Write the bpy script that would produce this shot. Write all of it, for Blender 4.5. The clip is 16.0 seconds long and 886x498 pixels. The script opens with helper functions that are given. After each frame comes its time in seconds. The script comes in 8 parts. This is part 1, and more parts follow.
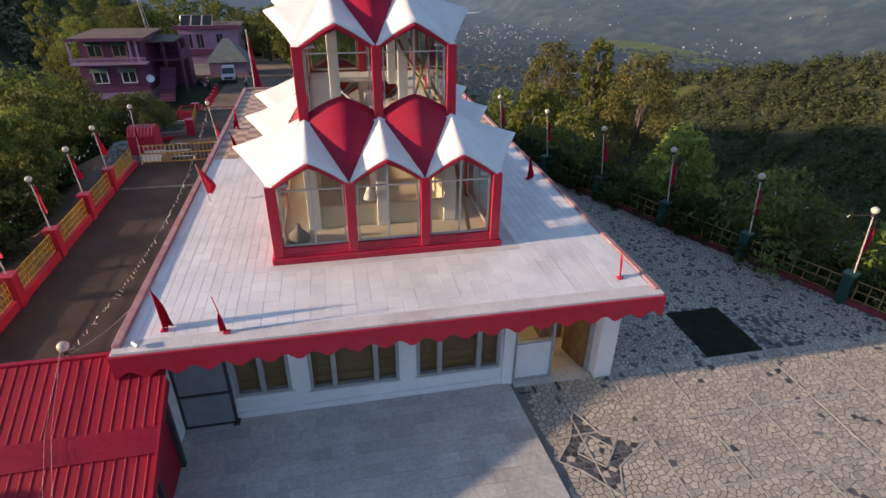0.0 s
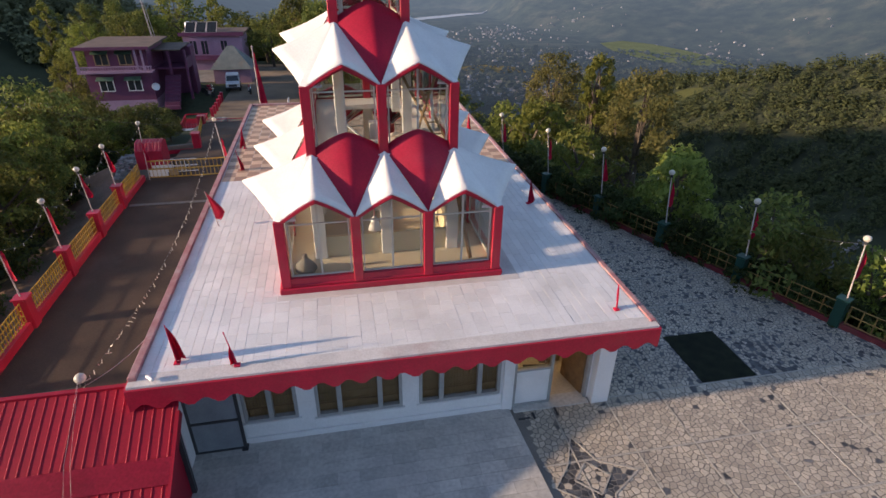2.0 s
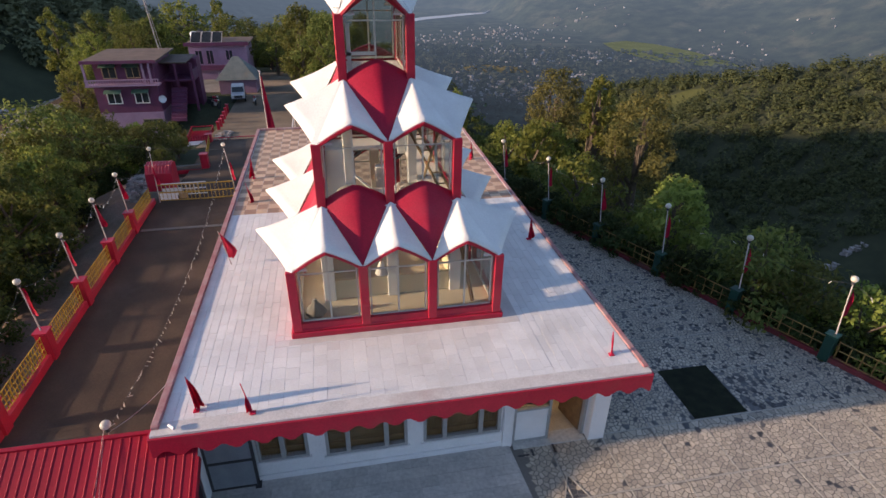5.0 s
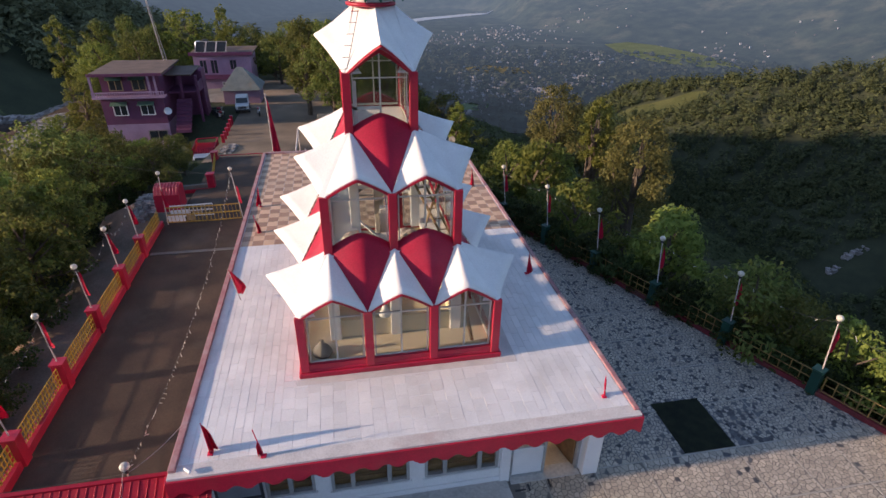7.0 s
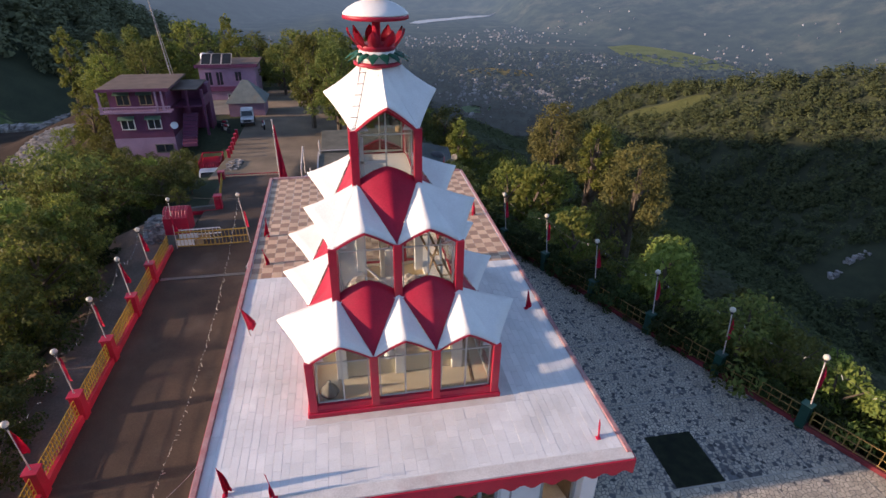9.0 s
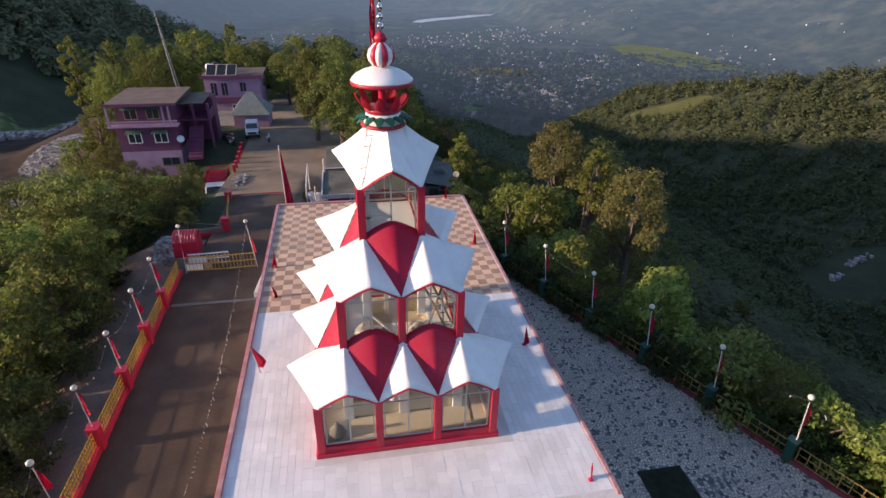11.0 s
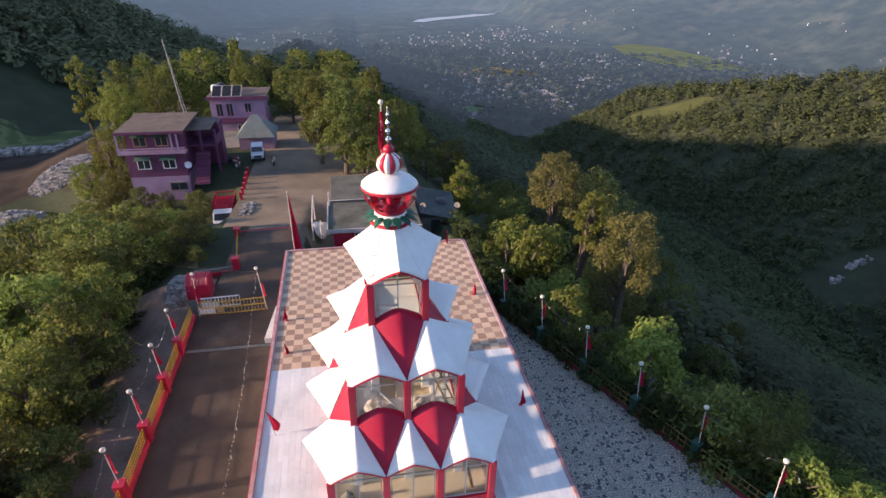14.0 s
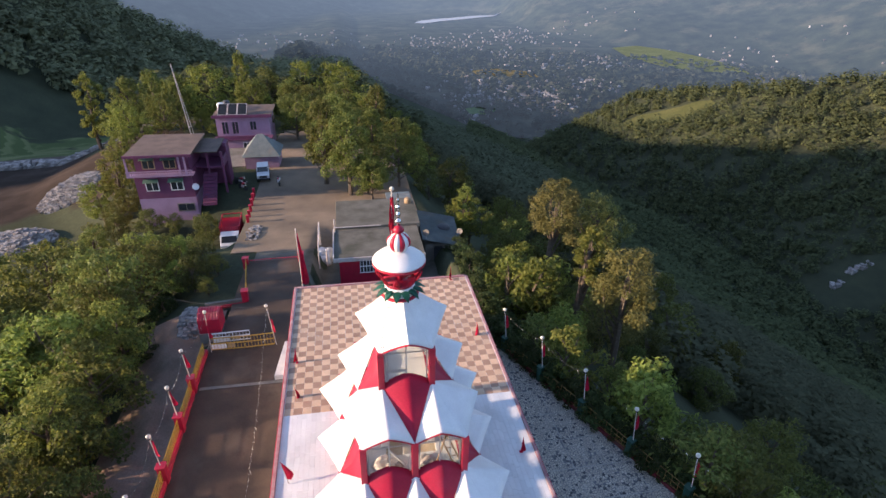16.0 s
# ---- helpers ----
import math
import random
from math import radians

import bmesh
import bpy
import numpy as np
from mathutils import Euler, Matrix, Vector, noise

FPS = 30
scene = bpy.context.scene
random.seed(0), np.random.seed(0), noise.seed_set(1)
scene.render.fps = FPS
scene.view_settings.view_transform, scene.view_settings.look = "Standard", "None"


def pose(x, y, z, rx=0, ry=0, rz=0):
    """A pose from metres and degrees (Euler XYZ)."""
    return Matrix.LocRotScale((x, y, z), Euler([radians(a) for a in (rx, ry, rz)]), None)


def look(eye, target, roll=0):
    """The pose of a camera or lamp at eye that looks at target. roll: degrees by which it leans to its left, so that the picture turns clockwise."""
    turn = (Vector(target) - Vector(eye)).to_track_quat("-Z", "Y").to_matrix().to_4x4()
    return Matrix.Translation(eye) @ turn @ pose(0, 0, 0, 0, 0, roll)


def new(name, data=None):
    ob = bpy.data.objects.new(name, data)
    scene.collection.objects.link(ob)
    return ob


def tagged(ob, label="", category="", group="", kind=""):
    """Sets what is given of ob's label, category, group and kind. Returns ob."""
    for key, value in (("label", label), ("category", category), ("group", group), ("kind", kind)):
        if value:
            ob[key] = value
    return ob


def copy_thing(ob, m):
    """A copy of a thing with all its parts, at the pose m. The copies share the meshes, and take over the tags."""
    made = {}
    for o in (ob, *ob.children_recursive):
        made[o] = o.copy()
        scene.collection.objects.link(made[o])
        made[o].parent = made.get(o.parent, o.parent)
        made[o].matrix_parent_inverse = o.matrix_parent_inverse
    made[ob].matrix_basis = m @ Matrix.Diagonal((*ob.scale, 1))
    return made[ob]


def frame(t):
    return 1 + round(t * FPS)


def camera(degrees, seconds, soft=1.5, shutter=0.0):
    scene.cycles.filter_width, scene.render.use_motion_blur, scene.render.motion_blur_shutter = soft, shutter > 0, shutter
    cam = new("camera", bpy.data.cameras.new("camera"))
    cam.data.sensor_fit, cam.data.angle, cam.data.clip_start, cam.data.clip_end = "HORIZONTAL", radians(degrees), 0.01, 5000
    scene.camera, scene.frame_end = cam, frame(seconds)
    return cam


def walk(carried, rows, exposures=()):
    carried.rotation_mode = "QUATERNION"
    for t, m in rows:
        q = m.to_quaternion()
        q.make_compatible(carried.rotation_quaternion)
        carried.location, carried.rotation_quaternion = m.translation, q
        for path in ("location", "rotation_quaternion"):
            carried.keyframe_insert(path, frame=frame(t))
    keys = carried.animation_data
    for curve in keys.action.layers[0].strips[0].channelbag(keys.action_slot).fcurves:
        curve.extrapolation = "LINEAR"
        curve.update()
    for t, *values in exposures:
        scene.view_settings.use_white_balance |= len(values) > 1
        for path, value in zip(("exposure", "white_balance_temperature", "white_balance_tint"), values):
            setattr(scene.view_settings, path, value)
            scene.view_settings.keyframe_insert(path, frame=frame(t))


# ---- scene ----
cam = camera(78.0, 16.0)
PATH = [
    (0, (4.244, -8.642, 9.258), (4.602, -6.926, 8.295), 0.7),
    (0.5, (4.22, -8.63, 9.448), (4.578, -6.913, 8.486), 0.7),
    (1, (4.229, -8.634, 9.643), (4.585, -6.917, 8.681), 0.8),
    (1.5, (4.225, -8.63, 9.87), (4.578, -6.914, 8.906), 0.7),
    (2, (4.224, -8.648, 10.077), (4.575, -6.93, 9.116), 0.8),
    (2.5, (4.209, -8.661, 10.275), (4.56, -6.942, 9.315), 0.8),
    (3, (4.209, -8.66, 10.482), (4.557, -6.942, 9.519), 0.8),
    (3.5, (4.204, -8.677, 10.694), (4.55, -6.958, 9.731), 0.8),
    (4, (4.189, -8.657, 10.89), (4.534, -6.938, 9.927), 0.8),
    (6.5, (4.156, -8.664, 12.407), (4.495, -6.943, 11.445), 0.9),
    (7, (4.148, -8.667, 12.749), (4.487, -6.947, 11.787), 1.0),
    (7.5, (4.14, -8.666, 13.094), (4.477, -6.945, 12.133), 0.9),
    (8, (4.126, -8.667, 13.442), (4.462, -6.945, 12.483), 1.0),
    (8.5, (4.118, -8.679, 13.814), (4.453, -6.956, 12.855), 1.0),
    (9, (4.104, -8.693, 14.171), (4.437, -6.969, 13.214), 1.1),
    (11.5, (4.061, -8.709, 16.297), (4.387, -6.986, 15.336), 1.2),
    (12, (4.051, -8.683, 16.721), (4.377, -6.959, 15.76), 1.2),
    (12.5, (4.035, -8.696, 17.219), (4.36, -6.973, 16.259), 1.2),
    (13, (4.023, -8.686, 17.789), (4.347, -6.963, 16.827), 1.2),
    (13.5, (4.0, -8.68, 18.383), (4.324, -6.957, 17.421), 1.2),
    (14, (3.978, -8.647, 18.925), (4.301, -6.925, 17.961), 1.2),
    (14.5, (3.947, -8.633, 19.538), (4.27, -6.91, 18.574), 1.2),
    (15, (3.921, -8.589, 20.186), (4.241, -6.867, 19.221), 1.2),
    (15.5, (3.857, -8.533, 20.858), (4.178, -6.812, 19.892), 1.2),
    (16, (3.789, -8.497, 21.451), (4.109, -6.773, 20.489), 1.3),
]
walk(cam, [(t, look(eye, target, roll)) for t, eye, target, roll in PATH],
     exposures=[(0, 0.52, 7250, 20), (4, 0.52, 7250, 20), (7, 0.50, 6980, 22), (9, 0.58, 6900, 22), (12.5, 0.76, 6900, 22), (16.0, 1.07, 6900, 22)])

# ---- light ----
SUN_EL = 13.4
AWAY = Vector((math.cos(radians(3.0)), math.sin(radians(3.0)), -math.tan(radians(SUN_EL))))   # the way the sunlight travels
world = bpy.data.worlds.new("sky")
scene.world = world
world.use_nodes = True
wn, wl = world.node_tree.nodes, world.node_tree.links
sky = wn.new("ShaderNodeTexSky")
sky.sky_type, sky.sun_disc = "NISHITA", False
sky.sun_elevation, sky.sun_rotation = radians(SUN_EL), radians(267)
sky.altitude, sky.air_density, sky.dust_density, sky.ozone_density = 1200, 1.0, 0.9, 2.0
wl.new(sky.outputs[0], wn["Background"].inputs[0])
wn["Background"].inputs[1].default_value = 0.19
sun = new("sun", bpy.data.lights.new("sun", "SUN"))
sun.data.energy, sun.data.angle, sun.data.color = 5.0, radians(1.2), (1.0, 0.80, 0.58)
sun.matrix_world = look((0, 0, 60), Vector((0, 0, 60)) + AWAY)

# ---- materials ----
room_light = new("room_light", bpy.data.lights.new("room_light", "POINT"))
room_light.data.energy, room_light.data.color, room_light.data.shadow_soft_size = 15, (1.0, 0.72, 0.36), 0.06
room_light.location = (8.8, 2.6, 2.22)

def surface(name, c1, c2, rough=0.6, scale=3.0, fine=40.0, bump=0.15, metal=0.0, stain=None, amount=0.35, spec=0.4, vary=0.0, island=False):
    """A worn surface: two colours mixed at one scale, grain and relief at a finer one, stains of a third colour."""
    m = bpy.data.materials.new(name)
    m.use_nodes = True
    n, l = m.node_tree.nodes, m.node_tree.links
    b = n["Principled BSDF"]
    co = n.new("ShaderNodeTexCoord")
    big, small = n.new("ShaderNodeTexNoise"), n.new("ShaderNodeTexNoise")
    for t, s, d in ((big, scale, 5), (small, fine, 3)):
        t.inputs["Scale"].default_value, t.inputs["Detail"].default_value = s, d
    geo = n.new("ShaderNodeNewGeometry")
    for t in (big, small):
        l.new(geo.outputs["Position"], t.inputs["Vector"])
    mix = n.new("ShaderNodeMix"); mix.data_type = "RGBA"
    mix.inputs[6].default_value, mix.inputs[7].default_value = (*c1, 1), (*c2, 1)
    ramp = n.new("ShaderNodeValToRGB")
    ramp.color_ramp.elements[0].position, ramp.color_ramp.elements[1].position = 0.32, 0.68
    l.new(big.outputs["Fac"], ramp.inputs[0]); l.new(ramp.outputs[0], mix.inputs[0])
    out = mix.outputs[2]
    grain = n.new("ShaderNodeMix"); grain.data_type, grain.blend_type = "RGBA", "OVERLAY"
    grain.inputs[0].default_value = 0.35
    l.new(out, grain.inputs[6]); l.new(small.outputs["Fac"], grain.inputs[7])
    out = grain.outputs[2]
    if stain:
        st = n.new("ShaderNodeTexNoise")
        st.inputs["Scale"].default_value, st.inputs["Detail"].default_value, st.inputs["Roughness"].default_value = scale * 0.37, 8, 0.65
        l.new(geo.outputs["Position"], st.inputs["Vector"])
        r2 = n.new("ShaderNodeValToRGB")
        r2.color_ramp.elements[0].position, r2.color_ramp.elements[1].position = 0.52, 0.72
        r2.color_ramp.elements[1].color = (amount, amount, amount, 1)
        l.new(st.outputs["Fac"], r2.inputs[0])
        sm = n.new("ShaderNodeMix"); sm.data_type = "RGBA"
        sm.inputs[7].default_value = (*stain, 1)
        l.new(r2.outputs[0], sm.inputs[0]); l.new(out, sm.inputs[6])
        out = sm.outputs[2]
    if vary:
        hs = n.new("ShaderNodeHueSaturation")
        mr = n.new("ShaderNodeMapRange")
        mr.inputs["To Min"].default_value, mr.inputs["To Max"].default_value = 1 - vary, 1 + vary
        if island:
            l.new(geo.outputs["Random Per Island"], mr.inputs[0])
        else:
            oi = n.new("ShaderNodeObjectInfo"); l.new(oi.outputs["Random"], mr.inputs[0])
        l.new(mr.outputs[0], hs.inputs["Value"]); l.new(out, hs.inputs["Color"])
        out = hs.outputs[0]
    l.new(out, b.inputs["Base Color"])
    b.inputs["Roughness"].default_value, b.inputs["Metallic"].default_value = rough, metal
    b.inputs["Specular IOR Level"].default_value = spec
    if bump:
        bp = n.new("ShaderNodeBump")
        bp.inputs["Strength"].default_value, bp.inputs["Distance"].default_value = bump, 0.02
        l.new(small.outputs["Fac"], bp.inputs["Height"]); l.new(bp.outputs[0], b.inputs["Normal"])
    return m


def foliage_material(name, dark, light, gloss=0.55, glow=0.45, spec=0.15):
    """Leaves: each leaf takes its own tone, and lets some light through."""
    m = bpy.data.materials.new(name)
    m.use_nodes = True
    n, l = m.node_tree.nodes, m.node_tree.links
    b = n["Principled BSDF"]
    geo, oi = n.new("ShaderNodeNewGeometry"), n.new("ShaderNodeObjectInfo")
    mix = n.new("ShaderNodeMix"); mix.data_type = "RGBA"
    mix.inputs[6].default_value, mix.inputs[7].default_value = (*dark, 1), (*light, 1)
    l.new(geo.outputs["Random Per Island"], mix.inputs[0])
    hs = n.new("ShaderNodeHueSaturation")
    mr = n.new("ShaderNodeMapRange")
    mr.inputs["To Min"].default_value, mr.inputs["To Max"].default_value = 0.7, 1.3
    l.new(oi.outputs["Random"], mr.inputs[0]); l.new(mr.outputs[0], hs.inputs["Value"])
    mh = n.new("ShaderNodeMapRange")
    mh.inputs["To Min"].default_value, mh.inputs["To Max"].default_value = 0.475, 0.52
    l.new(oi.outputs["Random"], mh.inputs[0]); l.new(mh.outputs[0], hs.inputs["Hue"])
    l.new(mix.outputs[2], hs.inputs["Color"])
    l.new(hs.outputs[0], b.inputs["Base Color"])
    b.inputs["Roughness"].default_value, b.inputs["Specular IOR Level"].default_value = gloss, spec
    tr = n.new("ShaderNodeBsdfTranslucent")
    l.new(hs.outputs[0], tr.inputs[0])
    sh = n.new("ShaderNodeMixShader")
    sh.inputs[0].default_value = glow
    l.new(b.outputs[0], sh.inputs[1]); l.new(tr.outputs[0], sh.inputs[2])
    l.new(sh.outputs[0], n["Material Output"].inputs[0])
    return m


def glass_material():
    m = bpy.data.materials.new("window_glass")
    m.use_nodes = True
    n, l = m.node_tree.nodes, m.node_tree.links
    tr, gl, lw, sh = n.new("ShaderNodeBsdfTransparent"), n.new("ShaderNodeBsdfGlossy"), n.new("ShaderNodeLayerWeight"), n.new("ShaderNodeMixShader")
    tr.inputs[0].default_value = (0.90, 0.91, 0.88, 1)
    gl.inputs["Roughness"].default_value = 0.03
    pw = n.new("ShaderNodeMath"); pw.operation, pw.inputs[1].default_value = "POWER", 4.0
    mr = n.new("ShaderNodeMapRange")
    mr.inputs["To Min"].default_value, mr.inputs["To Max"].default_value = 0.035, 0.75
    lw.inputs["Blend"].default_value = 0.5
    l.new(lw.outputs["Facing"], pw.inputs[0]); l.new(pw.outputs[0], mr.inputs[0])
    l.new(mr.outputs[0], sh.inputs[0]); l.new(tr.outputs[0], sh.inputs[1]); l.new(gl.outputs[0], sh.inputs[2])
    l.new(sh.outputs[0], n["Material Output"].inputs[0])
    return m


M = dict(
    white=surface("white_roof_paint", (0.80, 0.79, 0.77), (0.72, 0.71, 0.70), 0.5, 1.2, 25, 0.08, stain=(0.5, 0.47, 0.44), amount=0.35),
    tile=surface("white_glazed_tile", (0.76, 0.75, 0.74), (0.66, 0.66, 0.66), 0.42, 1.0, 30, 0.06, stain=(0.45, 0.43, 0.41), amount=0.5, vary=0.06),
    tiles=surface("white_glazed_tiles", (0.76, 0.75, 0.74), (0.66, 0.66, 0.66), 0.42, 1.0, 30, 0.06, stain=(0.45, 0.43, 0.41), amount=0.5, vary=0.06, island=True),
    grout=surface("grey_grout", (0.56, 0.55, 0.54), (0.66, 0.65, 0.64), 0.9, 2.0, 30, 0.1),
    cement=surface("cement_edge", (0.62, 0.59, 0.57), (0.48, 0.46, 0.45), 0.85, 1.6, 30, 0.2, stain=(0.40, 0.27, 0.26), amount=0.6),
    red=surface("red_gloss_paint", (0.46, 0.014, 0.042), (0.37, 0.012, 0.036), 0.42, 2.0, 30, 0.08, stain=(0.30, 0.06, 0.06), amount=0.5),
    kerbred=surface("weathered_red_kerb", (0.19, 0.018, 0.028), (0.12, 0.018, 0.022), 0.75, 2.0, 30, 0.15, stain=(0.12, 0.07, 0.055), amount=0.7),
    redroof=surface("red_roof_paint", (0.38, 0.010, 0.038), (0.31, 0.009, 0.032), 0.55, 1.5, 25, 0.1, stain=(0.40, 0.06, 0.09), amount=0.3, spec=0.25),
    sheet=surface("red_sheet_metal", (0.34, 0.006, 0.024), (0.28, 0.005, 0.020), 0.48, 1.0, 20, 0.05, stain=(0.26, 0.012, 0.03), amount=0.5, spec=0.28),
    flashing=surface("paler_red_flashing", (0.50, 0.020, 0.060), (0.42, 0.016, 0.050), 0.5, 1.5, 20, 0.05, stain=(0.40, 0.05, 0.08), amount=0.4, spec=0.3),
    pinkedge=surface("worn_pink_parapet", (0.40, 0.24, 0.24), (0.34, 0.14, 0.15), 0.75, 3.0, 30, 0.2, stain=(0.45, 0.40, 0.38), amount=0.7),
    wall=surface("white_wall_paint", (0.78, 0.77, 0.76), (0.70, 0.70, 0.70), 0.6, 1.0, 30, 0.08, stain=(0.5, 0.48, 0.45), amount=0.4),
    alu=surface("cream_window_frame", (0.52, 0.49, 0.43), (0.42, 0.40, 0.36), 0.45, 4.0, 40, 0.03),
    greyalu=surface("grey_window_frame", (0.36, 0.36, 0.345), (0.29, 0.29, 0.285), 0.45, 4.0, 40, 0.03),
    beige=surface("beige_plaster", (0.74, 0.65, 0.45), (0.64, 0.55, 0.37), 0.7, 1.0, 30, 0.1),
    tan=surface("tan_floor", (0.62, 0.55, 0.42), (0.52, 0.45, 0.34), 0.6, 1.0, 30, 0.1),
    wood=surface("brown_wood", (0.26, 0.15, 0.07), (0.17, 0.09, 0.04), 0.55, 5.0, 60, 0.2),
    curtain=surface("tan_inner_shutter", (0.42, 0.26, 0.12), (0.31, 0.19, 0.085), 0.7, 3.0, 50, 0.2),
    palewood=surface("pale_wood", (0.36, 0.25, 0.14), (0.27, 0.18, 0.10), 0.6, 5.0, 60, 0.2),
    asphalt=surface("brown_cement_alley", (0.090, 0.060, 0.043), (0.056, 0.039, 0.030), 0.85, 0.6, 25, 0.35, stain=(0.12, 0.10, 0.085), amount=0.7, spec=0.25),
    marble=surface("grey_marble_slab", (0.52, 0.50, 0.46), (0.41, 0.40, 0.38), 0.42, 0.8, 12, 0.05, stain=(0.34, 0.33, 0.32), amount=0.45, vary=0.12),
    stone=surface("pale_paving_stone", (0.48, 0.42, 0.335), (0.37, 0.325, 0.265), 0.6, 0.8, 25, 0.15, vary=0.16),
    stones=surface("pale_paving_stones", (0.48, 0.42, 0.335), (0.37, 0.325, 0.265), 0.6, 0.8, 25, 0.15, vary=0.20, island=True),
    darkstones=surface("dark_paving_stones", (0.115, 0.115, 0.120), (0.045, 0.047, 0.050), 0.5, 2.4, 25, 0.15, vary=0.6, island=True),
    mortar=surface("paving_mortar", (0.215, 0.198, 0.175), (0.165, 0.152, 0.137), 0.9, 1.5, 30, 0.3, stain=(0.10, 0.09, 0.08), amount=0.5),
    darkmortar=surface("dark_paving_mortar", (0.165, 0.166, 0.170), (0.110, 0.111, 0.115), 0.9, 1.5, 30, 0.3),
    strip=surface("pale_divider_strip", (0.42, 0.39, 0.34), (0.33, 0.31, 0.27), 0.6, 3.0, 30, 0.1),
    pool=surface("dark_green_mat", (0.010, 0.013, 0.009), (0.020, 0.026, 0.014), 0.85, 3.0, 50, 0.5, stain=(0.05, 0.055, 0.03), amount=0.5, spec=0.15),
    # a darker, browner yellow than the alley panels have
    weathered=surface("brownish_yellow_paint", (0.30, 0.19, 0.055), (0.19, 0.12, 0.04), 0.6, 4.0, 40, 0.1, stain=(0.12, 0.06, 0.03), amount=0.7),
    green=surface("green_gloss_paint", (0.007, 0.058, 0.042), (0.005, 0.042, 0.032), 0.45, 2.0, 30, 0.08, stain=(0.03, 0.07, 0.05), amount=0.5),
    leafpaint=surface("green_leaf_paint", (0.02, 0.17, 0.12), (0.015, 0.12, 0.09), 0.45, 2.0, 30, 0.08),
    yellow=surface("yellow_metal_paint", (0.50, 0.30, 0.035), (0.38, 0.21, 0.025), 0.5, 4.0, 40, 0.1, stain=(0.22, 0.12, 0.04), amount=0.6),
    pole=surface("pale_metal_pole", (0.55, 0.50, 0.47), (0.42, 0.36, 0.34), 0.45, 4.0, 40, 0.1, stain=(0.3, 0.1, 0.08), amount=0.4),
    globe=surface("white_lamp_globe", (0.58, 0.54, 0.46), (0.50, 0.47, 0.40), 0.3, 4.0, 40, 0.0),
    cloth=surface("red_flag_cloth", (0.60, 0.012, 0.060), (0.46, 0.010, 0.048), 0.8, 6.0, 80, 0.2),
    metal=surface("polished_metal", (0.62, 0.62, 0.62), (0.5, 0.5, 0.5), 0.22, 5.0, 40, 0.02, metal=1.0),
    dark=surface("dark_metal", (0.035, 0.036, 0.04), (0.05, 0.05, 0.055), 0.5, 4.0, 40, 0.1),
    gatepanel=surface("grey_sheet_gate", (0.30, 0.33, 0.36), (0.24, 0.27, 0.30), 0.4, 3.0, 40, 0.05, metal=0.3),
    bark=surface("tree_bark", (0.13, 0.10, 0.075), (0.075, 0.058, 0.045), 0.9, 4.0, 30, 0.6),
    purple=surface("purple_wall_paint", (0.165, 0.045, 0.105), (0.125, 0.036, 0.080), 0.7, 0.8, 20, 0.1, stain=(0.16, 0.07, 0.12), amount=0.6),
    pink=surface("pink_wall_paint", (0.40, 0.25, 0.36), (0.31, 0.195, 0.285), 0.7, 0.8, 20, 0.1, stain=(0.3, 0.2, 0.25), amount=0.5),
    concrete=surface("weathered_concrete", (0.22, 0.20, 0.175), (0.15, 0.138, 0.12), 0.9, 0.9, 20, 0.3, stain=(0.10, 0.09, 0.075), amount=0.7),
    mossy=surface("mossy_concrete_roof", (0.17, 0.155, 0.13), (0.10, 0.095, 0.075), 0.95, 0.7, 20, 0.4, stain=(0.055, 0.06, 0.04), amount=0.85, spec=0.15),
    roofbrown=surface("brown_flat_roof", (0.155, 0.105, 0.085), (0.10, 0.070, 0.058), 0.9, 0.8, 20, 0.3, stain=(0.08, 0.06, 0.05), amount=0.6),
    tin=surface("grey_tin_roof", (0.17, 0.195, 0.19), (0.115, 0.14, 0.14), 0.55, 1.5, 25, 0.1, stain=(0.24, 0.17, 0.11), amount=0.6),
    window=surface("dark_window_pane", (0.035, 0.04, 0.045), (0.05, 0.055, 0.06), 0.12, 3.0, 30, 0.0, spec=0.6),
    carwhite=surface("white_car_paint", (0.72, 0.73, 0.75), (0.66, 0.67, 0.69), 0.25, 3.0, 30, 0.0, spec=0.6),
    rubber=surface("black_rubber", (0.02, 0.02, 0.02), (0.03, 0.03, 0.03), 0.85, 5.0, 50, 0.1),
    rock=surface("pale_rock", (0.34, 0.31, 0.29), (0.20, 0.185, 0.175), 0.9, 2.0, 20, 0.4, vary=0.35, island=True),
    tarp=surface("white_tarpaulin", (0.66, 0.66, 0.67), (0.55, 0.55, 0.57), 0.5, 2.0, 20, 0.3),
    soil=surface("brown_soil_yard", (0.275, 0.21, 0.15), (0.15, 0.118, 0.092), 0.95, 0.25, 12, 0.4, stain=(0.11, 0.10, 0.06), amount=0.7, spec=0.1),
    dirt=surface("dark_dirt_verge", (0.33, 0.225, 0.175), (0.21, 0.15, 0.118), 0.95, 0.5, 12, 0.5, stain=(0.05, 0.06, 0.025), amount=0.7, spec=0.05),
    hill=surface("green_hillside", (0.062, 0.070, 0.042), (0.045, 0.054, 0.034), 0.95, 0.12, 3, 0.6, stain=(0.045, 0.048, 0.025), amount=0.5, spec=0.05),
    glass=glass_material(),
    checkA=surface("peach_roof_tile", (0.68, 0.47, 0.315), (0.60, 0.40, 0.265), 0.55, 1.5, 30, 0.1, stain=(0.34, 0.26, 0.2), amount=0.5, vary=0.10),
    checkB=surface("brown_roof_tile", (0.40, 0.245, 0.165), (0.33, 0.195, 0.13), 0.55, 1.5, 30, 0.1, stain=(0.34, 0.26, 0.2), amount=0.4, vary=0.10),
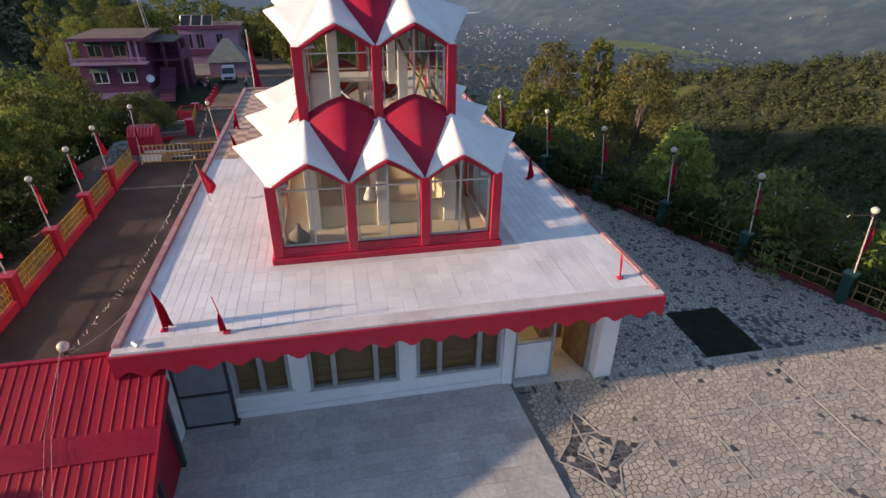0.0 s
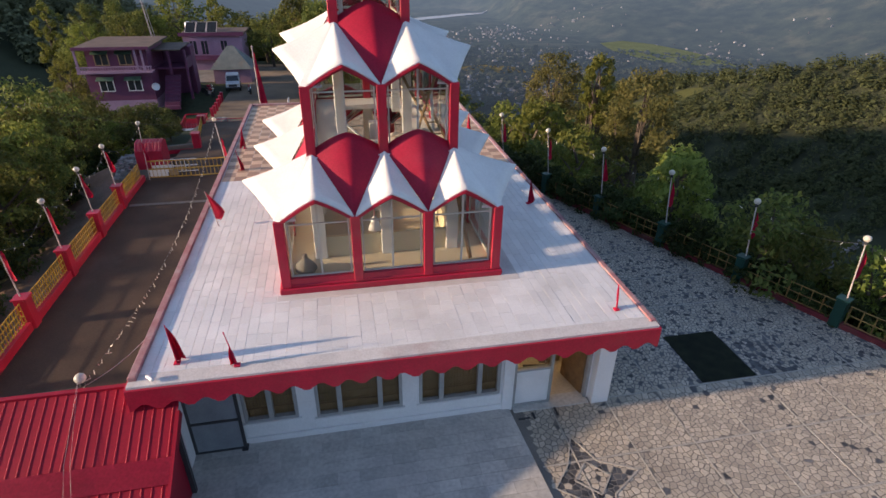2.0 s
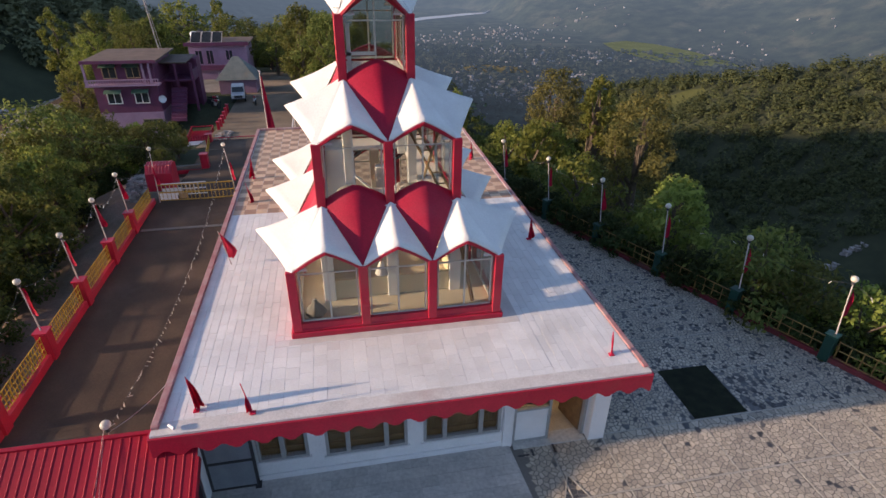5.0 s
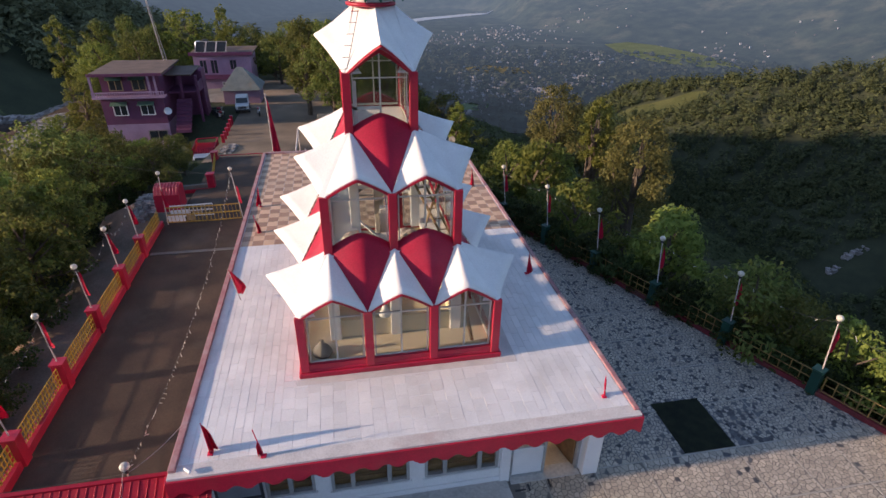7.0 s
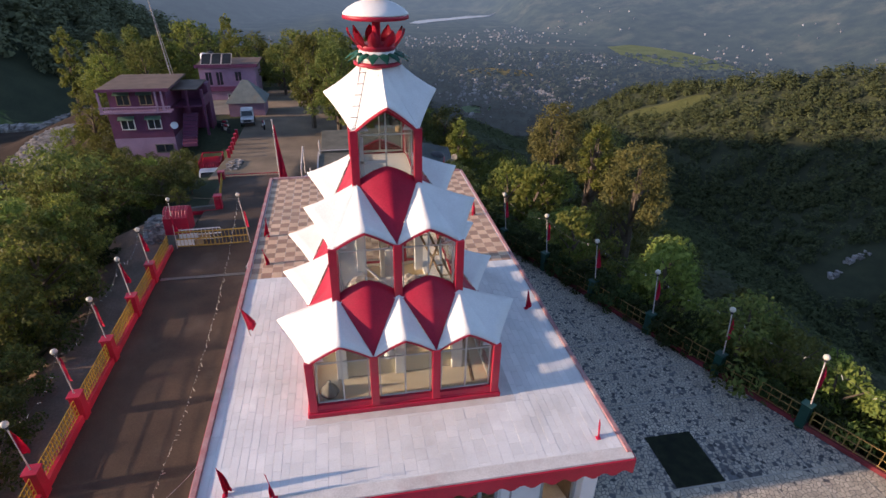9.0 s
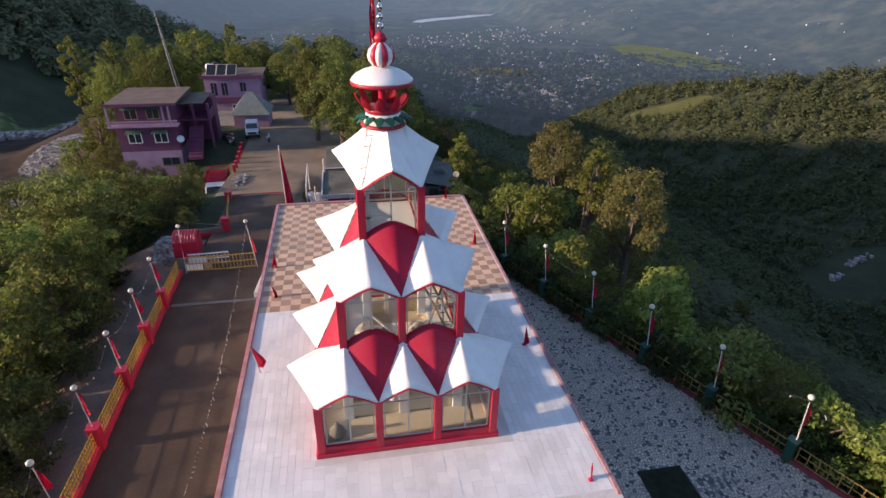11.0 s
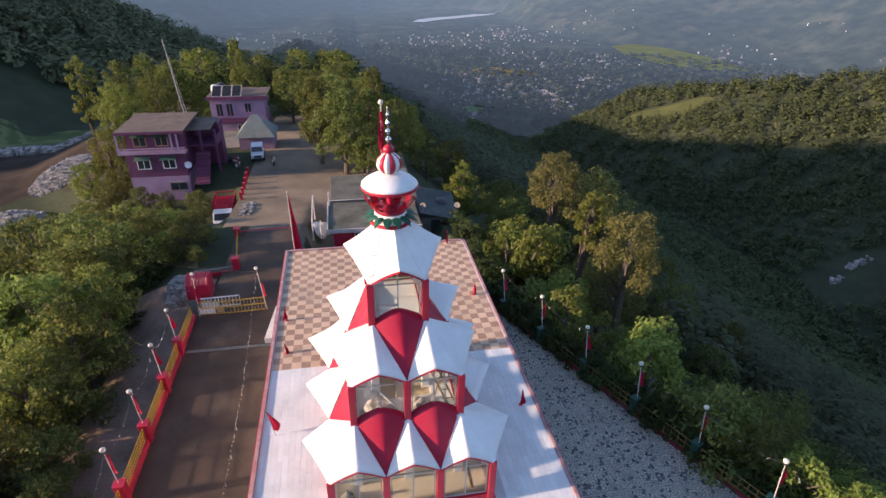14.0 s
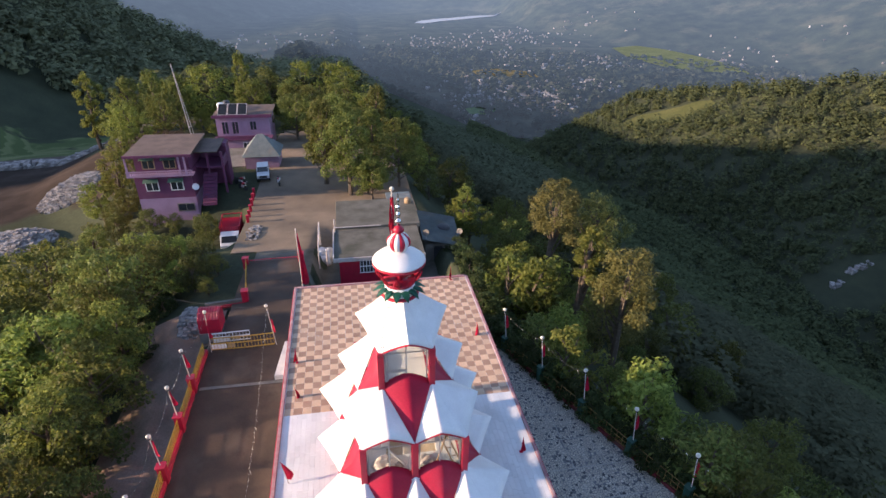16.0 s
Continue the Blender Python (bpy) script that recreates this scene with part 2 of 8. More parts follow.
    checkAs=surface("peach_roof_tiles", (0.68, 0.47, 0.315), (0.60, 0.40, 0.265), 0.55, 1.5, 30, 0.1, stain=(0.34, 0.26, 0.2), amount=0.5, vary=0.10, island=True),
    checkBs=surface("brown_roof_tiles", (0.40, 0.245, 0.165), (0.33, 0.195, 0.13), 0.55, 1.5, 30, 0.1, stain=(0.34, 0.26, 0.2), amount=0.4, vary=0.10, island=True),
    leaf_a=foliage_material("mid_green_leaves", (0.080, 0.105, 0.028), (0.190, 0.198, 0.056), glow=0.5),
    leaf_b=foliage_material("yellow_green_leaves", (0.108, 0.145, 0.032), (0.252, 0.280, 0.068), glow=0.5),
    leaf_c=foliage_material("dark_green_leaves", (0.058, 0.080, 0.025), (0.142, 0.156, 0.044)),
    leaf_d=foliage_material("brown_green_leaves", (0.105, 0.108, 0.034), (0.205, 0.188, 0.062)),
    # shrub leaves darkened in base colour in place of shade
    leaf_e=foliage_material("shaded_undergrowth_leaves", (0.030, 0.050, 0.018), (0.078, 0.100, 0.034)),
    # ravine leaves: base colour lifted in place of the haze over them
    leaf_ravine=foliage_material("hazed_ravine_leaves", (0.078, 0.090, 0.054), (0.118, 0.126, 0.074), 0.9, 0.3, 0.03),
    # hill leaves lightened in base colour to stand in for haze
    leaf_hill=foliage_material("hazed_hill_leaves", (0.165, 0.195, 0.115), (0.250, 0.275, 0.150), 0.9, 0.2, 0.03),
    # leaf colour lifted and blued so the far woods look hazy
    leaf_far=foliage_material("forest_leaves", (0.068, 0.086, 0.043), (0.112, 0.130, 0.061), 0.9, 0.3, 0.03),
)
M["lit"] = surface("lit_bulb_glass", (0.8, 0.7, 0.5), (0.8, 0.7, 0.5), 0.3, 5, 40, 0.0)
M["lit"].node_tree.nodes["Principled BSDF"].inputs["Emission Color"].default_value = (1.0, 0.75, 0.4, 1)
M["lit"].node_tree.nodes["Principled BSDF"].inputs["Emission Strength"].default_value = 12.0

# ---- mesh helpers ----
def thing(name, label, category, group="", at=(0, 0, 0), kind=""):
    e = new(name)
    e.empty_display_size = 0.2
    e.location = at
    return tagged(e, label, category, group, kind)


def link(name, bm, material, parent=None, label="", smooth=False, mats=None):
    me = bpy.data.meshes.new(name)
    bm.to_mesh(me)
    bm.free()
    for m in (mats or [material]):
        me.materials.append(m)
    if smooth:
        me.shade_smooth()
    ob = new(name, me)
    if parent:
        ob.parent = parent
        if parent.type == "EMPTY":
            ob.matrix_parent_inverse = parent.matrix_basis.inverted()
    if label:
        ob["label"] = label
    return ob


part = link


def raw(name, verts, faces, material, parent=None, label="", smooth=False):
    me = bpy.data.meshes.new(name)
    me.from_pydata(verts, [], faces)
    for m in (material if isinstance(material, list) else [material]):
        me.materials.append(m)
    if smooth:
        me.shade_smooth()
    ob = new(name, me)
    if parent:
        ob.parent = parent
        if parent.type == "EMPTY":
            ob.matrix_parent_inverse = parent.matrix_basis.inverted()
    if label:
        ob["label"] = label
    return ob


def box(x0, y0, z0, x1, y1, z1, bevel=0.0, bm=None):
    bm = bm or bmesh.new()
    v = bmesh.ops.create_cube(bm, size=1, matrix=Matrix.Translation(((x0 + x1) / 2, (y0 + y1) / 2, (z0 + z1) / 2)) @ Matrix.Diagonal((x1 - x0, y1 - y0, z1 - z0, 1)))["verts"]
    if bevel:
        e = list({e for w in v for e in w.link_edges})
        bmesh.ops.bevel(bm, geom=e, offset=bevel, segments=1, affect="EDGES", profile=0.6)
    return bm


def beam(a, b, w, h=None, bm=None, up=(0, 0, 1)):
    """A square bar from a to b."""
    bm = bm or bmesh.new()
    h = h or w
    a, b = Vector(a), Vector(b)
    d = (b - a)
    n = d.normalized()
    up = Vector(up)
    s = n.cross(up)
    if s.length < 1e-3:
        s = n.cross(Vector((0, 1, 0)))
    s.normalize()
    u = s.cross(n)
    q = [p + s * i * w / 2 + u * j * h / 2 for p in (a, b) for i, j in ((-1, -1), (1, -1), (1, 1), (-1, 1))]
    v = [bm.verts.new(c) for c in q]
    for f in ((3, 2, 1, 0), (4, 5, 6, 7), (0, 1, 5, 4), (1, 2, 6, 5), (2, 3, 7, 6), (3, 0, 4, 7)):
        bm.faces.new([v[i] for i in f])
    return bm


def rod(a, b, r, r2=None, seg=8, bm=None):
    bm = bm or bmesh.new()
    a, b = Vector(a), Vector(b)
    d = b - a
    m = Matrix.Translation((a + b) / 2) @ d.to_track_quat("Z", "Y").to_matrix().to_4x4()
    bmesh.ops.create_cone(bm, cap_ends=True, segments=seg, radius1=r, radius2=r if r2 is None else r2, depth=d.length, matrix=m)
    return bm


def lathe(profile, c, seg=24, bm=None, squash=0.0, lobes=0):
    """Turns (radius, height) pairs about the upright axis through c."""
    bm = bm or bmesh.new()
    rings = []
    for r, z in profile:
        ring = []
        for i in range(seg):
            a = 2 * math.pi * i / seg
            k = r * (1 + squash * abs(math.cos(lobes * a / 2)) if lobes else 1)
            ring.append(bm.verts.new((c[0] + k * math.cos(a), c[1] + k * math.sin(a), c[2] + z)))
        rings.append(ring)
    for p, q in zip(rings, rings[1:]):
        for i in range(seg):
            bm.faces.new((p[i], p[(i + 1) % seg], q[(i + 1) % seg], q[i]))
    if profile[0][0] > 1e-4:
        bm.faces.new(rings[0][::-1])
    if profile[-1][0] > 1e-4:
        bm.faces.new(rings[-1])
    return bm


def slab(points, z0, z1, bm=None):
    """An upright prism over a polygon of (x, y)."""
    bm = bm or bmesh.new()
    lo = [bm.verts.new((x, y, z0)) for x, y in points]
    hi = [bm.verts.new((x, y, z1)) for x, y in points]
    n = len(points)
    bm.faces.new(hi); bm.faces.new(lo[::-1])
    for i in range(n):
        bm.faces.new((lo[i], lo[(i + 1) % n], hi[(i + 1) % n], hi[i]))
    bmesh.ops.recalc_face_normals(bm, faces=bm.faces)
    return bm


def sheet(grid, thick, bm=None):
    """A curved panel from rows of points, given a thickness downwards along its normals."""
    bm = bm or bmesh.new()
    rows = [[bm.verts.new(p) for p in row] for row in grid]
    for a, b in zip(rows, rows[1:]):
        for i in range(len(a) - 1):
            try:
                bm.faces.new((a[i], a[i + 1], b[i + 1], b[i]))
            except ValueError:
                pass
    bmesh.ops.remove_doubles(bm, verts=bm.verts, dist=1e-4)
    bmesh.ops.dissolve_degenerate(bm, edges=bm.edges, dist=1e-4)
    bmesh.ops.recalc_face_normals(bm, faces=bm.faces)
    return bm


def sweep(path, r, bm=None, seg=4):
    """One unbroken wire along a path."""
    bm = bm or bmesh.new()
    rings_ = []
    for i, p in enumerate(path):
        d = (path[min(i + 1, len(path) - 1)] - path[max(i - 1, 0)]).normalized()
        s = d.cross(Vector((0, 0, 1)))
        s = s.normalized() if s.length > 1e-4 else Vector((1, 0, 0))
        u = s.cross(d)
        rings_.append([bm.verts.new(p + (s * math.cos(2 * math.pi * k / seg) + u * math.sin(2 * math.pi * k / seg)) * r) for k in range(seg)])
    for a, b in zip(rings_, rings_[1:]):
        for k in range(seg):
            bm.faces.new((a[k], a[(k + 1) % seg], b[(k + 1) % seg], b[k]))
    bm.faces.new(rings_[0][::-1]); bm.faces.new(rings_[-1])
    return bm


def interp(x, table):
    for (a, u), (b, v) in zip(table, table[1:]):
        if x <= b:
            k = min(max((x - a) / (b - a), 0), 1)
            return u + (v - u) * k
    return table[-1][1]

# ---- the lie of the land ----
RIDGE = [(-500, -90), (-80, -8), (-20, -0.8), (22, -0.8), (28, -1.4), (36, -2.9), (48, -4.3), (75, -4.9), (110, -9), (170, -26), (320, -38), (420, -62), (720, -310)]
EDGE_R = [(-60, 27), (-10, 24.5), (0, 20.6), (17, 13.0), (23, 12.0), (45, 13), (75, 9), (110, 6), (200, 8), (330, 6)]
EDGE_L = [(-60, -12), (0, -9.6), (14, -9.2), (20, -8.6), (27, -7.6), (36, -8), (46, -11.2), (58, -12.2), (66, -20), (76, -28), (110, -34), (200, -50), (330, -60)]
CREST = [(900, 200, 0), (600, 455, -82), (500, 545, -104), (438, 665, -126), (412, 718, -142)]
FLOOR = -330.0
SPUR = [(-30, 390, -58), (-60, 700, -112), (-100, 1400, -205), (-120, 2200, -300)]


def land(x, y):
    h = interp(y, RIDGE)
    if x < -5.65:
        # the ground drops at the foot of the alley's wall
        h -= 1.6 * min((-5.65 - x) / 0.5, 1) * min(max((25 - y) / 5, 0), 1)
    xr, xl = interp(y, EDGE_R), interp(y, EDGE_L)
    if x > xr:
        d = x - xr
        z = h - 0.62 * d - 2.0 * min(d / 4, 1)
    elif x < xl:
        d = xl - x
        z = h - 0.42 * min(d, 16) - 0.05 * max(d - 16, 0)
    else:
        z = h
    # the lower parking place beside the yard
    z -= 3.0 * min(max((-7.3 - x) / 1.0, 0), 1) * min(max((y - 39) / 4, 0), 1) * min(max((55 - y) / 4, 0), 1) * min(max((x + 17) / 4, 0), 1)
    z = max(z, FLOOR)
    # the wooded hill beyond the houses
    r = math.hypot((x + 252) / 1.0, (y - 300) / 1.15)
    hill = 62 - 0.55 * r if r > 25 else 62 - 0.011 * r * r - 6.9
    # the hill across the ravine
    best = -1e9
    for (ax, ay, az), (bx, by, bz) in zip(CREST, CREST[1:]):
        ux, uy = bx - ax, by - ay
        k = min(max(((x - ax) * ux + (y - ay) * uy) / (ux * ux + uy * uy), 0), 1)
        dx, dy = x - ax - k * ux, y - ay - k * uy
        d = math.hypot(dx, dy, 1.8 * max(0, 0.8 * dy - 0.6 * dx))
        best = max(best, az + k * (bz - az) - 0.38 * d - 0.0001 * d * d)
    for (ax, ay, az), (bx, by, bz) in zip(SPUR, SPUR[1:]):
        ux, uy = bx - ax, by - ay
        k = min(max(((x - ax) * ux + (y - ay) * uy) / (ux * ux + uy * uy), 0), 1)
        best = max(best, az + k * (bz - az) - 0.42 * math.hypot(x - ax - k * ux, y - ay - k * uy))
    # the shoulder west of the terraces, added out of view to shade them
    west = 24 - 0.75 * math.hypot(x + 168, max(0, abs(y - 118) - 32))
    # the ridge down the valley's west side, added unseen to shade the near valley
    ridge = -85 - 0.9 * math.hypot(x + 640, max(0, abs(y - 1250) - 400))
    z = max(z, hill, best, west, ridge)
    if 0.6 < x < 11.5 and 21.4 < y < 47:
        z = min(z, -3.9)
    # the far mountains
    far = math.hypot(x, y)
    az = math.degrees(math.atan2(x, y))
    start = interp(az, [(-180, 1500), (-40, 1800), (-12, 3000), (4, 3900), (14, 3900), (19, 3000), (28, 2620), (40, 2450), (60, 1700), (180, 1500)])
    if far > start:
        z = max(z, FLOOR + (far - start) * 0.27 + 60 * noise.noise((x * 0.0013, y * 0.0013, 3)) * min((far - start) / 500, 1))
    if far > 60:
        w = min((far - 60) / 300, 1)
        lim = min(max((z - FLOOR) / 40, 0.05), 1)
        z += w * lim * (9 * noise.noise((x * 0.006, y * 0.006, 1)) + 22 * noise.noise((x * 0.0021, y * 0.0021, 2)))
    elif far > 24:
        z += 0.5 * noise.noise((x * 0.08, y * 0.08, 5)) if not (xl < x < xr) else 0
    return z


def rings(r0, r1, growth, count):
    rs = [r0]
    while rs[-1] < r1:
        rs.append(rs[-1] * growth)
    verts, faces = [], []
    for r in rs:
        for i in range(count):
            a = 2 * math.pi * i / count
            x, y = 4 + r * math.sin(a), 5 + r * math.cos(a)
            verts.append((x, y, land(x, y)))
    for j in range(len(rs) - 1):
        for i in range(count):
            k = (i + 1) % count
            faces.append((j * count + i, j * count + k, (j + 1) * count + k, (j + 1) * count + i)[::-1])
    return verts, faces


def bare_patches(m, zones):
    """Ground of another kind inside worn ovals of the plan: (centre x, y, half-widths, two colours, levels)."""
    n, l = m.node_tree.nodes, m.node_tree.links
    b = n["Principled BSDF"]
    out = b.inputs["Base Color"].links[0].from_socket
    geo = n.new("ShaderNodeNewGeometry")
    wob = n.new("ShaderNodeTexNoise")
    wob.inputs["Scale"].default_value, wob.inputs["Detail"].default_value = 0.09, 6
    l.new(geo.outputs["Position"], wob.inputs["Vector"])
    for cx, cy, wx, wy, c1, c2, levels in zones:
        mp = n.new("ShaderNodeMapping")
        mp.vector_type = "POINT"
        mp.inputs["Location"].default_value, mp.inputs["Scale"].default_value = (-cx / wx, -cy / wy, 0), (1 / wx, 1 / wy, 0)
        l.new(geo.outputs["Position"], mp.inputs[0])
        ln = n.new("ShaderNodeVectorMath"); ln.operation = "LENGTH"
        l.new(mp.outputs[0], ln.inputs[0])
        ad = n.new("ShaderNodeMath"); ad.operation, ad.inputs[1].default_value = "MULTIPLY_ADD", 1.4
        l.new(wob.outputs["Fac"], ad.inputs[0]); l.new(ln.outputs["Value"], ad.inputs[2])
        mr = n.new("ShaderNodeMapRange")
        mr.inputs["From Min"].default_value, mr.inputs["From Max"].default_value = 1.72, 1.60
        l.new(ad.outputs[0], mr.inputs[0])
        fn = n.new("ShaderNodeTexNoise")
        fn.inputs["Scale"].default_value, fn.inputs["Detail"].default_value = 0.25, 8
        l.new(geo.outputs["Position"], fn.inputs["Vector"])
        fac = fn.outputs["Fac"]
        if levels:
            # the paler rims of the terraces follow the contours
            sep = n.new("ShaderNodeSeparateXYZ"); l.new(geo.outputs["Position"], sep.inputs[0])
            k = n.new("ShaderNodeMath"); k.operation, k.inputs[1].default_value = "MULTIPLY_ADD", 1 / levels
            l.new(sep.outputs["Z"], k.inputs[0]); l.new(fn.outputs["Fac"], k.inputs[2])
            fr = n.new("ShaderNodeMath"); fr.operation = "FRACT"; l.new(k.outputs[0], fr.inputs[0])
            fac = fr.outputs[0]
        rp = n.new("ShaderNodeValToRGB")
        rp.color_ramp.elements[0].position, rp.color_ramp.elements[1].position = 0.40, 0.66
        rp.color_ramp.elements[0].color, rp.color_ramp.elements[1].color = (*c1, 1), (*c2, 1)
        l.new(fac, rp.inputs[0])
        mx = n.new("ShaderNodeMix"); mx.data_type = "RGBA"
        l.new(mr.outputs[0], mx.inputs[0]); l.new(out, mx.inputs[6]); l.new(rp.outputs[0], mx.inputs[7])
        out = mx.outputs[2]
    l.new(out, b.inputs["Base Color"])


bare_patches(M["hill"], [(-88, 140, 62, 50, (0.085, 0.115, 0.045), (0.15, 0.17, 0.075), 2.6), (-56, 80, 34, 20, (0.036, 0.027, 0.022), (0.062, 0.046, 0.038), 0), (-62, 101, 36, 6, (0.085, 0.068, 0.060), (0.14, 0.115, 0.105), 0)])
v, f = rings(3.0, 1100, 1.045, 280)
ground = tagged(raw("ground", v, f, M["hill"], smooth=True), "green wooded hillside falling away into the ravine", "ground", kind="structure")


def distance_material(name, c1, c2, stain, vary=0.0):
    """The valley far below: woods, fields and bare ground, with the pale blue air put into the surface as emission."""
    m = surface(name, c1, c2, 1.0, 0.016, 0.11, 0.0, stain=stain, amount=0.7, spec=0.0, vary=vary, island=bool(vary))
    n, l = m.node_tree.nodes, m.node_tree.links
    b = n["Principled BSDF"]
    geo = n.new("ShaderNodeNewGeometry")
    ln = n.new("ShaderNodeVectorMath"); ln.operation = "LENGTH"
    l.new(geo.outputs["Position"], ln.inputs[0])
    # the haze glow grows with distance from the origin
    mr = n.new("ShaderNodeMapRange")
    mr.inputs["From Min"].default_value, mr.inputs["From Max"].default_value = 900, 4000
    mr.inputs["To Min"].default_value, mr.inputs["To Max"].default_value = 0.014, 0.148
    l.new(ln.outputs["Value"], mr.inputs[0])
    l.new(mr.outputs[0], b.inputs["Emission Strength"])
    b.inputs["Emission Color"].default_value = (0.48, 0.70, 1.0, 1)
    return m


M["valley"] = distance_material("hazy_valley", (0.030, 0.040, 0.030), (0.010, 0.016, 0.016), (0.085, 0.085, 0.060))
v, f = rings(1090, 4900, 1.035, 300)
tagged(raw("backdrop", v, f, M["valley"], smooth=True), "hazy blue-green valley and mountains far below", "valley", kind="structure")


def drape(name, points, step, lift, material, label, category, kind="structure", ragged=0.0, terrace=0.0):
    """A sheet laid over the land inside a box of x and y; ragged wears its rim away, terrace cuts it into levels."""
    x0, y0, x1, y1 = points
    nx, ny = max(2, int((x1 - x0) / step)), max(2, int((y1 - y0) / step))
    verts = [(x0 + (x1 - x0) * i / nx, y0 + (y1 - y0) * j / ny) for j in range(ny + 1) for i in range(nx + 1)]
    level = lambda z: math.floor(z / terrace) * terrace + terrace * min(1, 4 * (z / terrace % 1)) if terrace else z
    verts = [(x, y, level(land(x, y)) + lift) for x, y in verts]
    faces = [(j * (nx + 1) + i, j * (nx + 1) + i + 1, (j + 1) * (nx + 1) + i + 1, (j + 1) * (nx + 1) + i) for j in range(ny) for i in range(nx)]
    if ragged:
        rim = lambda q: min(q[0] - x0, x1 - q[0], q[1] - y0, y1 - q[1]) > ragged * (0.5 + noise.noise((q[0] * 1.3 / ragged, q[1] * 1.3 / ragged, 7)))
        faces = [q for q in faces if rim(verts[q[0]])]
    return tagged(raw(name, verts, faces, material, smooth=True), label, category, kind=kind)


# the yard between the houses and the gate, and the verge outside the alley fence
drape("road", (-4.9, 20.6, 11.0, 37.0), 0.8, 0.06, M["mossy"], "dark trodden cement track behind the hall", "yard")
drape("road", (-7.2, 37.0, 11.0, 88), 0.8, 0.06, M["soil"], "bare brown earth yard with faint wheel tracks", "yard")
drape("verge", (-10.4, -8, -5.2, 25), 0.4, 0.12, M["dirt"], "dark trodden earth verge outside the fence", "verge")

# ---- paved ground round the hall ----
FENCE = [(24.2, -9.3), (18.97, 2.47), (11.3, 19.3)]          # line of the fence on the ravine side


def fence_x(y):
    return interp(y, [(-9.3, 24.2), (2.47, 18.97), (19.3, 11.3)])


pavement = tagged(part("pavement", slab([(-8.5, -9.0), (fence_x(-9.0) + 0.1, -9.0), (fence_x(2.47) + 0.1, 2.47), (11.4, 19.3), (10.2, 20.4), (10.2, 1.2), (-8.5, 1.2)], -3.2, 0.0), M["mortar"]),
                  "grey mortar bed of the crazy-paved forecourt", "pavement", kind="structure")
alley = tagged(part("alley", slab([(-5.4, 1.2), (0.6, 1.2), (0.6, 20.6), (-5.4, 20.6)], -3.2, -0.30), M["asphalt"]),
               "dark brown cement alley beside the hall", "alley", kind="structure")
alley_end = tagged(part("alley", slab([(-5.0, 20.6), (0.4, 20.6), (-0.4, 31.0), (-4.6, 31.0)], -3.0, -0.55), M["asphalt"]),
                   "dark cement ramp beyond the alley gate", "alley", kind="structure")

# ---- the hall ----
hall = thing("temple_hall", "white single-storey temple hall with red scalloped eaves", "hall")
RX, RY, RZ = 10.9, 21.1, 2.85
part("roof_slab", box(0.03, 0.03, 2.60, RX - 0.03, RY, RZ + 0.005), M["grout"], hall, "grey roof slab under the tiles")
bm = box(0, 0.16, 2.55, 0.15, RY, 2.94, 0.012)
part("parapet", bm, M["pinkedge"], hall, "low worn pink-red parapet")
bm = box(RX - 0.13, 0.16, 2.55, RX, RY, 2.90, 0.012)
part("parapet", bm, M["pinkedge"], hall, "low worn pink-red parapet")
part("parapet", box(0.17, RY - 0.15, 2.55, RX - 0.17, RY, 2.95, 0.012), M["pinkedge"], hall, "low worn pink-red parapet")
part("gutter_edge", box(0.0, 0.0, 2.72, RX, 0.34, RZ + 0.006, 0.008), M["cement"], hall, "bare cement drip edge")


def scallops(x0, x1, y, z_top, z_low, count, thick=0.05):
    """A fascia board with a wavy lower edge: broad lobes with small points between them."""
    bm = bmesh.new()
    pts = []
    per = (x1 - x0) / count
    shape = [(0.0, 0.0), (0.10, 0.005), (0.17, 0.03), (0.20, 0.06), (0.26, 0.065), (0.32, 0.10), (0.40, 0.13), (0.5, 0.14), (0.60, 0.13), (0.68, 0.10), (0.74, 0.065), (0.80, 0.06), (0.83, 0.03), (0.90, 0.005)]
    for i in range(count):
        for u, w in shape:
            pts.append((x0 + (i + u) * per, z_low + w))
    pts.append((x1, z_low))
    front = [bm.verts.new((x, y, z)) for x, z in pts] + [bm.verts.new((x, y, z_top)) for x, z in reversed(pts)]
    n = len(pts)
    back = [bm.verts.new((w.co.x, y + thick, w.co.z)) for w in front]
    for i in range(n - 1):
        a, b, c, d = i, i + 1, 2 * n - 2 - i, 2 * n - 1 - i
        bm.faces.new((front[a], front[b], front[c], front[d]))
        bm.faces.new((back[d], back[c], back[b], back[a]))
        bm.faces.new((front[b], front[a], back[a], back[b]))
        bm.faces.new((front[d], front[c], back[c], back[d]))
    bm.faces.new((front[0], front[2 * n - 1], back[2 * n - 1], back[0]))
    bm.faces.new((front[n - 1], back[n - 1], back[n], front[n]))
    bmesh.ops.recalc_face_normals(bm, faces=bm.faces)
    return bm


part("fascia", scallops(-0.03, RX + 0.03, -0.055, 2.80, 2.31, 20), M["red"], hall, "red fascia with a scalloped lower edge")
side = scallops(0.0, RY, 0, 2.80, 2.31, 40)
side.transform(Matrix.Translation((RX + 0.055, 0, 0)) @ Matrix.Rotation(radians(90), 4, "Z"))
part("fascia", side, M["red"], hall, "red fascia with a scalloped lower edge")
side = scallops(0.0, RY, 0, 2.80, 2.31, 40)
side.transform(Matrix.Translation((-0.005, 0, 0)) @ Matrix.Rotation(radians(90), 4, "Z"))
part("fascia", side, M["red"], hall, "red fascia with a scalloped lower edge")

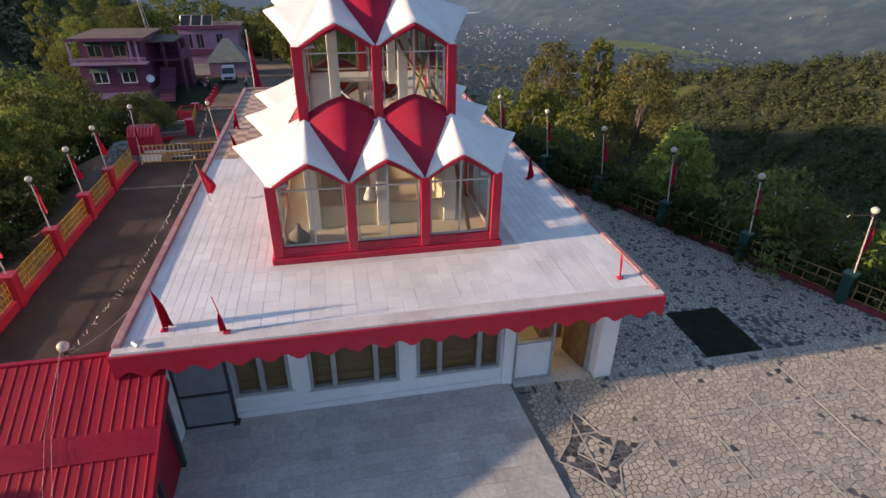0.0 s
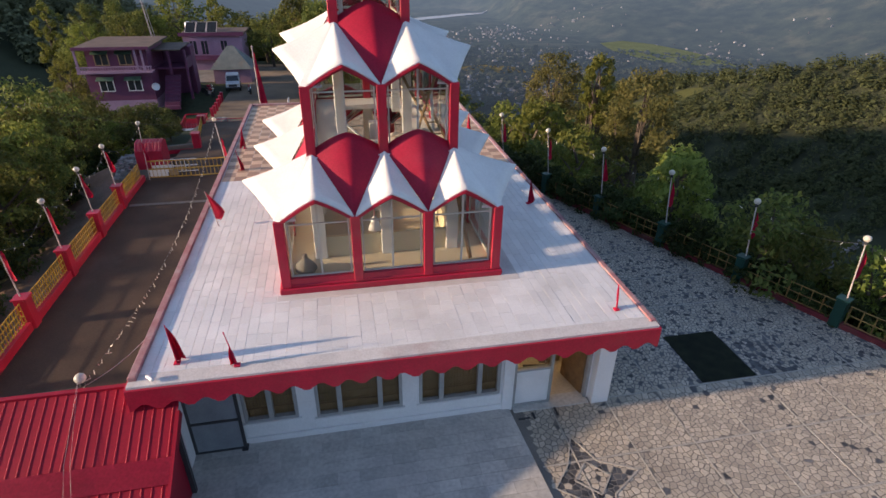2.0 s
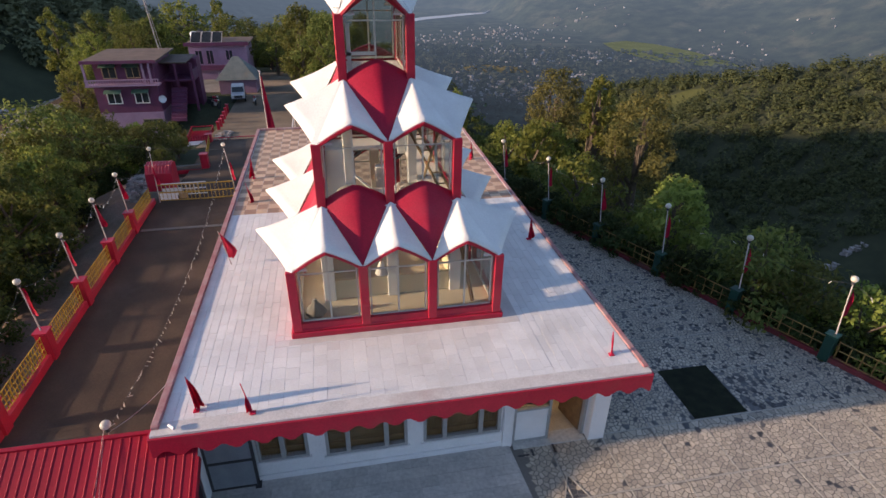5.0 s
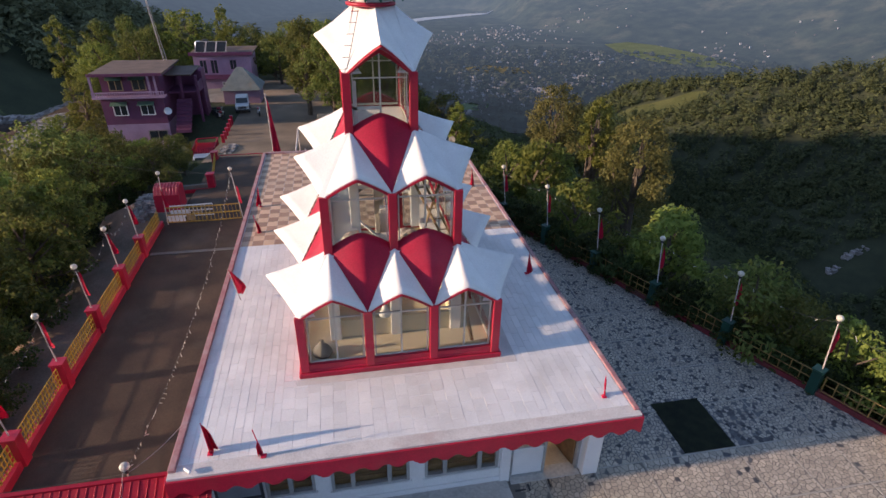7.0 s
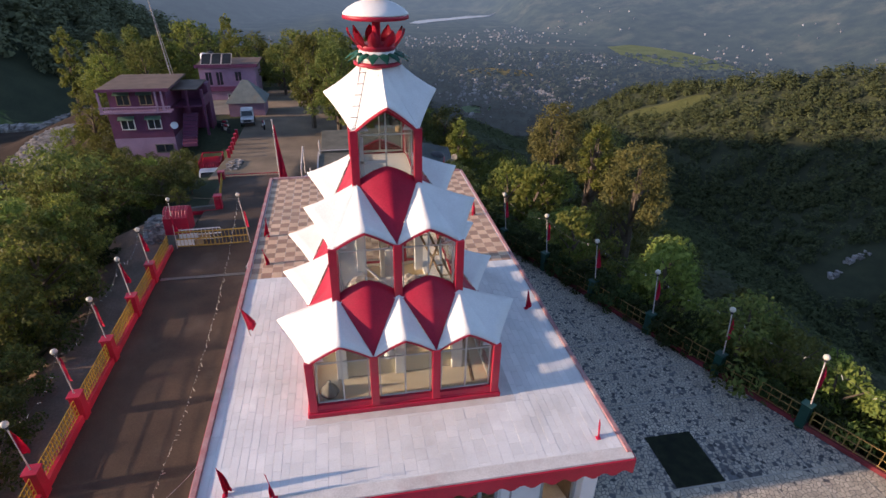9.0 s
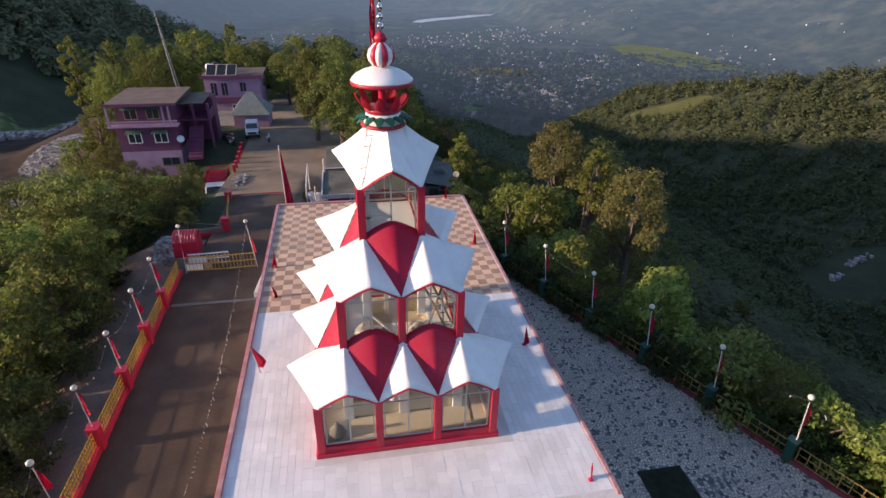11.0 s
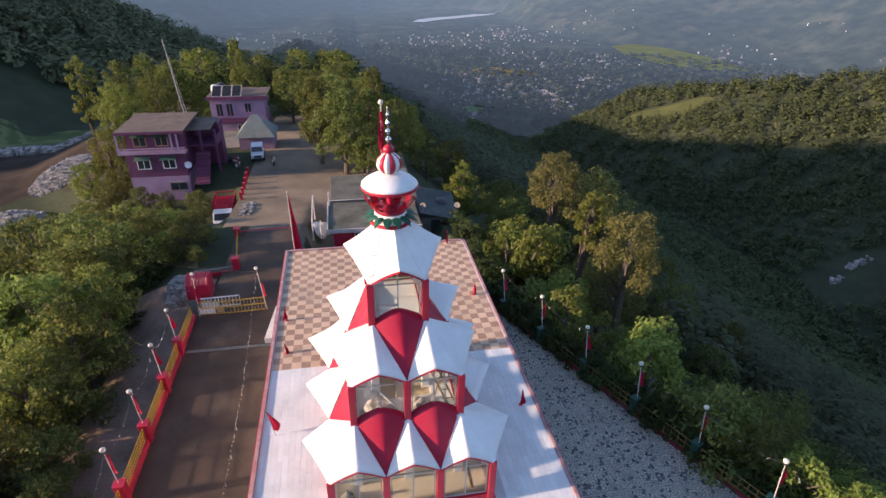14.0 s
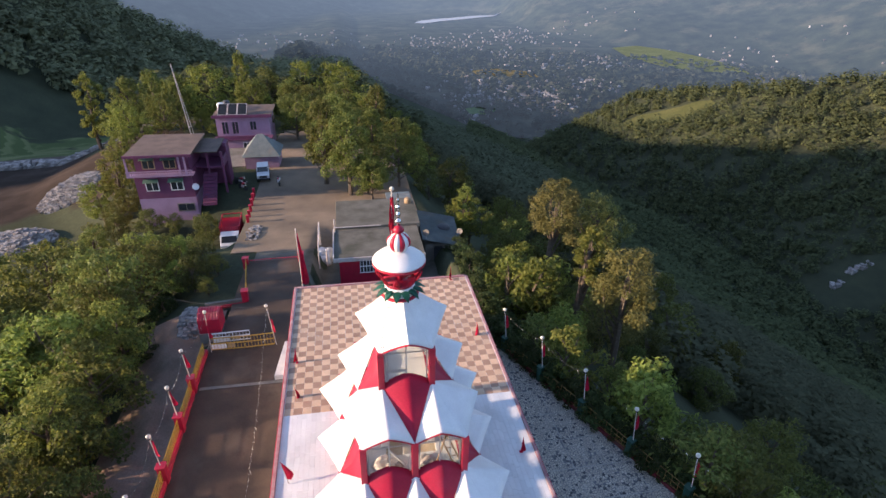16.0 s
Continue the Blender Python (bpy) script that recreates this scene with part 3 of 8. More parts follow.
WY = 0.95                                        # front wall
OPENINGS = [(0.62, 1.60, 0.0, 2.1), (1.70, 2.88, 0.66, 1.95), (3.28, 5.26, 0.56, 1.95), (5.66, 7.64, 0.56, 1.95), (8.0, 9.98, 0.02, 2.12)]
x = 0.42
for a, b, z0, z1 in OPENINGS:
    if a > x:
        part("wall", box(x, WY, 0, a, WY + 0.22, 2.62), M["wall"], hall)
    if z0 > 0.05:
        part("wall", box(a, WY, 0, b, WY + 0.22, z0), M["wall"], hall)
    part("lintel", box(a, WY, z1, b, WY + 0.22, 2.62), M["wall"], hall)
    x = b
part("wall", box(x, WY, 0, 10.45, WY + 0.22, 2.62), M["wall"], hall)
# stub wall added to stop sun streaks between shed and hall
part("wall", box(0.44, 0.43, 0, 0.56, WY - 0.003, 2.55), M["wall"], hall)
part("pilaster", box(10.02, 0.70, 0, 10.47, WY + 0.01, 2.6, 0.015), M["wall"], hall)
part("pilaster", box(7.70, 0.86, 0, 7.97, WY + 0.003, 2.6, 0.012), M["wall"], hall)
part("plinth", box(1.62, WY - 0.06, 0.0, 7.98, WY + 0.002, 0.20, 0.012), M["wall"], hall)
part("wall", box(0.42, WY + 0.22, -0.9, 0.62, 20.6, 2.62), M["wall"], hall)
part("wall", box(10.25, WY + 0.22, -0.5, 10.45, 20.6, 2.62), M["wall"], hall)
part("wall", box(0.42, 20.6, -2.5, 10.45, 20.8, 2.62), M["wall"], hall)
part("floor_inside", box(0.62, WY + 0.22, -0.1, 10.25, 20.6, 0.015), M["tan"], hall)
part("wall", box(7.4, WY + 0.22, 0.015, 7.5, 5.0, 2.6), M["beige"], hall, "yellow plastered inner wall")
part("wall", box(2.0, 4.8, 0.015, 10.2, 4.95, 2.6), M["beige"], hall, "yellow plastered inner wall")


def barred_window(x0, x1, z0, z1, lights):
    w = part("window", box(x0, WY + 0.17, z0, x0 + 0.05, WY + 0.19, z0 + 0.05), M["greyalu"], hall)
    fr = bmesh.new()
    for a, b, c, d in ((x0, z0, x1, z0 + 0.075), (x0, z1 - 0.075, x1, z1), (x0, z0 + 0.0755, x0 + 0.075, z1 - 0.0755), (x1 - 0.075, z0 + 0.0755, x1, z1 - 0.0755)):
        box(a, WY - 0.03, b, c, WY + 0.10, d, bm=fr)
    xs = [x0]
    for u in lights[:-1]:
        xm = x0 + (x1 - x0) * u
        box(xm - 0.055, WY - 0.028, z0 + 0.0755, xm + 0.055, WY + 0.098, z1 - 0.0755, bm=fr)
        xs.append(xm)
    xs.append(x1)
    part("frame", fr, M["greyalu"], w, "grey painted window frame")
    for k, (a, b) in enumerate(zip(xs, xs[1:])):
        bars = bmesh.new()
        n = max(3, int((b - a) / 0.07))
        for i in range(1, n):
            xx = a + (b - a) * i / n
            beam((xx, WY + 0.06, z0 + 0.05), (xx, WY + 0.06, z1 - 0.05), 0.016, bm=bars)
        for zz in (z0 + 0.32, z1 - 0.3):
            beam((a + 0.04, WY + 0.062, zz), (b - 0.04, WY + 0.062, zz), 0.025, bm=bars)
        part("grille", bars, M["wood"], w, "brown painted bar grille")
        shutter = bmesh.new()
        box(a + 0.03, WY + 0.152, z0 + 0.02, b - 0.03, WY + 0.178, z1 - 0.02, 0.004, bm=shutter)
        for zz in (z0 + 0.30, z0 + 0.52, z1 - 0.24):
            box(a + 0.04, WY + 0.138, zz - 0.03, b - 0.04, WY + 0.1515, zz + 0.03, 0.003, bm=shutter)
        part("shutter", shutter, M["curtain"], w, "brown boarded inner shutter")
        pane = part("pane", box(a + 0.03, WY + 0.12, z0 + 0.05, b - 0.03, WY + 0.128, z1 - 0.05), M["glass"], w)
        pane.visible_shadow = False
    part("sill", box(x0 - 0.05, WY - 0.07, z0 - 0.05, x1 + 0.05, WY + 0.05, z0 - 0.002, 0.008), M["wall"], w)


barred_window(1.70, 2.88, 0.66, 1.95, [0.5, 1])
barred_window(3.28, 5.26, 0.56, 1.95, [0.27, 0.74, 1])
barred_window(5.66, 7.64, 0.56, 1.95, [0.27, 0.74, 1])

# entrance: a fixed white leaf with glass above, the other leaf standing open
door = part("door", box(8.02, WY + 0.02, 0.03, 8.95, WY + 0.07, 1.12, 0.01), M["wall"], hall, "white panelled door beside an open doorway")
fr = bmesh.new()
for a, b, c, d in ((8.0, 0.0, 8.06, 2.1), (8.92, 0.0, 8.99, 2.1), (9.90, 0.0, 9.98, 2.1), (8.06, 2.04, 9.9, 2.12), (8.06, 1.12, 8.92, 1.18), (8.06, 0.03, 8.92, 0.09)):
    box(a, WY - 0.01, b, c, WY + 0.11, d, bm=fr)
part("frame", fr, M["greyalu"], door, "grey metal door frame")
part("pane", box(8.06, WY + 0.05, 1.18, 8.92, WY + 0.06, 2.04), M["glass"], door).visible_shadow = False
leaf = box(0, 0, 0.05, 0.06, 0.86, 2.02, 0.008)
leaf.transform(Matrix.Translation((9.86, WY + 0.10, 0)) @ Matrix.Rotation(radians(14), 4, "Z"))
part("leaf", leaf, M["wood"], door, "brown open door leaf")
for x, y, w, d in ((8.42, 0.58, 0.06, 0.22), (9.02, 0.60, 0.06, 0.30), (8.05, 0.62, 0.30, 0.05)):
    part("inlay", box(x, y - 0.12, 0.0, x + w, y + d - 0.12, 0.016), M["dark"], door, "black inlay strip")
inner = thing("wooden_plank", "brown plank leaning on the inner wall by the door", "plank", "door planks", at=(9.2, 2.0, 0.015))
part("board", beam((9.30, 1.75, 0.05), (9.0, 2.5, 2.1), 0.12, 0.04), M["wood"], inner)
inner = thing("wooden_plank", "brown plank leaning on the inner wall by the door", "plank", "door planks", at=(9.6, 2.2, 0.015))
part("board", beam((9.55, 2.2, 0.04), (8.75, 2.3, 0.06), 0.10, 0.05), M["dark"], inner)
inner = thing("carton", "tan cardboard carton inside the doorway", "box", at=(9.55, 2.6, 0.015))
part("body", box(9.25, 2.4, 0.015, 9.85, 2.9, 0.55, 0.01), M["palewood"], inner)
bulb = thing("ceiling_bulb", "lit warm bulb hanging in the hall by the door", "lamp", at=(8.8, 2.6, 2.3))
part("cord", rod((8.8, 2.6, 2.60), (8.8, 2.6, 2.42), 0.006), M["dark"], bulb)
part("socket", rod((8.8, 2.6, 2.42), (8.8, 2.6, 2.36), 0.022), M["dark"], bulb)
bm = bmesh.new()
bmesh.ops.create_uvsphere(bm, u_segments=12, v_segments=8, radius=0.035, matrix=Matrix.Translation((8.8, 2.6, 2.33)))
part("glass", bm, M["lit"], bulb, "glowing glass bulb", True)
part("threshold", box(8.0, 0.74, 0.0, 9.98, WY + 0.22, 0.03, 0.005), M["marble"], door, "grey marble threshold")

# folded sheet gate at the shed end
gate = thing("sheet_gate", "grey sheet-metal gate leaf in a dark frame", "gate", at=(1.1, 0.8, 0))
part("panel", box(0.60, 0.80, 0.10, 1.62, 0.82, 0.92), M["gatepanel"], gate)
part("panel", box(0.60, 0.80, 0.98, 1.62, 0.82, 1.92), M["gatepanel"], gate)
fr = bmesh.new()
for a, b, c, d in ((0.56, 0.05, 0.62, 2.0), (1.60, 0.05, 1.66, 2.0), (0.62, 0.05, 1.6, 0.10), (0.62, 0.92, 1.6, 0.98), (0.62, 1.92, 1.6, 2.0)):
    box(a, 0.78, b, c, 0.84, d, bm=fr)
part("frame", fr, M["dark"], gate, "dark iron frame")
part("foot", box(1.56, 0.70, 0.004, 1.70, 0.92, 0.09, 0.01), M["dark"], gate)

# ---- the tower of glazed tiers ----
tower = thing("temple_tower", "stepped glazed tower with white tent roofs and red posts", "tower", at=(5.3, 6.3, RZ))
CX, FY, BW, MY = 5.345, 2.78, 1.69, 6.667        # centre and front of the lowest tier, bay width, middle of the tower


def arch(u, rise):
    """Height over the springing of the pointed arch, u from 0 to 1 across the bay."""
    k = 1 - abs(2 * u - 1)
    return rise * (k * 0.72 + 0.28 * math.sin(k * math.pi / 2))


def face_bays(origin, along, out, count, width, z0, zs, rise, over, lift, roots, name_roof=True, door_like=False):
    """One side of a tier: posts, glazing, gable roofs. roots: where the ridge of each bay meets the tier above."""
    o, a, n = Vector(origin), Vector(along), Vector(out)
    for i in range(count):
        p0 = o + a * width * i
        c0, c1 = 0.14, width - 0.14
        # glazing
        win = part("window", beam(p0 + a * c0 - n * 0.06 + Vector((0, 0, z0 + 0.03)), p0 + a * c1 - n * 0.06 + Vector((0, 0, z0 + 0.03)), 0.05, 0.06), M["alu"], tower)
        fr = bmesh.new()
        N = 8
        q = [(c0 + (c1 - c0) * k / N, zs - 0.10 + arch((c0 + (c1 - c0) * k / N) / width, rise)) for k in range(N + 1)]
        P = lambda u, z, d=0.06: p0 + a * u - n * d + Vector((0, 0, z))
        for (u0, h0), (u1, h1) in zip(q, q[1:]):
            beam(P(u0, h0), P(u1, h1), 0.034, 0.04, bm=fr, up=n)
        beam(P(c0 + 0.02, z0), P(c0 + 0.02, q[0][1]), 0.032, 0.045, bm=fr, up=n)
        beam(P(c1 - 0.02, z0), P(c1 - 0.02, q[-1][1]), 0.032, 0.045, bm=fr, up=n)
        mid = width / 2
        beam(P(mid, z0), P(mid, zs - 0.10 + arch(0.5, rise)), 0.040, 0.045, bm=fr, up=n)
        beam(P(c0, zs - 0.14), P(c1, zs - 0.14), 0.030, 0.04, bm=fr, up=n)
        if door_like:
            beam(P(c0, z0 + 0.52), P(mid, z0 + 0.52), 0.08, 0.045, bm=fr, up=n)
            beam(P(c0 + 0.07, z0), P(c0 + 0.07, zs - 0.2), 0.07, 0.045, bm=fr, up=n)
        part("frame", fr, M["alu"], win, "cream metal glazing bars")
        for s0, s1 in ((c0, mid), (mid, c1)):
            bm = bmesh.new()
            lo = [P(s0, z0, 0.065), P(s1, z0, 0.065)]
            hi = [(s0 + (s1 - s0) * k / 4) for k in range(5)]
            top = [P(u, zs - 0.10 + arch(u / width, rise), 0.065) for u in reversed(hi)]
            ring = [bm.verts.new(c) for c in lo + top]
            ring2 = [bm.verts.new(Vector(c) - n * 0.008) for c in lo + top]
            bm.faces.new(ring)
            bm.faces.new(ring2[::-1])
            for k in range(len(ring)):
                bm.faces.new((ring[k], ring2[k], ring2[(k + 1) % len(ring)], ring[(k + 1) % len(ring)]))
            bmesh.ops.recalc_face_normals(bm, faces=bm.faces)
            part("pane", bm, M["glass"], win).visible_shadow = False
        # red arch over the glazing
        bm = bmesh.new()
        N = 10
        for k in range(N):
            u0, u1 = width * k / N, width * (k + 1) / N
            h0, h1 = zs + arch(k / N, rise), zs + arch((k + 1) / N, rise)
            e = [P(u0, h0 - 0.12, -0.035), P(u1, h1 - 0.12, -0.035), P(u1, h1 - 0.005, -0.035), P(u0, h0 - 0.005, -0.035)]
            g = [c - n * 0.13 for c in e]
            ve, vg = [bm.verts.new(c) for c in e], [bm.verts.new(c) for c in g]
            bm.faces.new(ve); bm.faces.new(vg[::-1])
            bm.faces.new((ve[0], vg[0], vg[1], ve[1]))
            bm.faces.new((ve[2], vg[2], vg[3], ve[3]))
        bmesh.ops.remove_doubles(bm, verts=bm.verts, dist=0.001)
        bmesh.ops.recalc_face_normals(bm, faces=bm.faces)
        part("arch", bm, M["red"], tower, "red painted arch rim")
        # tent roof of the bay
        R = Vector(roots[i])
        N, T = 12, 6
        grid = []
        for t in range(T + 1):
            row = []
            for k in range(N + 1):
                u = k / N
                kk = 1 - abs(2 * u - 1)
                e = p0 + a * width * u + n * (0.06 + (over - 0.06) * kk ** 1.1) + Vector((0, 0, zs + 0.01 + arch(u, rise) + lift * kk))
                f = t / T
                w = e * (1 - f) + R * f
                w.z -= 0.05 * math.sin(math.pi * f) * kk
                row.append(w)
            grid.append(row)
        bm = bmesh.new()
        rows = [[bm.verts.new(c) for c in row] for row in grid[:-1]]
        tip = bm.verts.new(R)
        for r1, r2 in zip(rows, rows[1:]):
            for k in range(N):
                bm.faces.new((r1[k], r1[k + 1], r2[k + 1], r2[k]))
        for k in range(N):
            bm.faces.new((rows[-1][k], rows[-1][k + 1], tip))
        low = [bm.verts.new(w.co - Vector((0, 0, 0.05)) - n * 0.01) for w in rows[0]]
        for k in range(N):
            bm.faces.new((rows[0][k + 1], rows[0][k], low[k], low[k + 1]))
        inner = [bm.verts.new(w.co - n * 0.45 + Vector((0, 0, 0.02))) for w in low]
        for k in range(N):
            bm.faces.new((low[k + 1], low[k], inner[k], inner[k + 1]))
        bmesh.ops.recalc_face_normals(bm, faces=bm.faces)
        for e in bm.edges:
            e.smooth = True
        for fc in bm.faces:
            fc.smooth = True
        m2 = [e for e in bm.edges if abs(((e.verts[0].co + e.verts[1].co) / 2 - p0 - a * mid).dot(a)) < 1e-3 and len(e.link_faces) == 2] if abs((R - p0 - a * mid).dot(a)) < 0.02 else []
        for e in m2:
            e.smooth = False
        part("tent_roof", bm, M["white"], tower, "white painted concrete tent roof")
        # thin red line under the roof's edge
        bm = bmesh.new()
        for k in range(N):
            c0_, c1_ = grid[0][k] - Vector((0, 0, 0.075)) - n * 0.02, grid[0][k + 1] - Vector((0, 0, 0.075)) - n * 0.02
            beam(c0_, c1_, 0.05, 0.05, bm=bm)
        if abs(n.y) > 0.5:
            part("trim", bm, M["red"], tower, "red painted roof edge")
        else:
            bm.free()


def petal(v, r0, r1, out, rise, bulge):
    """A red shell from the valley point up to a pointed edge between two posts of the tier above."""
    v, r0, r1, n = Vector(v), Vector(r0), Vector(r1), Vector(out)
    N, T = 12, 10
    bm = bmesh.new()
    rows = []
    for t in range(1, T + 1):
        f = t / T
        row = []
        for k in range(N + 1):
            u = k / N
            kk = 1 - abs(2 * u - 1)
            top = r0.lerp(r1, u) + Vector((0, 0, rise * (0.45 * kk + 0.55 * math.sin(kk * math.pi / 2)))) - n * 0.015
            w = v.lerp(top, f)
            w += (n * bulge + Vector((0, 0, bulge * 0.8))) * math.sin(math.pi * f) * (0.25 + 0.75 * kk)
            row.append(bm.verts.new(w))
        rows.append(row)
    tip = bm.verts.new(v)
    for k in range(N):
        bm.faces.new((tip, rows[0][k + 1], rows[0][k]))
    for a, b in zip(rows, rows[1:]):
        for k in range(N):
            bm.faces.new((a[k], a[k + 1], b[k + 1], b[k]))
    back = [bm.verts.new(w.co - n * 0.09 - Vector((0, 0, 0.02))) for w in rows[-1]]
    for k in range(N):
        bm.faces.new((rows[-1][k], rows[-1][k + 1], back[k + 1], back[k]))
    bmesh.ops.recalc_face_normals(bm, faces=bm.faces)
    for fc in bm.faces:
        fc.smooth = True
    return part("petal", bm, M["redroof"], tower, "dark red curved roof shell")


def tier(cx, y0, nx, ny, z0, z_post, zs, rises, overs, lifts, z_root, next_cx, next_y0, door_like=False):
    w, d = nx * BW, 2 * (MY - y0)
    BD = d / ny
    x0, y1 = cx - w / 2, y0 + d
    x1 = cx + w / 2
    # posts
    for i in range(nx + 1):
        for j in range(ny + 1):
            if i in (0, nx) or j in (0, ny):
                px, py = x0 + BW * i, y0 + BD * j
                s = 0.11
                part("post", box(px - s, py - s, z_post, px + s, py + s, zs + 0.02, 0.012), M["red"], tower, "red painted post")
    def root(px, py):
        return (px, py, z_root)
    if next_cx is None:
        k = 0.5
        fr, bk = [(cx, y0 + d / 2 - k, z_root)], [(cx, y0 + d / 2 + k, z_root)]
        lf, rt = [(cx - k, y0 + d / 2, z_root)], [(cx + k, y0 + d / 2, z_root)]
    else:
        nw, nd = (nx - 1) * BW, 2 * (MY - next_y0)
        gx = [next_cx - nw / 2 + BW * i for i in range(nx)]
        gy = [next_y0 + nd / (ny - 1) * j for j in range(ny)]
        fr = [root(g, gy[0]) for g in gx]
        bk = [root(g, gy[-1]) for g in reversed(gx)]
        lf = [root(gx[0], g) for g in reversed(gy)]
        rt = [root(gx[-1], g) for g in gy]
    face_bays((x0, y0, 0), (1, 0, 0), (0, -1, 0), nx, BW, z0, zs, rises[0], overs[0], lifts[0], fr, door_like=door_like)
    face_bays((x1, y0, 0), (0, 1, 0), (1, 0, 0), ny, BD, z0, zs, rises[1], overs[1], lifts[1], rt)
    face_bays((x1, y1, 0), (-1, 0, 0), (0, 1, 0), nx, BW, z0, zs, rises[0], overs[0], lifts[0], bk)
    face_bays((x0, y1, 0), (0, -1, 0), (-1, 0, 0), ny, BD, z0, zs, rises[1], overs[1], lifts[1], lf)
    for sx, sy, R in ((x0, y0, fr[0]), (x1, y0, fr[-1]), (x1, y1, bk[0]), (x0, y1, bk[-1])) if next_cx is not None else ():
        V = Vector((sx + (0.03 if sx > cx else -0.03), sy + (0.03 if sy > y0 else -0.03), zs + 0.015))
        bm = bmesh.new()
        pts = [V.lerp(Vector(R), f / 8) - Vector((0, 0, 0.0)) for f in range(9)]
        for p, q in zip(pts, pts[1:]):
            w = 0.15 * (1 - (p - V).length / (Vector(R) - V).length) + 0.03
            beam(p - Vector((0, 0, 0.018)), q - Vector((0, 0, 0.018)), w, 0.05, bm=bm)
        part("roof_seam", bm, M["white"], tower, "white plastered corner seam")
    if next_cx is None:
        k = 0.5
        cyy = y0 + d / 2
        for (vx, vy), (ra, rb) in (((x0, y0), ((-k, 0), (0, -k))), ((x1, y0), ((0, -k), (k, 0))), ((x1, y1), ((k, 0), (0, k))), ((x0, y1), ((0, k), (-k, 0)))):
            bm = bmesh.new()
            sx, sy = (1 if vx > cx else -1), (1 if vy > cyy else -1)
            ends = {bool(r[0]): (cx + r[0] - (0 if r[0] else sx * 0.06), cyy + r[1] - (sy * 0.06 if r[0] else 0), z_root + 0.008) for r in (ra, rb)}
            q = [(vx + sx * 0.055, vy + sy * 0.055, zs + 0.012), (vx - sx * 0.10, vy + sy * 0.06, zs + 0.022), ends[False], ends[True], (vx + sx * 0.06, vy - sy * 0.10, zs + 0.022), (cx, cyy, z_root - 0.3)]
            vv = [bm.verts.new(c) for c in q]
            for f in ((0, 1, 2), (0, 2, 3), (0, 3, 4), (2, 5, 3)):
                bm.faces.new([vv[c] for c in f])
            bmesh.ops.recalc_face_normals(bm, faces=bm.faces)
            part("tent_roof", bm, M["white"], tower, "white painted concrete tent roof")
    else:
        for i in range(nx - 1):
            petal((x0 + BW * (i + 1), y0 - 0.04, zs + 0.02), fr[i], fr[i + 1], (0, -1, 0), 0.40, 0.01)
            petal((x0 + BW * (i + 1), y1 + 0.04, zs + 0.02), bk[-1 - i], bk[-2 - i], (0, 1, 0), 0.40, 0.01)
        for j in range(ny - 1):
            petal((x1 + 0.04, y0 + BD * (j + 1), zs + 0.02), rt[j], rt[j + 1], (1, 0, 0), 0.14, -0.11)
            petal((x0 - 0.04, y0 + BD * (j + 1), zs + 0.02), lf[-1 - j], lf[-2 - j], (-1, 0, 0), 0.14, -0.11)


C2, C3 = 5.32, 5.235
Y2, Y3 = 3.98, 5.42
tier(CX, FY, 3, 3, 3.22, 3.05, 4.73, (0.50, 0.36), (0.20, 0.83), (0.08, 0.16), 5.92, C2, Y2)
tier(C2, Y2, 2, 2, 5.90, 5.80, 7.38, (0.46, 0.40), (0.20, 0.70), (0.06, 0.20), 8.62, C3, Y3)
tier(C3, Y3, 1, 1, 8.62, 8.50, 10.03, (0.58, 0.50), (0.67, 0.71), (0.20, 0.24), 11.52, None, None, door_like=True)

# red plinth in two steps
PX0, PX1, PY0, PY1 = 2.64, 8.07, 2.65, 2 * MY - 2.65
bm = box(PX0, PY0, RZ, PX1, PY1, 3.02, 0.025)
box(PX0 + 0.05, PY0 + 0.05, 3.02, PX1 - 0.05, PY1 - 0.05, 3.09, 0.015, bm=bm)
part("plinth", bm, M["red"], tower, "red painted stepped plinth")
bm = bmesh.new()
for a, b, c, d in ((PX0 + 0.10, PY0 + 0.07, PX1 - 0.10, PY0 + 0.20), (PX0 + 0.10, PY1 - 0.20, PX1 - 0.10, PY1 - 0.07), (PX0 + 0.07, PY0 + 0.07, PX0 + 0.20, PY1 - 0.07), (PX1 - 0.20, PY0 + 0.07, PX1 - 0.07, PY1 - 0.07)):
    box(a, b, 3.09, c, d, 3.24, bm=bm)
part("sill", bm, M["red"], tower, "red painted sill wall")
# greyer strips on the roof along the plinth's front and right side
part("apron", box(PX0 - 0.06, PY0 - 0.24, RZ, PX1 + 0.40, PY0 - 0.002, RZ + 0.017, 0.004), M["cement"], hall, "greyish cement strip before the plinth")
part("apron", box(PX1 + 0.002, PY0, RZ, PX1 + 0.40, PY1, RZ + 0.017, 0.004), M["cement"], hall, "greyish cement strip beside the plinth")

# inside of the tiers
X2A, X2B, Y2B = C2 - BW, C2 + BW, 2 * MY - Y2
part("gallery_floor", box(PX0 + 0.2, PY0 + 0.2, 2.9, PX1 - 0.2, PY1 - 0.2, 3.10), M["tan"], tower, "tan floor inside the glazing")
bm = bmesh.new()
for a, b, c, d in ((X2A, Y2 - 0.05, X2B, Y2 + 0.05), (X2A, Y2B - 0.05, X2B, Y2B + 0.05), (X2A - 0.05, Y2 + 0.05, X2A + 0.05, Y2B - 0.05), (X2B - 0.05, Y2 + 0.05, X2B + 0.05, Y2B - 0.05)):
    box(a, b, 3.10, c, d, 3.66, bm=bm)
part("gallery_wall", bm, M["beige"], tower, "low beige wall round the light well")
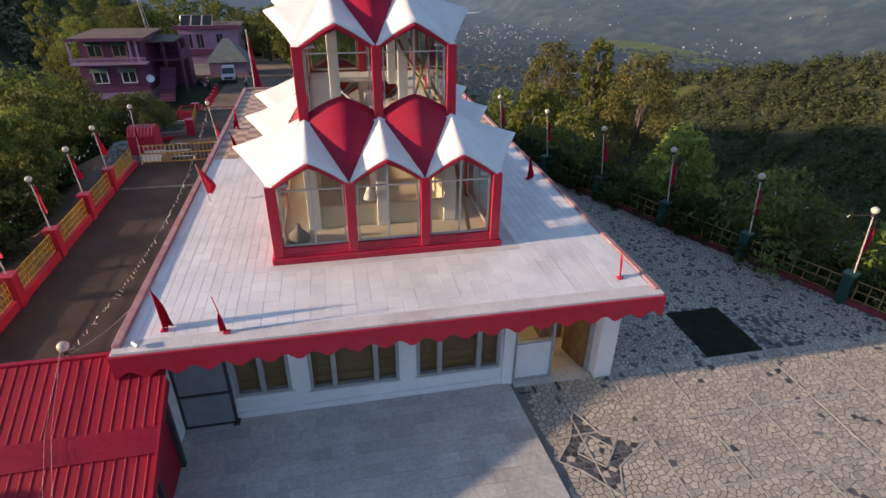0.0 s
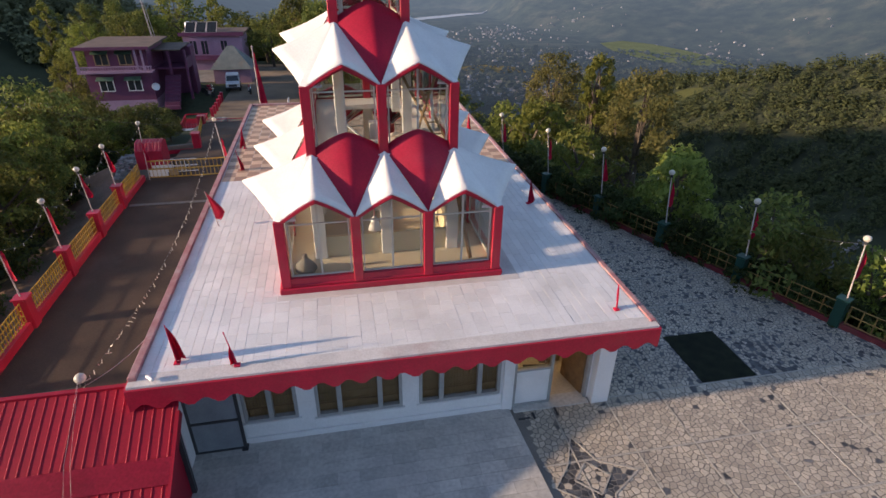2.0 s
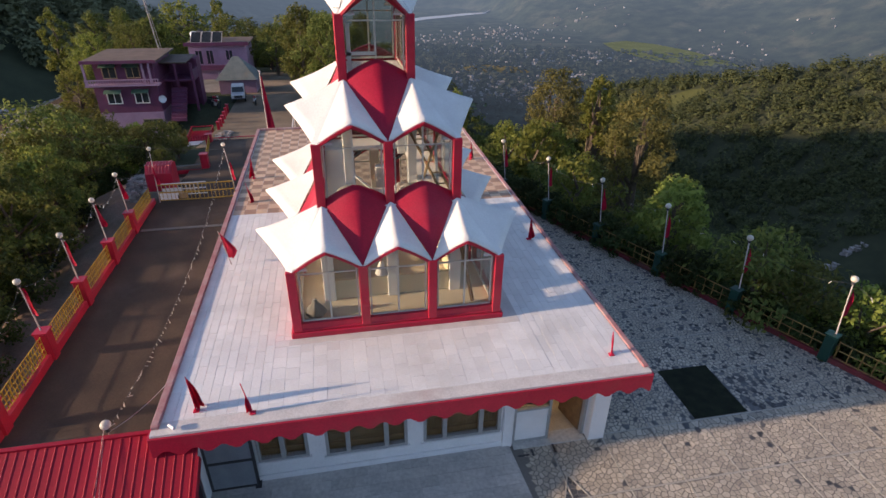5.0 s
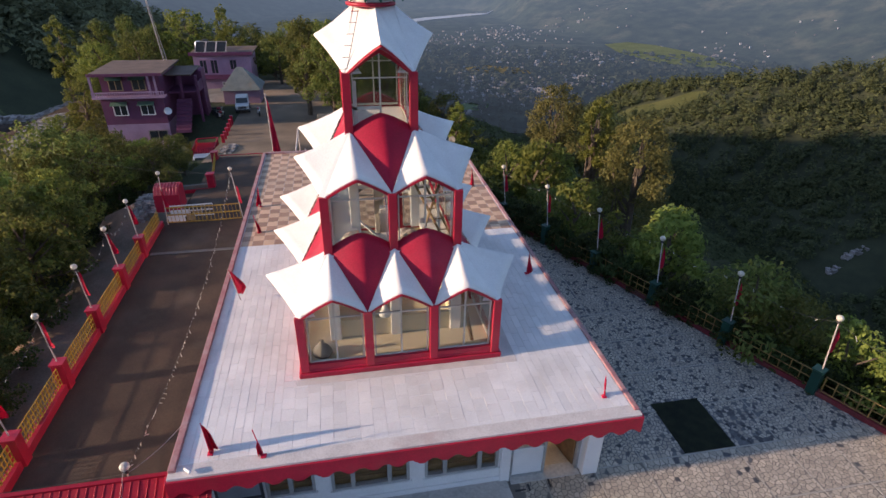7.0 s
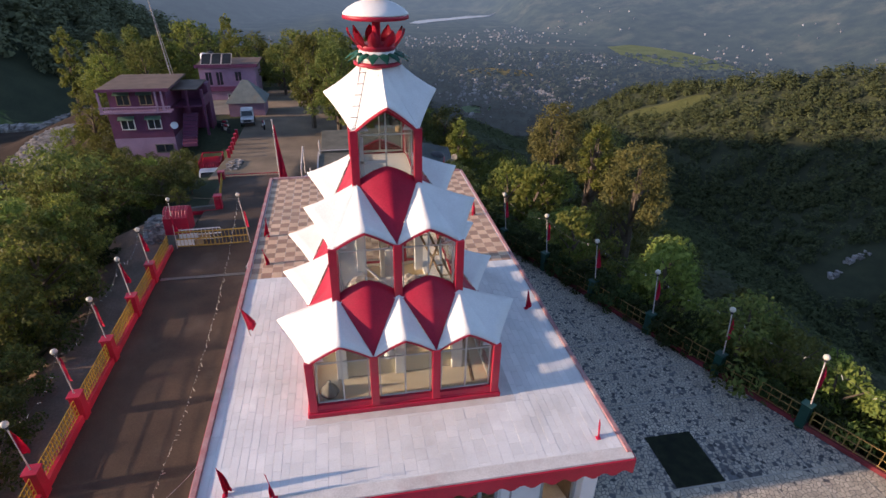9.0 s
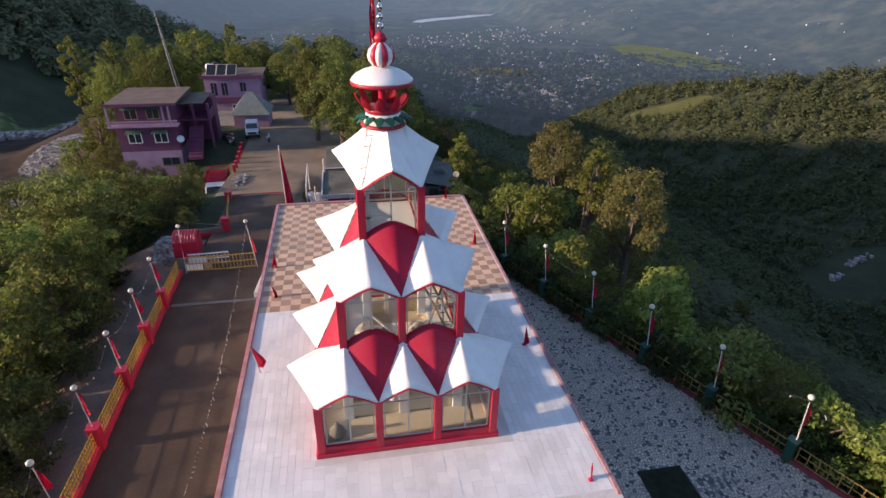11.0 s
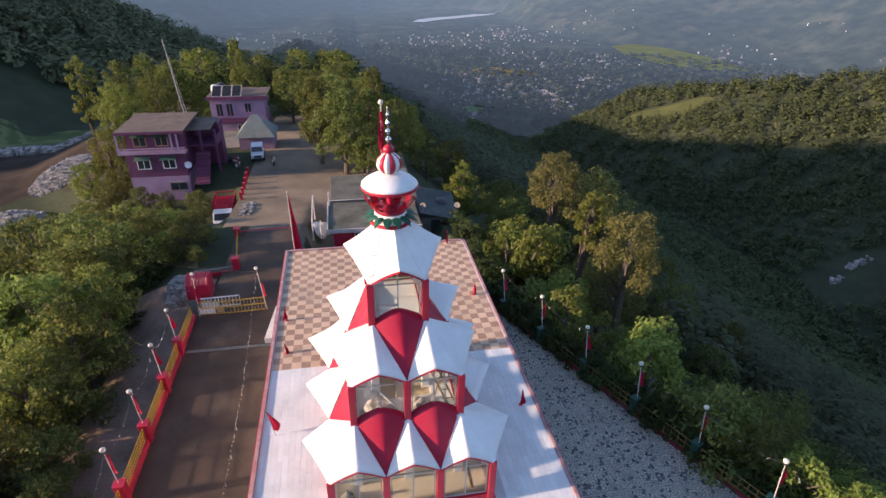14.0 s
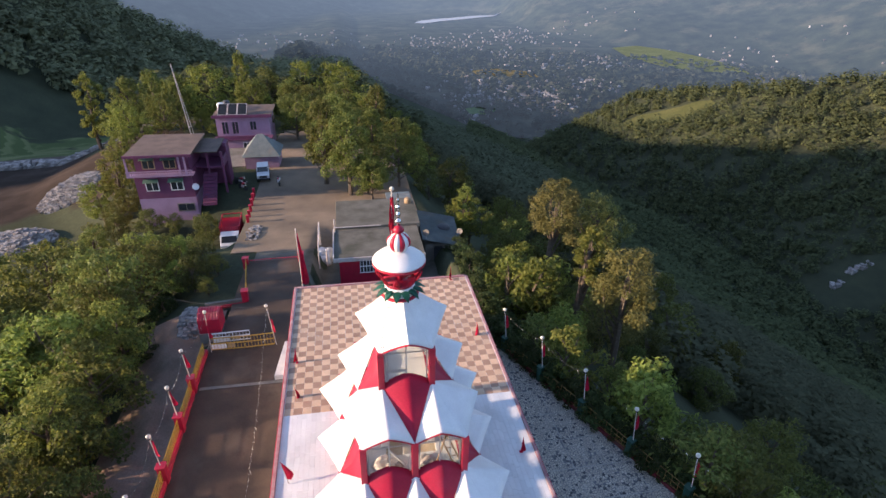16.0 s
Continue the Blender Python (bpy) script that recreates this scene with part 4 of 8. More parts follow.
for px in (X2A, C2, X2B):
    for py in (Y2, MY, Y2B):
        part("pillar", box(px - 0.15, py - 0.15, 3.10, px + 0.15, py + 0.15, 5.80, 0.01), M["wall"], tower, "white painted inner pillar")
for px in (C3 - BW / 2, C3 + BW / 2):
    for py in (Y3, 2 * MY - Y3):
        part("pillar", box(px - 0.12, py - 0.12, 5.75, px + 0.12, py + 0.12, 8.5, 0.01), M["wall"], tower, "white painted inner pillar")
bm = bmesh.new()
for a, b, c, d in ((X2A, Y2, X2B, Y2 + 0.9), (X2A, Y2B - 0.9, X2B, Y2B), (X2A, Y2 + 0.9, X2A + 0.8, Y2B - 0.9), (X2B - 0.8, Y2 + 0.9, X2B, Y2B - 0.9)):
    box(a, b, 5.70, c, d, 5.84, bm=bm)
part("ring_floor", bm, M["wall"], tower, "white floor slab of the second tier")
part("ring_floor", box(C3 - 0.80, Y3 + 0.05, 8.45, C3 + 0.80, 2 * MY - Y3 - 0.05, 8.56), M["wall"], tower, "white floor slab of the top tier")

# poles left leaning inside the glazing
t = thing("wooden_pole", "weathered wooden pole leaning inside the glazing", "pole", "inside poles", at=(7.3, 3.2, 3.16))
part("shaft", rod((7.35, 3.15, 3.16), (7.05, 3.45, 4.75), 0.055, 0.05), M["wood"], t)
t = thing("bamboo_ladder", "pale bamboo ladder leaning in the second tier", "ladder", at=(6.5, 4.6, 5.84))
for dx in (0.0, 0.26):
    part("rail", rod((6.70 + dx, 4.25, 5.84), (5.95 + dx, 5.1, 7.35), 0.035), M["palewood"], t)
for i in range(5):
    c = Vector((6.70, 4.25, 5.84)).lerp(Vector((5.95, 5.1, 7.35)), 0.15 + 0.17 * i)
    part("rung", rod(c, c + Vector((0.26, 0, 0)), 0.018), M["palewood"], t)
t = thing("bamboo_pole", "pale bamboo pole leaning in the second tier", "pole", "inside poles", at=(6.1, 4.3, 5.84))
part("shaft", rod((6.05, 4.2, 5.84), (6.75, 4.9, 7.4), 0.035), M["palewood"], t)
def cloth_heap(x, y, z, sx, sy, h, seed, label):
    bm = bmesh.new()
    bmesh.ops.create_icosphere(bm, subdivisions=3, radius=1.0)
    for w in bm.verts:
        c = w.co.copy()
        k = 1 + 0.30 * noise.noise(c * 1.7 + Vector((seed, 0, 0))) + 0.14 * noise.noise(c * 5 + Vector((0, seed, 0)))
        w.co = Vector((x + c.x * sx * k, y + c.y * sy * k, z + max(c.z, 0.0) * h * k))
    tagged(part("cloth_heap", bm, M["pole"]), label, "cloth", "cloth heaps")


cloth_heap(4.42, 4.50, 5.84, 0.50, 0.34, 0.24, 2, "crumpled pale grey sheeting heaped inside the glazing")
cloth_heap(5.75, 4.46, 5.84, 0.34, 0.28, 0.26, 5, "small heap of pale cloth inside the glazing")
for xa, za, xb, zb in ((6.62, 5.86, 6.60, 7.10), (5.05, 5.86, 4.50, 6.28)):
    t = thing("white_board", "narrow white board leaning inside the glazing", "board", "leaning boards", at=(xa, 4.4, 5.84))
    part("board", beam((xa, 4.40, za), (xb, 4.78, zb), 0.07, 0.03), M["wall"], t)
t = thing("cloth_bundle", "grey cloth bundle tied at the top", "bundle", at=(3.25, 3.2, 3.16))
part("bag", lathe([(0.0, 0), (0.19, 0.0), (0.23, 0.07), (0.20, 0.18), (0.13, 0.27), (0.08, 0.33), (0.05, 0.37), (0.055, 0.46), (0.0, 0.47)], (3.25, 3.3, 3.10), 20, squash=0.2, lobes=7), M["concrete"], t, "", True)
t = thing("bell_cone", "white and red cloth cone hanging inside", "cloth", at=(5.0, 3.4, 4.2))
part("cone", lathe([(0.0, 0), (0.17, 0.0), (0.06, 0.32), (0.0, 0.36)], (5.0, 3.7, 3.92), 12), M["wall"], t, "", True)
part("cord", rod((5.0, 3.7, 4.27), (5.0, 3.7, 5.35), 0.012), M["cloth"], t)

# crown: leaf ring, lotus, parasol, ribbed bulb, finial
AX, AY = 5.18, 6.67
part("ring", lathe([(0.60, 0), (0.64, 0.02), (0.64, 0.08), (0.58, 0.10)], (AX, AY, 11.46), 28), M["red"], tower, "red ring under the lotus", True)
part("drum", lathe([(0.56, 0), (0.54, 0.14), (0.48, 0.30)], (AX, AY, 11.535), 28), M["white"], tower, "white drum", True)


def leaf_blade(length, width, curl, tilt, ang, base_r, z, material, name, label, up=False):
    bm = bmesh.new()
    N = 6
    rows = []
    for i in range(N + 1):
        f = i / N
        w = width * math.sin(math.pi * min(1, 0.12 + 0.88 * f) ** (0.8)) * (1 if f < 1 else 0.02) * 0.5
        if up:
            r, h = base_r + curl * math.sin(f * 1.5) , length * f
        else:
            r, h = base_r + length * f, -tilt * f * f
        rows.append([(r - 0.025, -w, h + 0.012), (r + 0.02, 0, h - 0.01), (r - 0.025, w, h + 0.012)] if up else [(r, -w, h), (r, 0, h + 0.03), (r, w, h)])
    vs = [[bm.verts.new(c) for c in row] for row in rows]
    for a, b in zip(vs, vs[1:]):
        for k in range(2):
            bm.faces.new((a[k], a[k + 1], b[k + 1], b[k]))
    ret = bmesh.ops.solidify(bm, geom=bm.faces[:], thickness=0.025)
    bm.transform(Matrix.Translation((AX, AY, z)) @ Matrix.Rotation(ang, 4, "Z"))
    bmesh.ops.recalc_face_normals(bm, faces=bm.faces)
    part(name, bm, material, tower, label, True)


for i in range(14):
    leaf_blade(0.42, 0.27, 0, 0.20, 2 * math.pi * i / 14, 0.46, 11.777, M["leafpaint"], "crown_leaf", "painted green drooping leaf")
part("lotus_base", lathe([(0.30, 0), (0.46, 0.04), (0.52, 0.12), (0.53, 0.18)], (AX, AY, 11.796), 24), M["red"], tower, "red lotus bowl", True)
for i in range(9):
    leaf_blade(0.46, 0.34, 0.27, 0, 2 * math.pi * (i + 0.5) / 9, 0.49, 11.93, M["red"], "lotus_petal", "red lotus petal", up=True)
part("stem", lathe([(0.14, 0), (0.11, 0.1), (0.11, 0.72), (0.18, 0.80)], (AX, AY, 11.917), 16), M["red"], tower, "red stem", True)
part("parasol_rim", lathe([(0.0, 0), (0.80, 0), (0.86, 0.02), (0.86, 0.11), (0.83, 0.12)], (AX, AY, 12.6), 36), M["red"], tower, "red parasol rim", True)
part("parasol", lathe([(0.855, 0), (0.84, 0.04), (0.72, 0.15), (0.52, 0.26), (0.30, 0.33), (0.0, 0.36)], (AX, AY, 12.715), 36), M["white"], tower, "white domed parasol", True)
for i in range(12):
    bm = bmesh.new()
    a0, a1 = 2 * math.pi * i / 12, 2 * math.pi * (i + 1) / 12
    prof = [(0.10, 0.0), (0.24, 0.06), (0.33, 0.20), (0.35, 0.32), (0.31, 0.46), (0.20, 0.58), (0.10, 0.64)]
    rows = []
    for r, h in prof:
        rows.append([bm.verts.new((AX + r * (1 + 0.10 * math.sin(math.pi * k / 4)) * math.cos(a0 + (a1 - a0) * k / 4), AY + r * (1 + 0.10 * math.sin(math.pi * k / 4)) * math.sin(a0 + (a1 - a0) * k / 4), 13.05 + h)) for k in range(5)])
    for a, b in zip(rows, rows[1:]):
        for k in range(4):
            bm.faces.new((a[k], a[k + 1], b[k + 1], b[k]))
    bmesh.ops.recalc_face_normals(bm, faces=bm.faces)
    part("bulb_rib", bm, M["red"] if i % 2 else M["white"], tower, "red rib" if i % 2 else "white rib", True)
part("knob", lathe([(0.0, 0), (0.10, 0.01), (0.17, 0.08), (0.18, 0.14), (0.12, 0.23), (0.07, 0.27), (0.0, 0.28)], (AX, AY, 13.66), 20), M["red"], tower, "red knob", True)
prof = [(0.05, 0)]
for i, r in enumerate((0.10, 0.085, 0.075, 0.06)):
    z = 0.06 + i * 0.23
    prof += [(0.03, z), (r * 0.8, z + 0.04), (r, z + 0.09), (r * 0.8, z + 0.14), (0.03, z + 0.18)]
prof += [(0.03, 1.0), (0.0, 1.12)]
part("finial", lathe(prof, (AX, AY, 13.92), 14), M["metal"], tower, "stacked polished metal finial", True)
part("staff", rod((AX - 0.22, AY + 0.05, 12.82), (AX - 0.17, AY + 0.05, 15.1), 0.022), M["pole"], tower)
bm = bmesh.new()
bmesh.ops.create_uvsphere(bm, u_segments=14, v_segments=10, radius=0.075, matrix=Matrix.Translation((AX - 0.17, AY + 0.05, 15.13)))
part("lamp", bm, M["globe"], tower, "small white lamp on the staff", True)
# flag cloth rolled along the staff
bm = bmesh.new()
rows = []
for i in range(13):
    z = 13.27 + i * 0.135
    w = 0.035 + 0.045 * math.sin(i / 12 * 3.0) + 0.008 * math.sin(i * 1.7)
    rows.append([bm.verts.new((AX - 0.205 + 0.05 * (z - 13.27) / 2 + x, AY + 0.05 - 0.03 + 0.05 * math.sin(x * 40 + i), z)) for x in (-w * 1.2, -w * 0.4, w * 0.3, w * 0.8)])
for a, b in zip(rows, rows[1:]):
    for k in range(3):
        bm.faces.new((a[k], a[k + 1], b[k + 1], b[k]))
bmesh.ops.solidify(bm, geom=bm.faces[:], thickness=0.02)
part("flag", bm, M["cloth"], tower, "red cloth wound round the staff", True)
# rungs on the top roof
for i in range(6):
    p = Vector((4.36, 4.98, 10.16)).lerp(Vector((4.74, 5.98, 11.33)), i / 5) + Vector((0, -0.03, 0.05))
    part("rung", beam(p - Vector((0.09, 0, 0.0)), p + Vector((0.09, 0.03, 0.0)), 0.013), M["dark"], tower, "small iron climbing rung")
part("rung_rail", beam((4.44, 4.98, 10.22), (4.82, 5.98, 11.40), 0.012), M["dark"], tower, "thin iron rail beside the rungs")

# ---- roof tiles ----
def tile_mesh(name, w, d, h, material):
    bm = box(-w / 2, -d / 2, 0, w / 2, d / 2, h, 0.004)
    me = bpy.data.meshes.new(name)
    bm.to_mesh(me); bm.free()
    me.materials.append(material)
    return me


def lay_tiles(x0, y0, x1, y1, step, top, thick, kinds, near, parent, skip=None, jitter=0.004, long=None, limit=300):
    """Tiles with open joints, in running bond when long is given; those that near() picks are parts, the rest are joined by colour."""
    rng = random.Random(7)
    nx, ny = round((x1 - x0) / step), round((y1 - y0) / (long or step))
    sx, sy = (x1 - x0) / nx, (y1 - y0) / ny
    meshes = [tile_mesh("tile", sx - 0.006, sy - 0.006, thick, a) for a, b in kinds]
    rest = [([], []) for _ in kinds]
    count = 0
    shift = [rng.uniform(0.1, 0.9) if long else 0 for _ in range(nx)]
    for j in range(-1 if long else 0, ny):
        for i in range(nx):
            cx, cy, dy = x0 + (i + 0.5) * sx, y0 + (j + 0.5 + shift[i]) * sy, sy
            if long and (j == -1 or j == ny - 1):
                # cut pieces close both ends of a course
                lo, hi = max(y0, cy - sy / 2), min(y1, cy + sy / 2)
                cy, dy = (lo + hi) / 2, hi - lo
            if skip and skip(cx, cy):
                continue
            k = (i + j) % len(kinds)
            z = top - thick + rng.uniform(-jitter, jitter) * 0.6
            if dy == sy and near(cx, cy) and count < limit:
                count += 1
                ob = new("tile", meshes[k])
                ob.parent = parent
                ob.location = (cx, cy, z)
                ob.rotation_euler = (rng.uniform(-1, 1) * jitter, rng.uniform(-1, 1) * jitter, rng.uniform(-1, 1) * jitter)
            else:
                vs, fs = rest[k]
                b = len(vs)
                w, d = sx / 2 - 0.003, dy / 2 - 0.003
                for zz, q in ((z, 0), (z + thick, 0.003)):
                    vs += [(cx - w + q, cy - d + q, zz), (cx + w - q, cy - d + q, zz), (cx + w - q, cy + d - q, zz), (cx - w + q, cy + d - q, zz)]
                fs += [(b + 4, b + 5, b + 6, b + 7), (b, b + 1, b + 5, b + 4), (b + 1, b + 2, b + 6, b + 5), (b + 2, b + 3, b + 7, b + 6), (b + 3, b, b + 4, b + 7)]
    for (vs, fs), (a, b) in zip(rest, kinds):
        if vs:
            o = raw("tiles", vs, fs, b, parent)
            o["kind"] = "stuff"


on_tower = lambda x, y: 2.9 < x < 7.8 and 2.9 < y < 10.2
lay_tiles(2.25, 0.35, 8.45, 2.64, 0.310, RZ + 0.012, 0.024, [(M["tile"], M["tiles"])], lambda x, y: True, hall, None, long=0.41, limit=120)
for xa, xb, ya, cap in ((0.16, 2.25, 0.35, 160), (8.45, 10.74, 0.35, 20), (2.25, 8.45, 2.64, 0)):
    lay_tiles(xa, ya, xb, 10.35, 0.205, RZ + 0.012, 0.024, [(M["tile"], M["tiles"])], lambda x, y: x < 1.6 or y < 3, hall, on_tower, long=0.62, limit=cap)
lay_tiles(0.18, 10.37, 10.72, 20.93, 0.405, RZ + 0.012, 0.024, [(M["checkA"], M["checkAs"]), (M["checkB"], M["checkBs"])], lambda x, y: y < 15.2, hall)

# ---- crazy paving ----
def clip(poly, px, py, nx, ny):
    """Keeps the part of a polygon behind the line through (px, py) with the normal (nx, ny)."""
    out = []
    for k in range(len(poly)):
        a, b = poly[k], poly[(k + 1) % len(poly)]
        da, db = (a[0] - px) * nx + (a[1] - py) * ny, (b[0] - px) * nx + (b[1] - py) * ny
        if da <= 0:
            out.append(a)
        if da * db < 0:
            f = da / (da - db)
            out.append((a[0] + (b[0] - a[0]) * f, a[1] + (b[1] - a[1]) * f))
    return out


GX = [8.96 + 1.48 * i for i in range(-1, 12)]
GY = [-6.17 + 1.75 * i for i in range(0, 17)]


STAR = [(9.08, -0.22), (9.40, -0.98), (10.22, -1.37), (9.42, -1.86), (9.15, -2.52), (8.62, -1.82), (8.22, -1.50), (8.70, -0.98)]
HEART = [(9.12, -0.96), (9.52, -1.40), (9.13, -1.82), (8.70, -1.39)]


def inside(x, y, ring):
    hit = False
    for (ax, ay), (bx, by) in zip(ring, ring[1:] + ring[:1]):
        if (ay > y) != (by > y) and x < ax + (bx - ax) * (y - ay) / (by - ay):
            hit = not hit
    return hit


def crazy_paving(x0, y0, x1, y1, step, gap):
    rng = random.Random(11)
    nx, ny = int((x1 - x0) / step), int((y1 - y0) / step)
    seed = [[(x0 + (i + 0.5 + rng.uniform(-0.46, 0.46)) * step, y0 + (j + 0.5 + rng.uniform(-0.46, 0.46)) * step) for i in range(nx)] for j in range(ny)]
    pale, dark, singles = ([], []), ([], []), []
    for j in range(ny):
        for i in range(nx):
            cx, cy = seed[j][i]
            if cx > fence_x(cy) - 0.14 or (cx < 10.55 and cy > 0.92) or (13.28 < cx < 14.97 and 0.85 < cy < 2.88):
                continue
            if cx < 8.20:
                continue
            in_star = inside(cx, cy, STAR) and not inside(cx, cy, HEART)
            poly = [(cx - step, cy - step), (cx + step, cy - step), (cx + step, cy + step), (cx - step, cy + step)]
            for dj in (-2, -1, 0, 1, 2):
                for di in (-2, -1, 0, 1, 2):
                    a, b = i + di, j + dj
                    if (di or dj) and 0 <= a < nx and 0 <= b < ny:
                        ox, oy = seed[b][a]
                        vx, vy = ox - cx, oy - cy
                        L = math.hypot(vx, vy)
                        vx, vy = vx / L, vy / L
                        poly = clip(poly, cx + vx * (L / 2 - gap), cy + vy * (L / 2 - gap), vx, vy)
                        if len(poly) < 3:
                            break
                if len(poly) < 3:
                    break
            # keep clear of the divider strips
            for g in GX:
                if abs(g - cx) < step * 1.2:
                    s = 1 if g > cx else -1
                    poly = clip(poly, g - s * 0.024, 0, s, 0) if len(poly) > 2 else poly
            for g in GY:
                if abs(g - cy) < step * 1.2:
                    s = 1 if g > cy else -1
                    poly = clip(poly, 0, g - s * 0.030, 0, s) if len(poly) > 2 else poly
            if len(poly) < 3:
                continue
            d = rng.random()
            patch = noise.noise((cx * 0.55, cy * 0.55, 9)) + 0.35 * noise.noise((cx * 2.1, cy * 2.1, 4))
            chance = (0.025 if cy < 0.8 else 0.11) + (0.14 if patch > 0.34 and cx > 11 and cy > 0.8 else 0) + (0.35 if 15.1 < cx < 16.5 and 0.9 < cy < 2.7 else 0) + (0.85 if in_star else 0)
            z = 0.004 + rng.uniform(0, 0.003)
            if cy < 0.5 and cx < 12.2 and cy > -3.2 and d > chance and len(singles) < 300:
                singles.append((poly, z))
                continue
            vs, fs = dark if d < chance else pale
            n, b = len(poly), len(vs)
            mx, my = sum(q[0] for q in poly) / n, sum(q[1] for q in poly) / n
            vs += [(x, y, -0.01) for x, y in poly] + [(mx + (x - mx) * 0.985, my + (y - my) * 0.985, z) for x, y in poly]
            fs.append(tuple(range(b + n, b + 2 * n)))
            fs += [(b + k, b + (k + 1) % n, b + n + (k + 1) % n, b + n + k) for k in range(n)]
    o = raw("stones", *pale, M["stones"], pavement, "pale irregular paving stones"); o["kind"] = "stuff"
    o = raw("dark_stones", *dark, M["darkstones"], pavement, "dark irregular paving stones"); o["kind"] = "stuff"
    for poly, z in singles:
        n = len(poly)
        mx, my = sum(q[0] for q in poly) / n, sum(q[1] for q in poly) / n
        vs = [(x, y, -0.01) for x, y in poly] + [(mx + (x - mx) * 0.985, my + (y - my) * 0.985, z) for x, y in poly]
        raw("stone", vs, [tuple(range(n, 2 * n))] + [(k, (k + 1) % n, n + (k + 1) % n, n + k) for k in range(n)], M["stone"], pavement)


crazy_paving(8.0, -5.5, 22.6, 0.86, 0.142, 0.012)
part("bed", slab([(10.46, 0.90), (fence_x(0.90) - 0.12, 0.90), (fence_x(2.47) - 0.12, 2.47), (11.2, 19.2), (10.46, 19.2)], -0.02, 0.0015), M["darkmortar"], pavement, "dark mortar bed")
crazy_paving(10.5, 0.88, 19.6, 19.4, 0.122, 0.0125)
for g in GX:
    ya, yb = -5.5, min(19.3, interp(g, [(11.3, 19.3), (18.97, 2.47), (24.2, -9.3)]))
    if g < 10.6:
        yb = 0.9
    if yb > ya:
        segs = [(ya, yb)] if not 13.28 < g < 14.97 else [(ya, 0.85), (2.88, yb)]
        for p, q in segs:
            part("divider", box(g - 0.016, p, -0.01, g + 0.016, q, 0.010, 0.003), M["strip"], pavement, "pale divider strip")
for g in GY:
    if g > -5.6 and g < 18.6:
        xa, xb = (10.5 if g > 0.9 else 8.15), fence_x(g) - 0.15
        part("divider", box(xa, g - 0.022, -0.01, xb, g + 0.022, 0.009, 0.003), M["strip"], pavement, "pale divider strip")
# four-pointed star inlay by the steps, with a square at its heart
bm = bmesh.new()
for k in range(8):
    beam((*STAR[k], 0.010), (*STAR[(k + 1) % 8], 0.010), 0.036, 0.012, bm=bm)
for k in range(4):
    beam((*HEART[k], 0.010), (*HEART[(k + 1) % 4], 0.010), 0.036, 0.012, bm=bm)
part("star_inlay", bm, M["strip"], pavement, "pale star-shaped inlay strips")
mat = tagged(part("floor_mat", box(13.31, 0.88, -0.005, 14.94, 2.86, 0.022, 0.006), M["pool"]), "dark green worn mat lying on the paving", "mat")

# marble forecourt of the windows
patio = tagged(part("patio", slab([(-3.0, -8.0), (8.46, -8.0), (7.90, 0.92), (-3.0, 0.92)], -0.02, 0.045), M["marble"]), "grey bed of the marble patio", "patio", kind="structure")
rng = random.Random(5)
slabs = [bpy.data.meshes.new("slab") for _ in range(2)]
for me, w in zip(slabs, (0.60, 0.46)):
    bm = box(-w / 2 + 0.002, -0.149, 0, w / 2 - 0.002, 0.149, 0.03, 0.002)
    bm.to_mesh(me); bm.free(); me.materials.append(M["marble"])
for j in range(16):
    y = 0.765 - j * 0.302
    x = -0.6 + rng.uniform(0, 0.5)
    while x < 8.4:
        k = rng.random() < 0.35
        w = 0.46 if k else 0.60
        end = 7.90 + (0.92 - y) * 0.0625
        if x + w > end - 0.06:
            # the last slab of a row is cut along the edge
            if end - x > 0.1:
                part("slab", slab([(x + 0.003, y - 0.149), (end + 0.008, y - 0.149), (end - 0.011, y + 0.149), (x + 0.003, y + 0.149)], 0.03, 0.056), M["marble"], patio)
            break
        ob = new("slab", slabs[1 if k else 0])
        ob.parent = patio
        ob.location = (x + w / 2, y, 0.026 + rng.uniform(-0.0015, 0.0015))
        x += w

# ---- fences, pillars, lamps and flags ----
def flag_mesh(h, w, seed, fold=0.5):
    """A pennant that hangs in folds from its pole."""
    rng = random.Random(seed)
    bm = bmesh.new()
    rows = []
    ph = rng.uniform(0, 6)
    N = 8
    for i in range(N + 1):
        f = i / N
        z = h * (1 - f)
        ww = w * (0.12 + 0.95 * f) * (1.0 if f < 0.9 else 0.7)
        rows.append([bm.verts.new((ww * k / 3 * (1 - 0.25 * fold), 0.05 * math.sin(k * 1.9 + i * 0.7 + ph) * (k / 3) * 2 * fold, z - 0.22 * ww * k / 3)) for k in range(4)])
    for a, b in zip(rows, rows[1:]):
        for k in range(3):
            bm.faces.new((a[k], a[k + 1], b[k + 1], b[k]))
    bmesh.ops.solidify(bm, geom=bm.faces[:], thickness=0.012)
    return bm


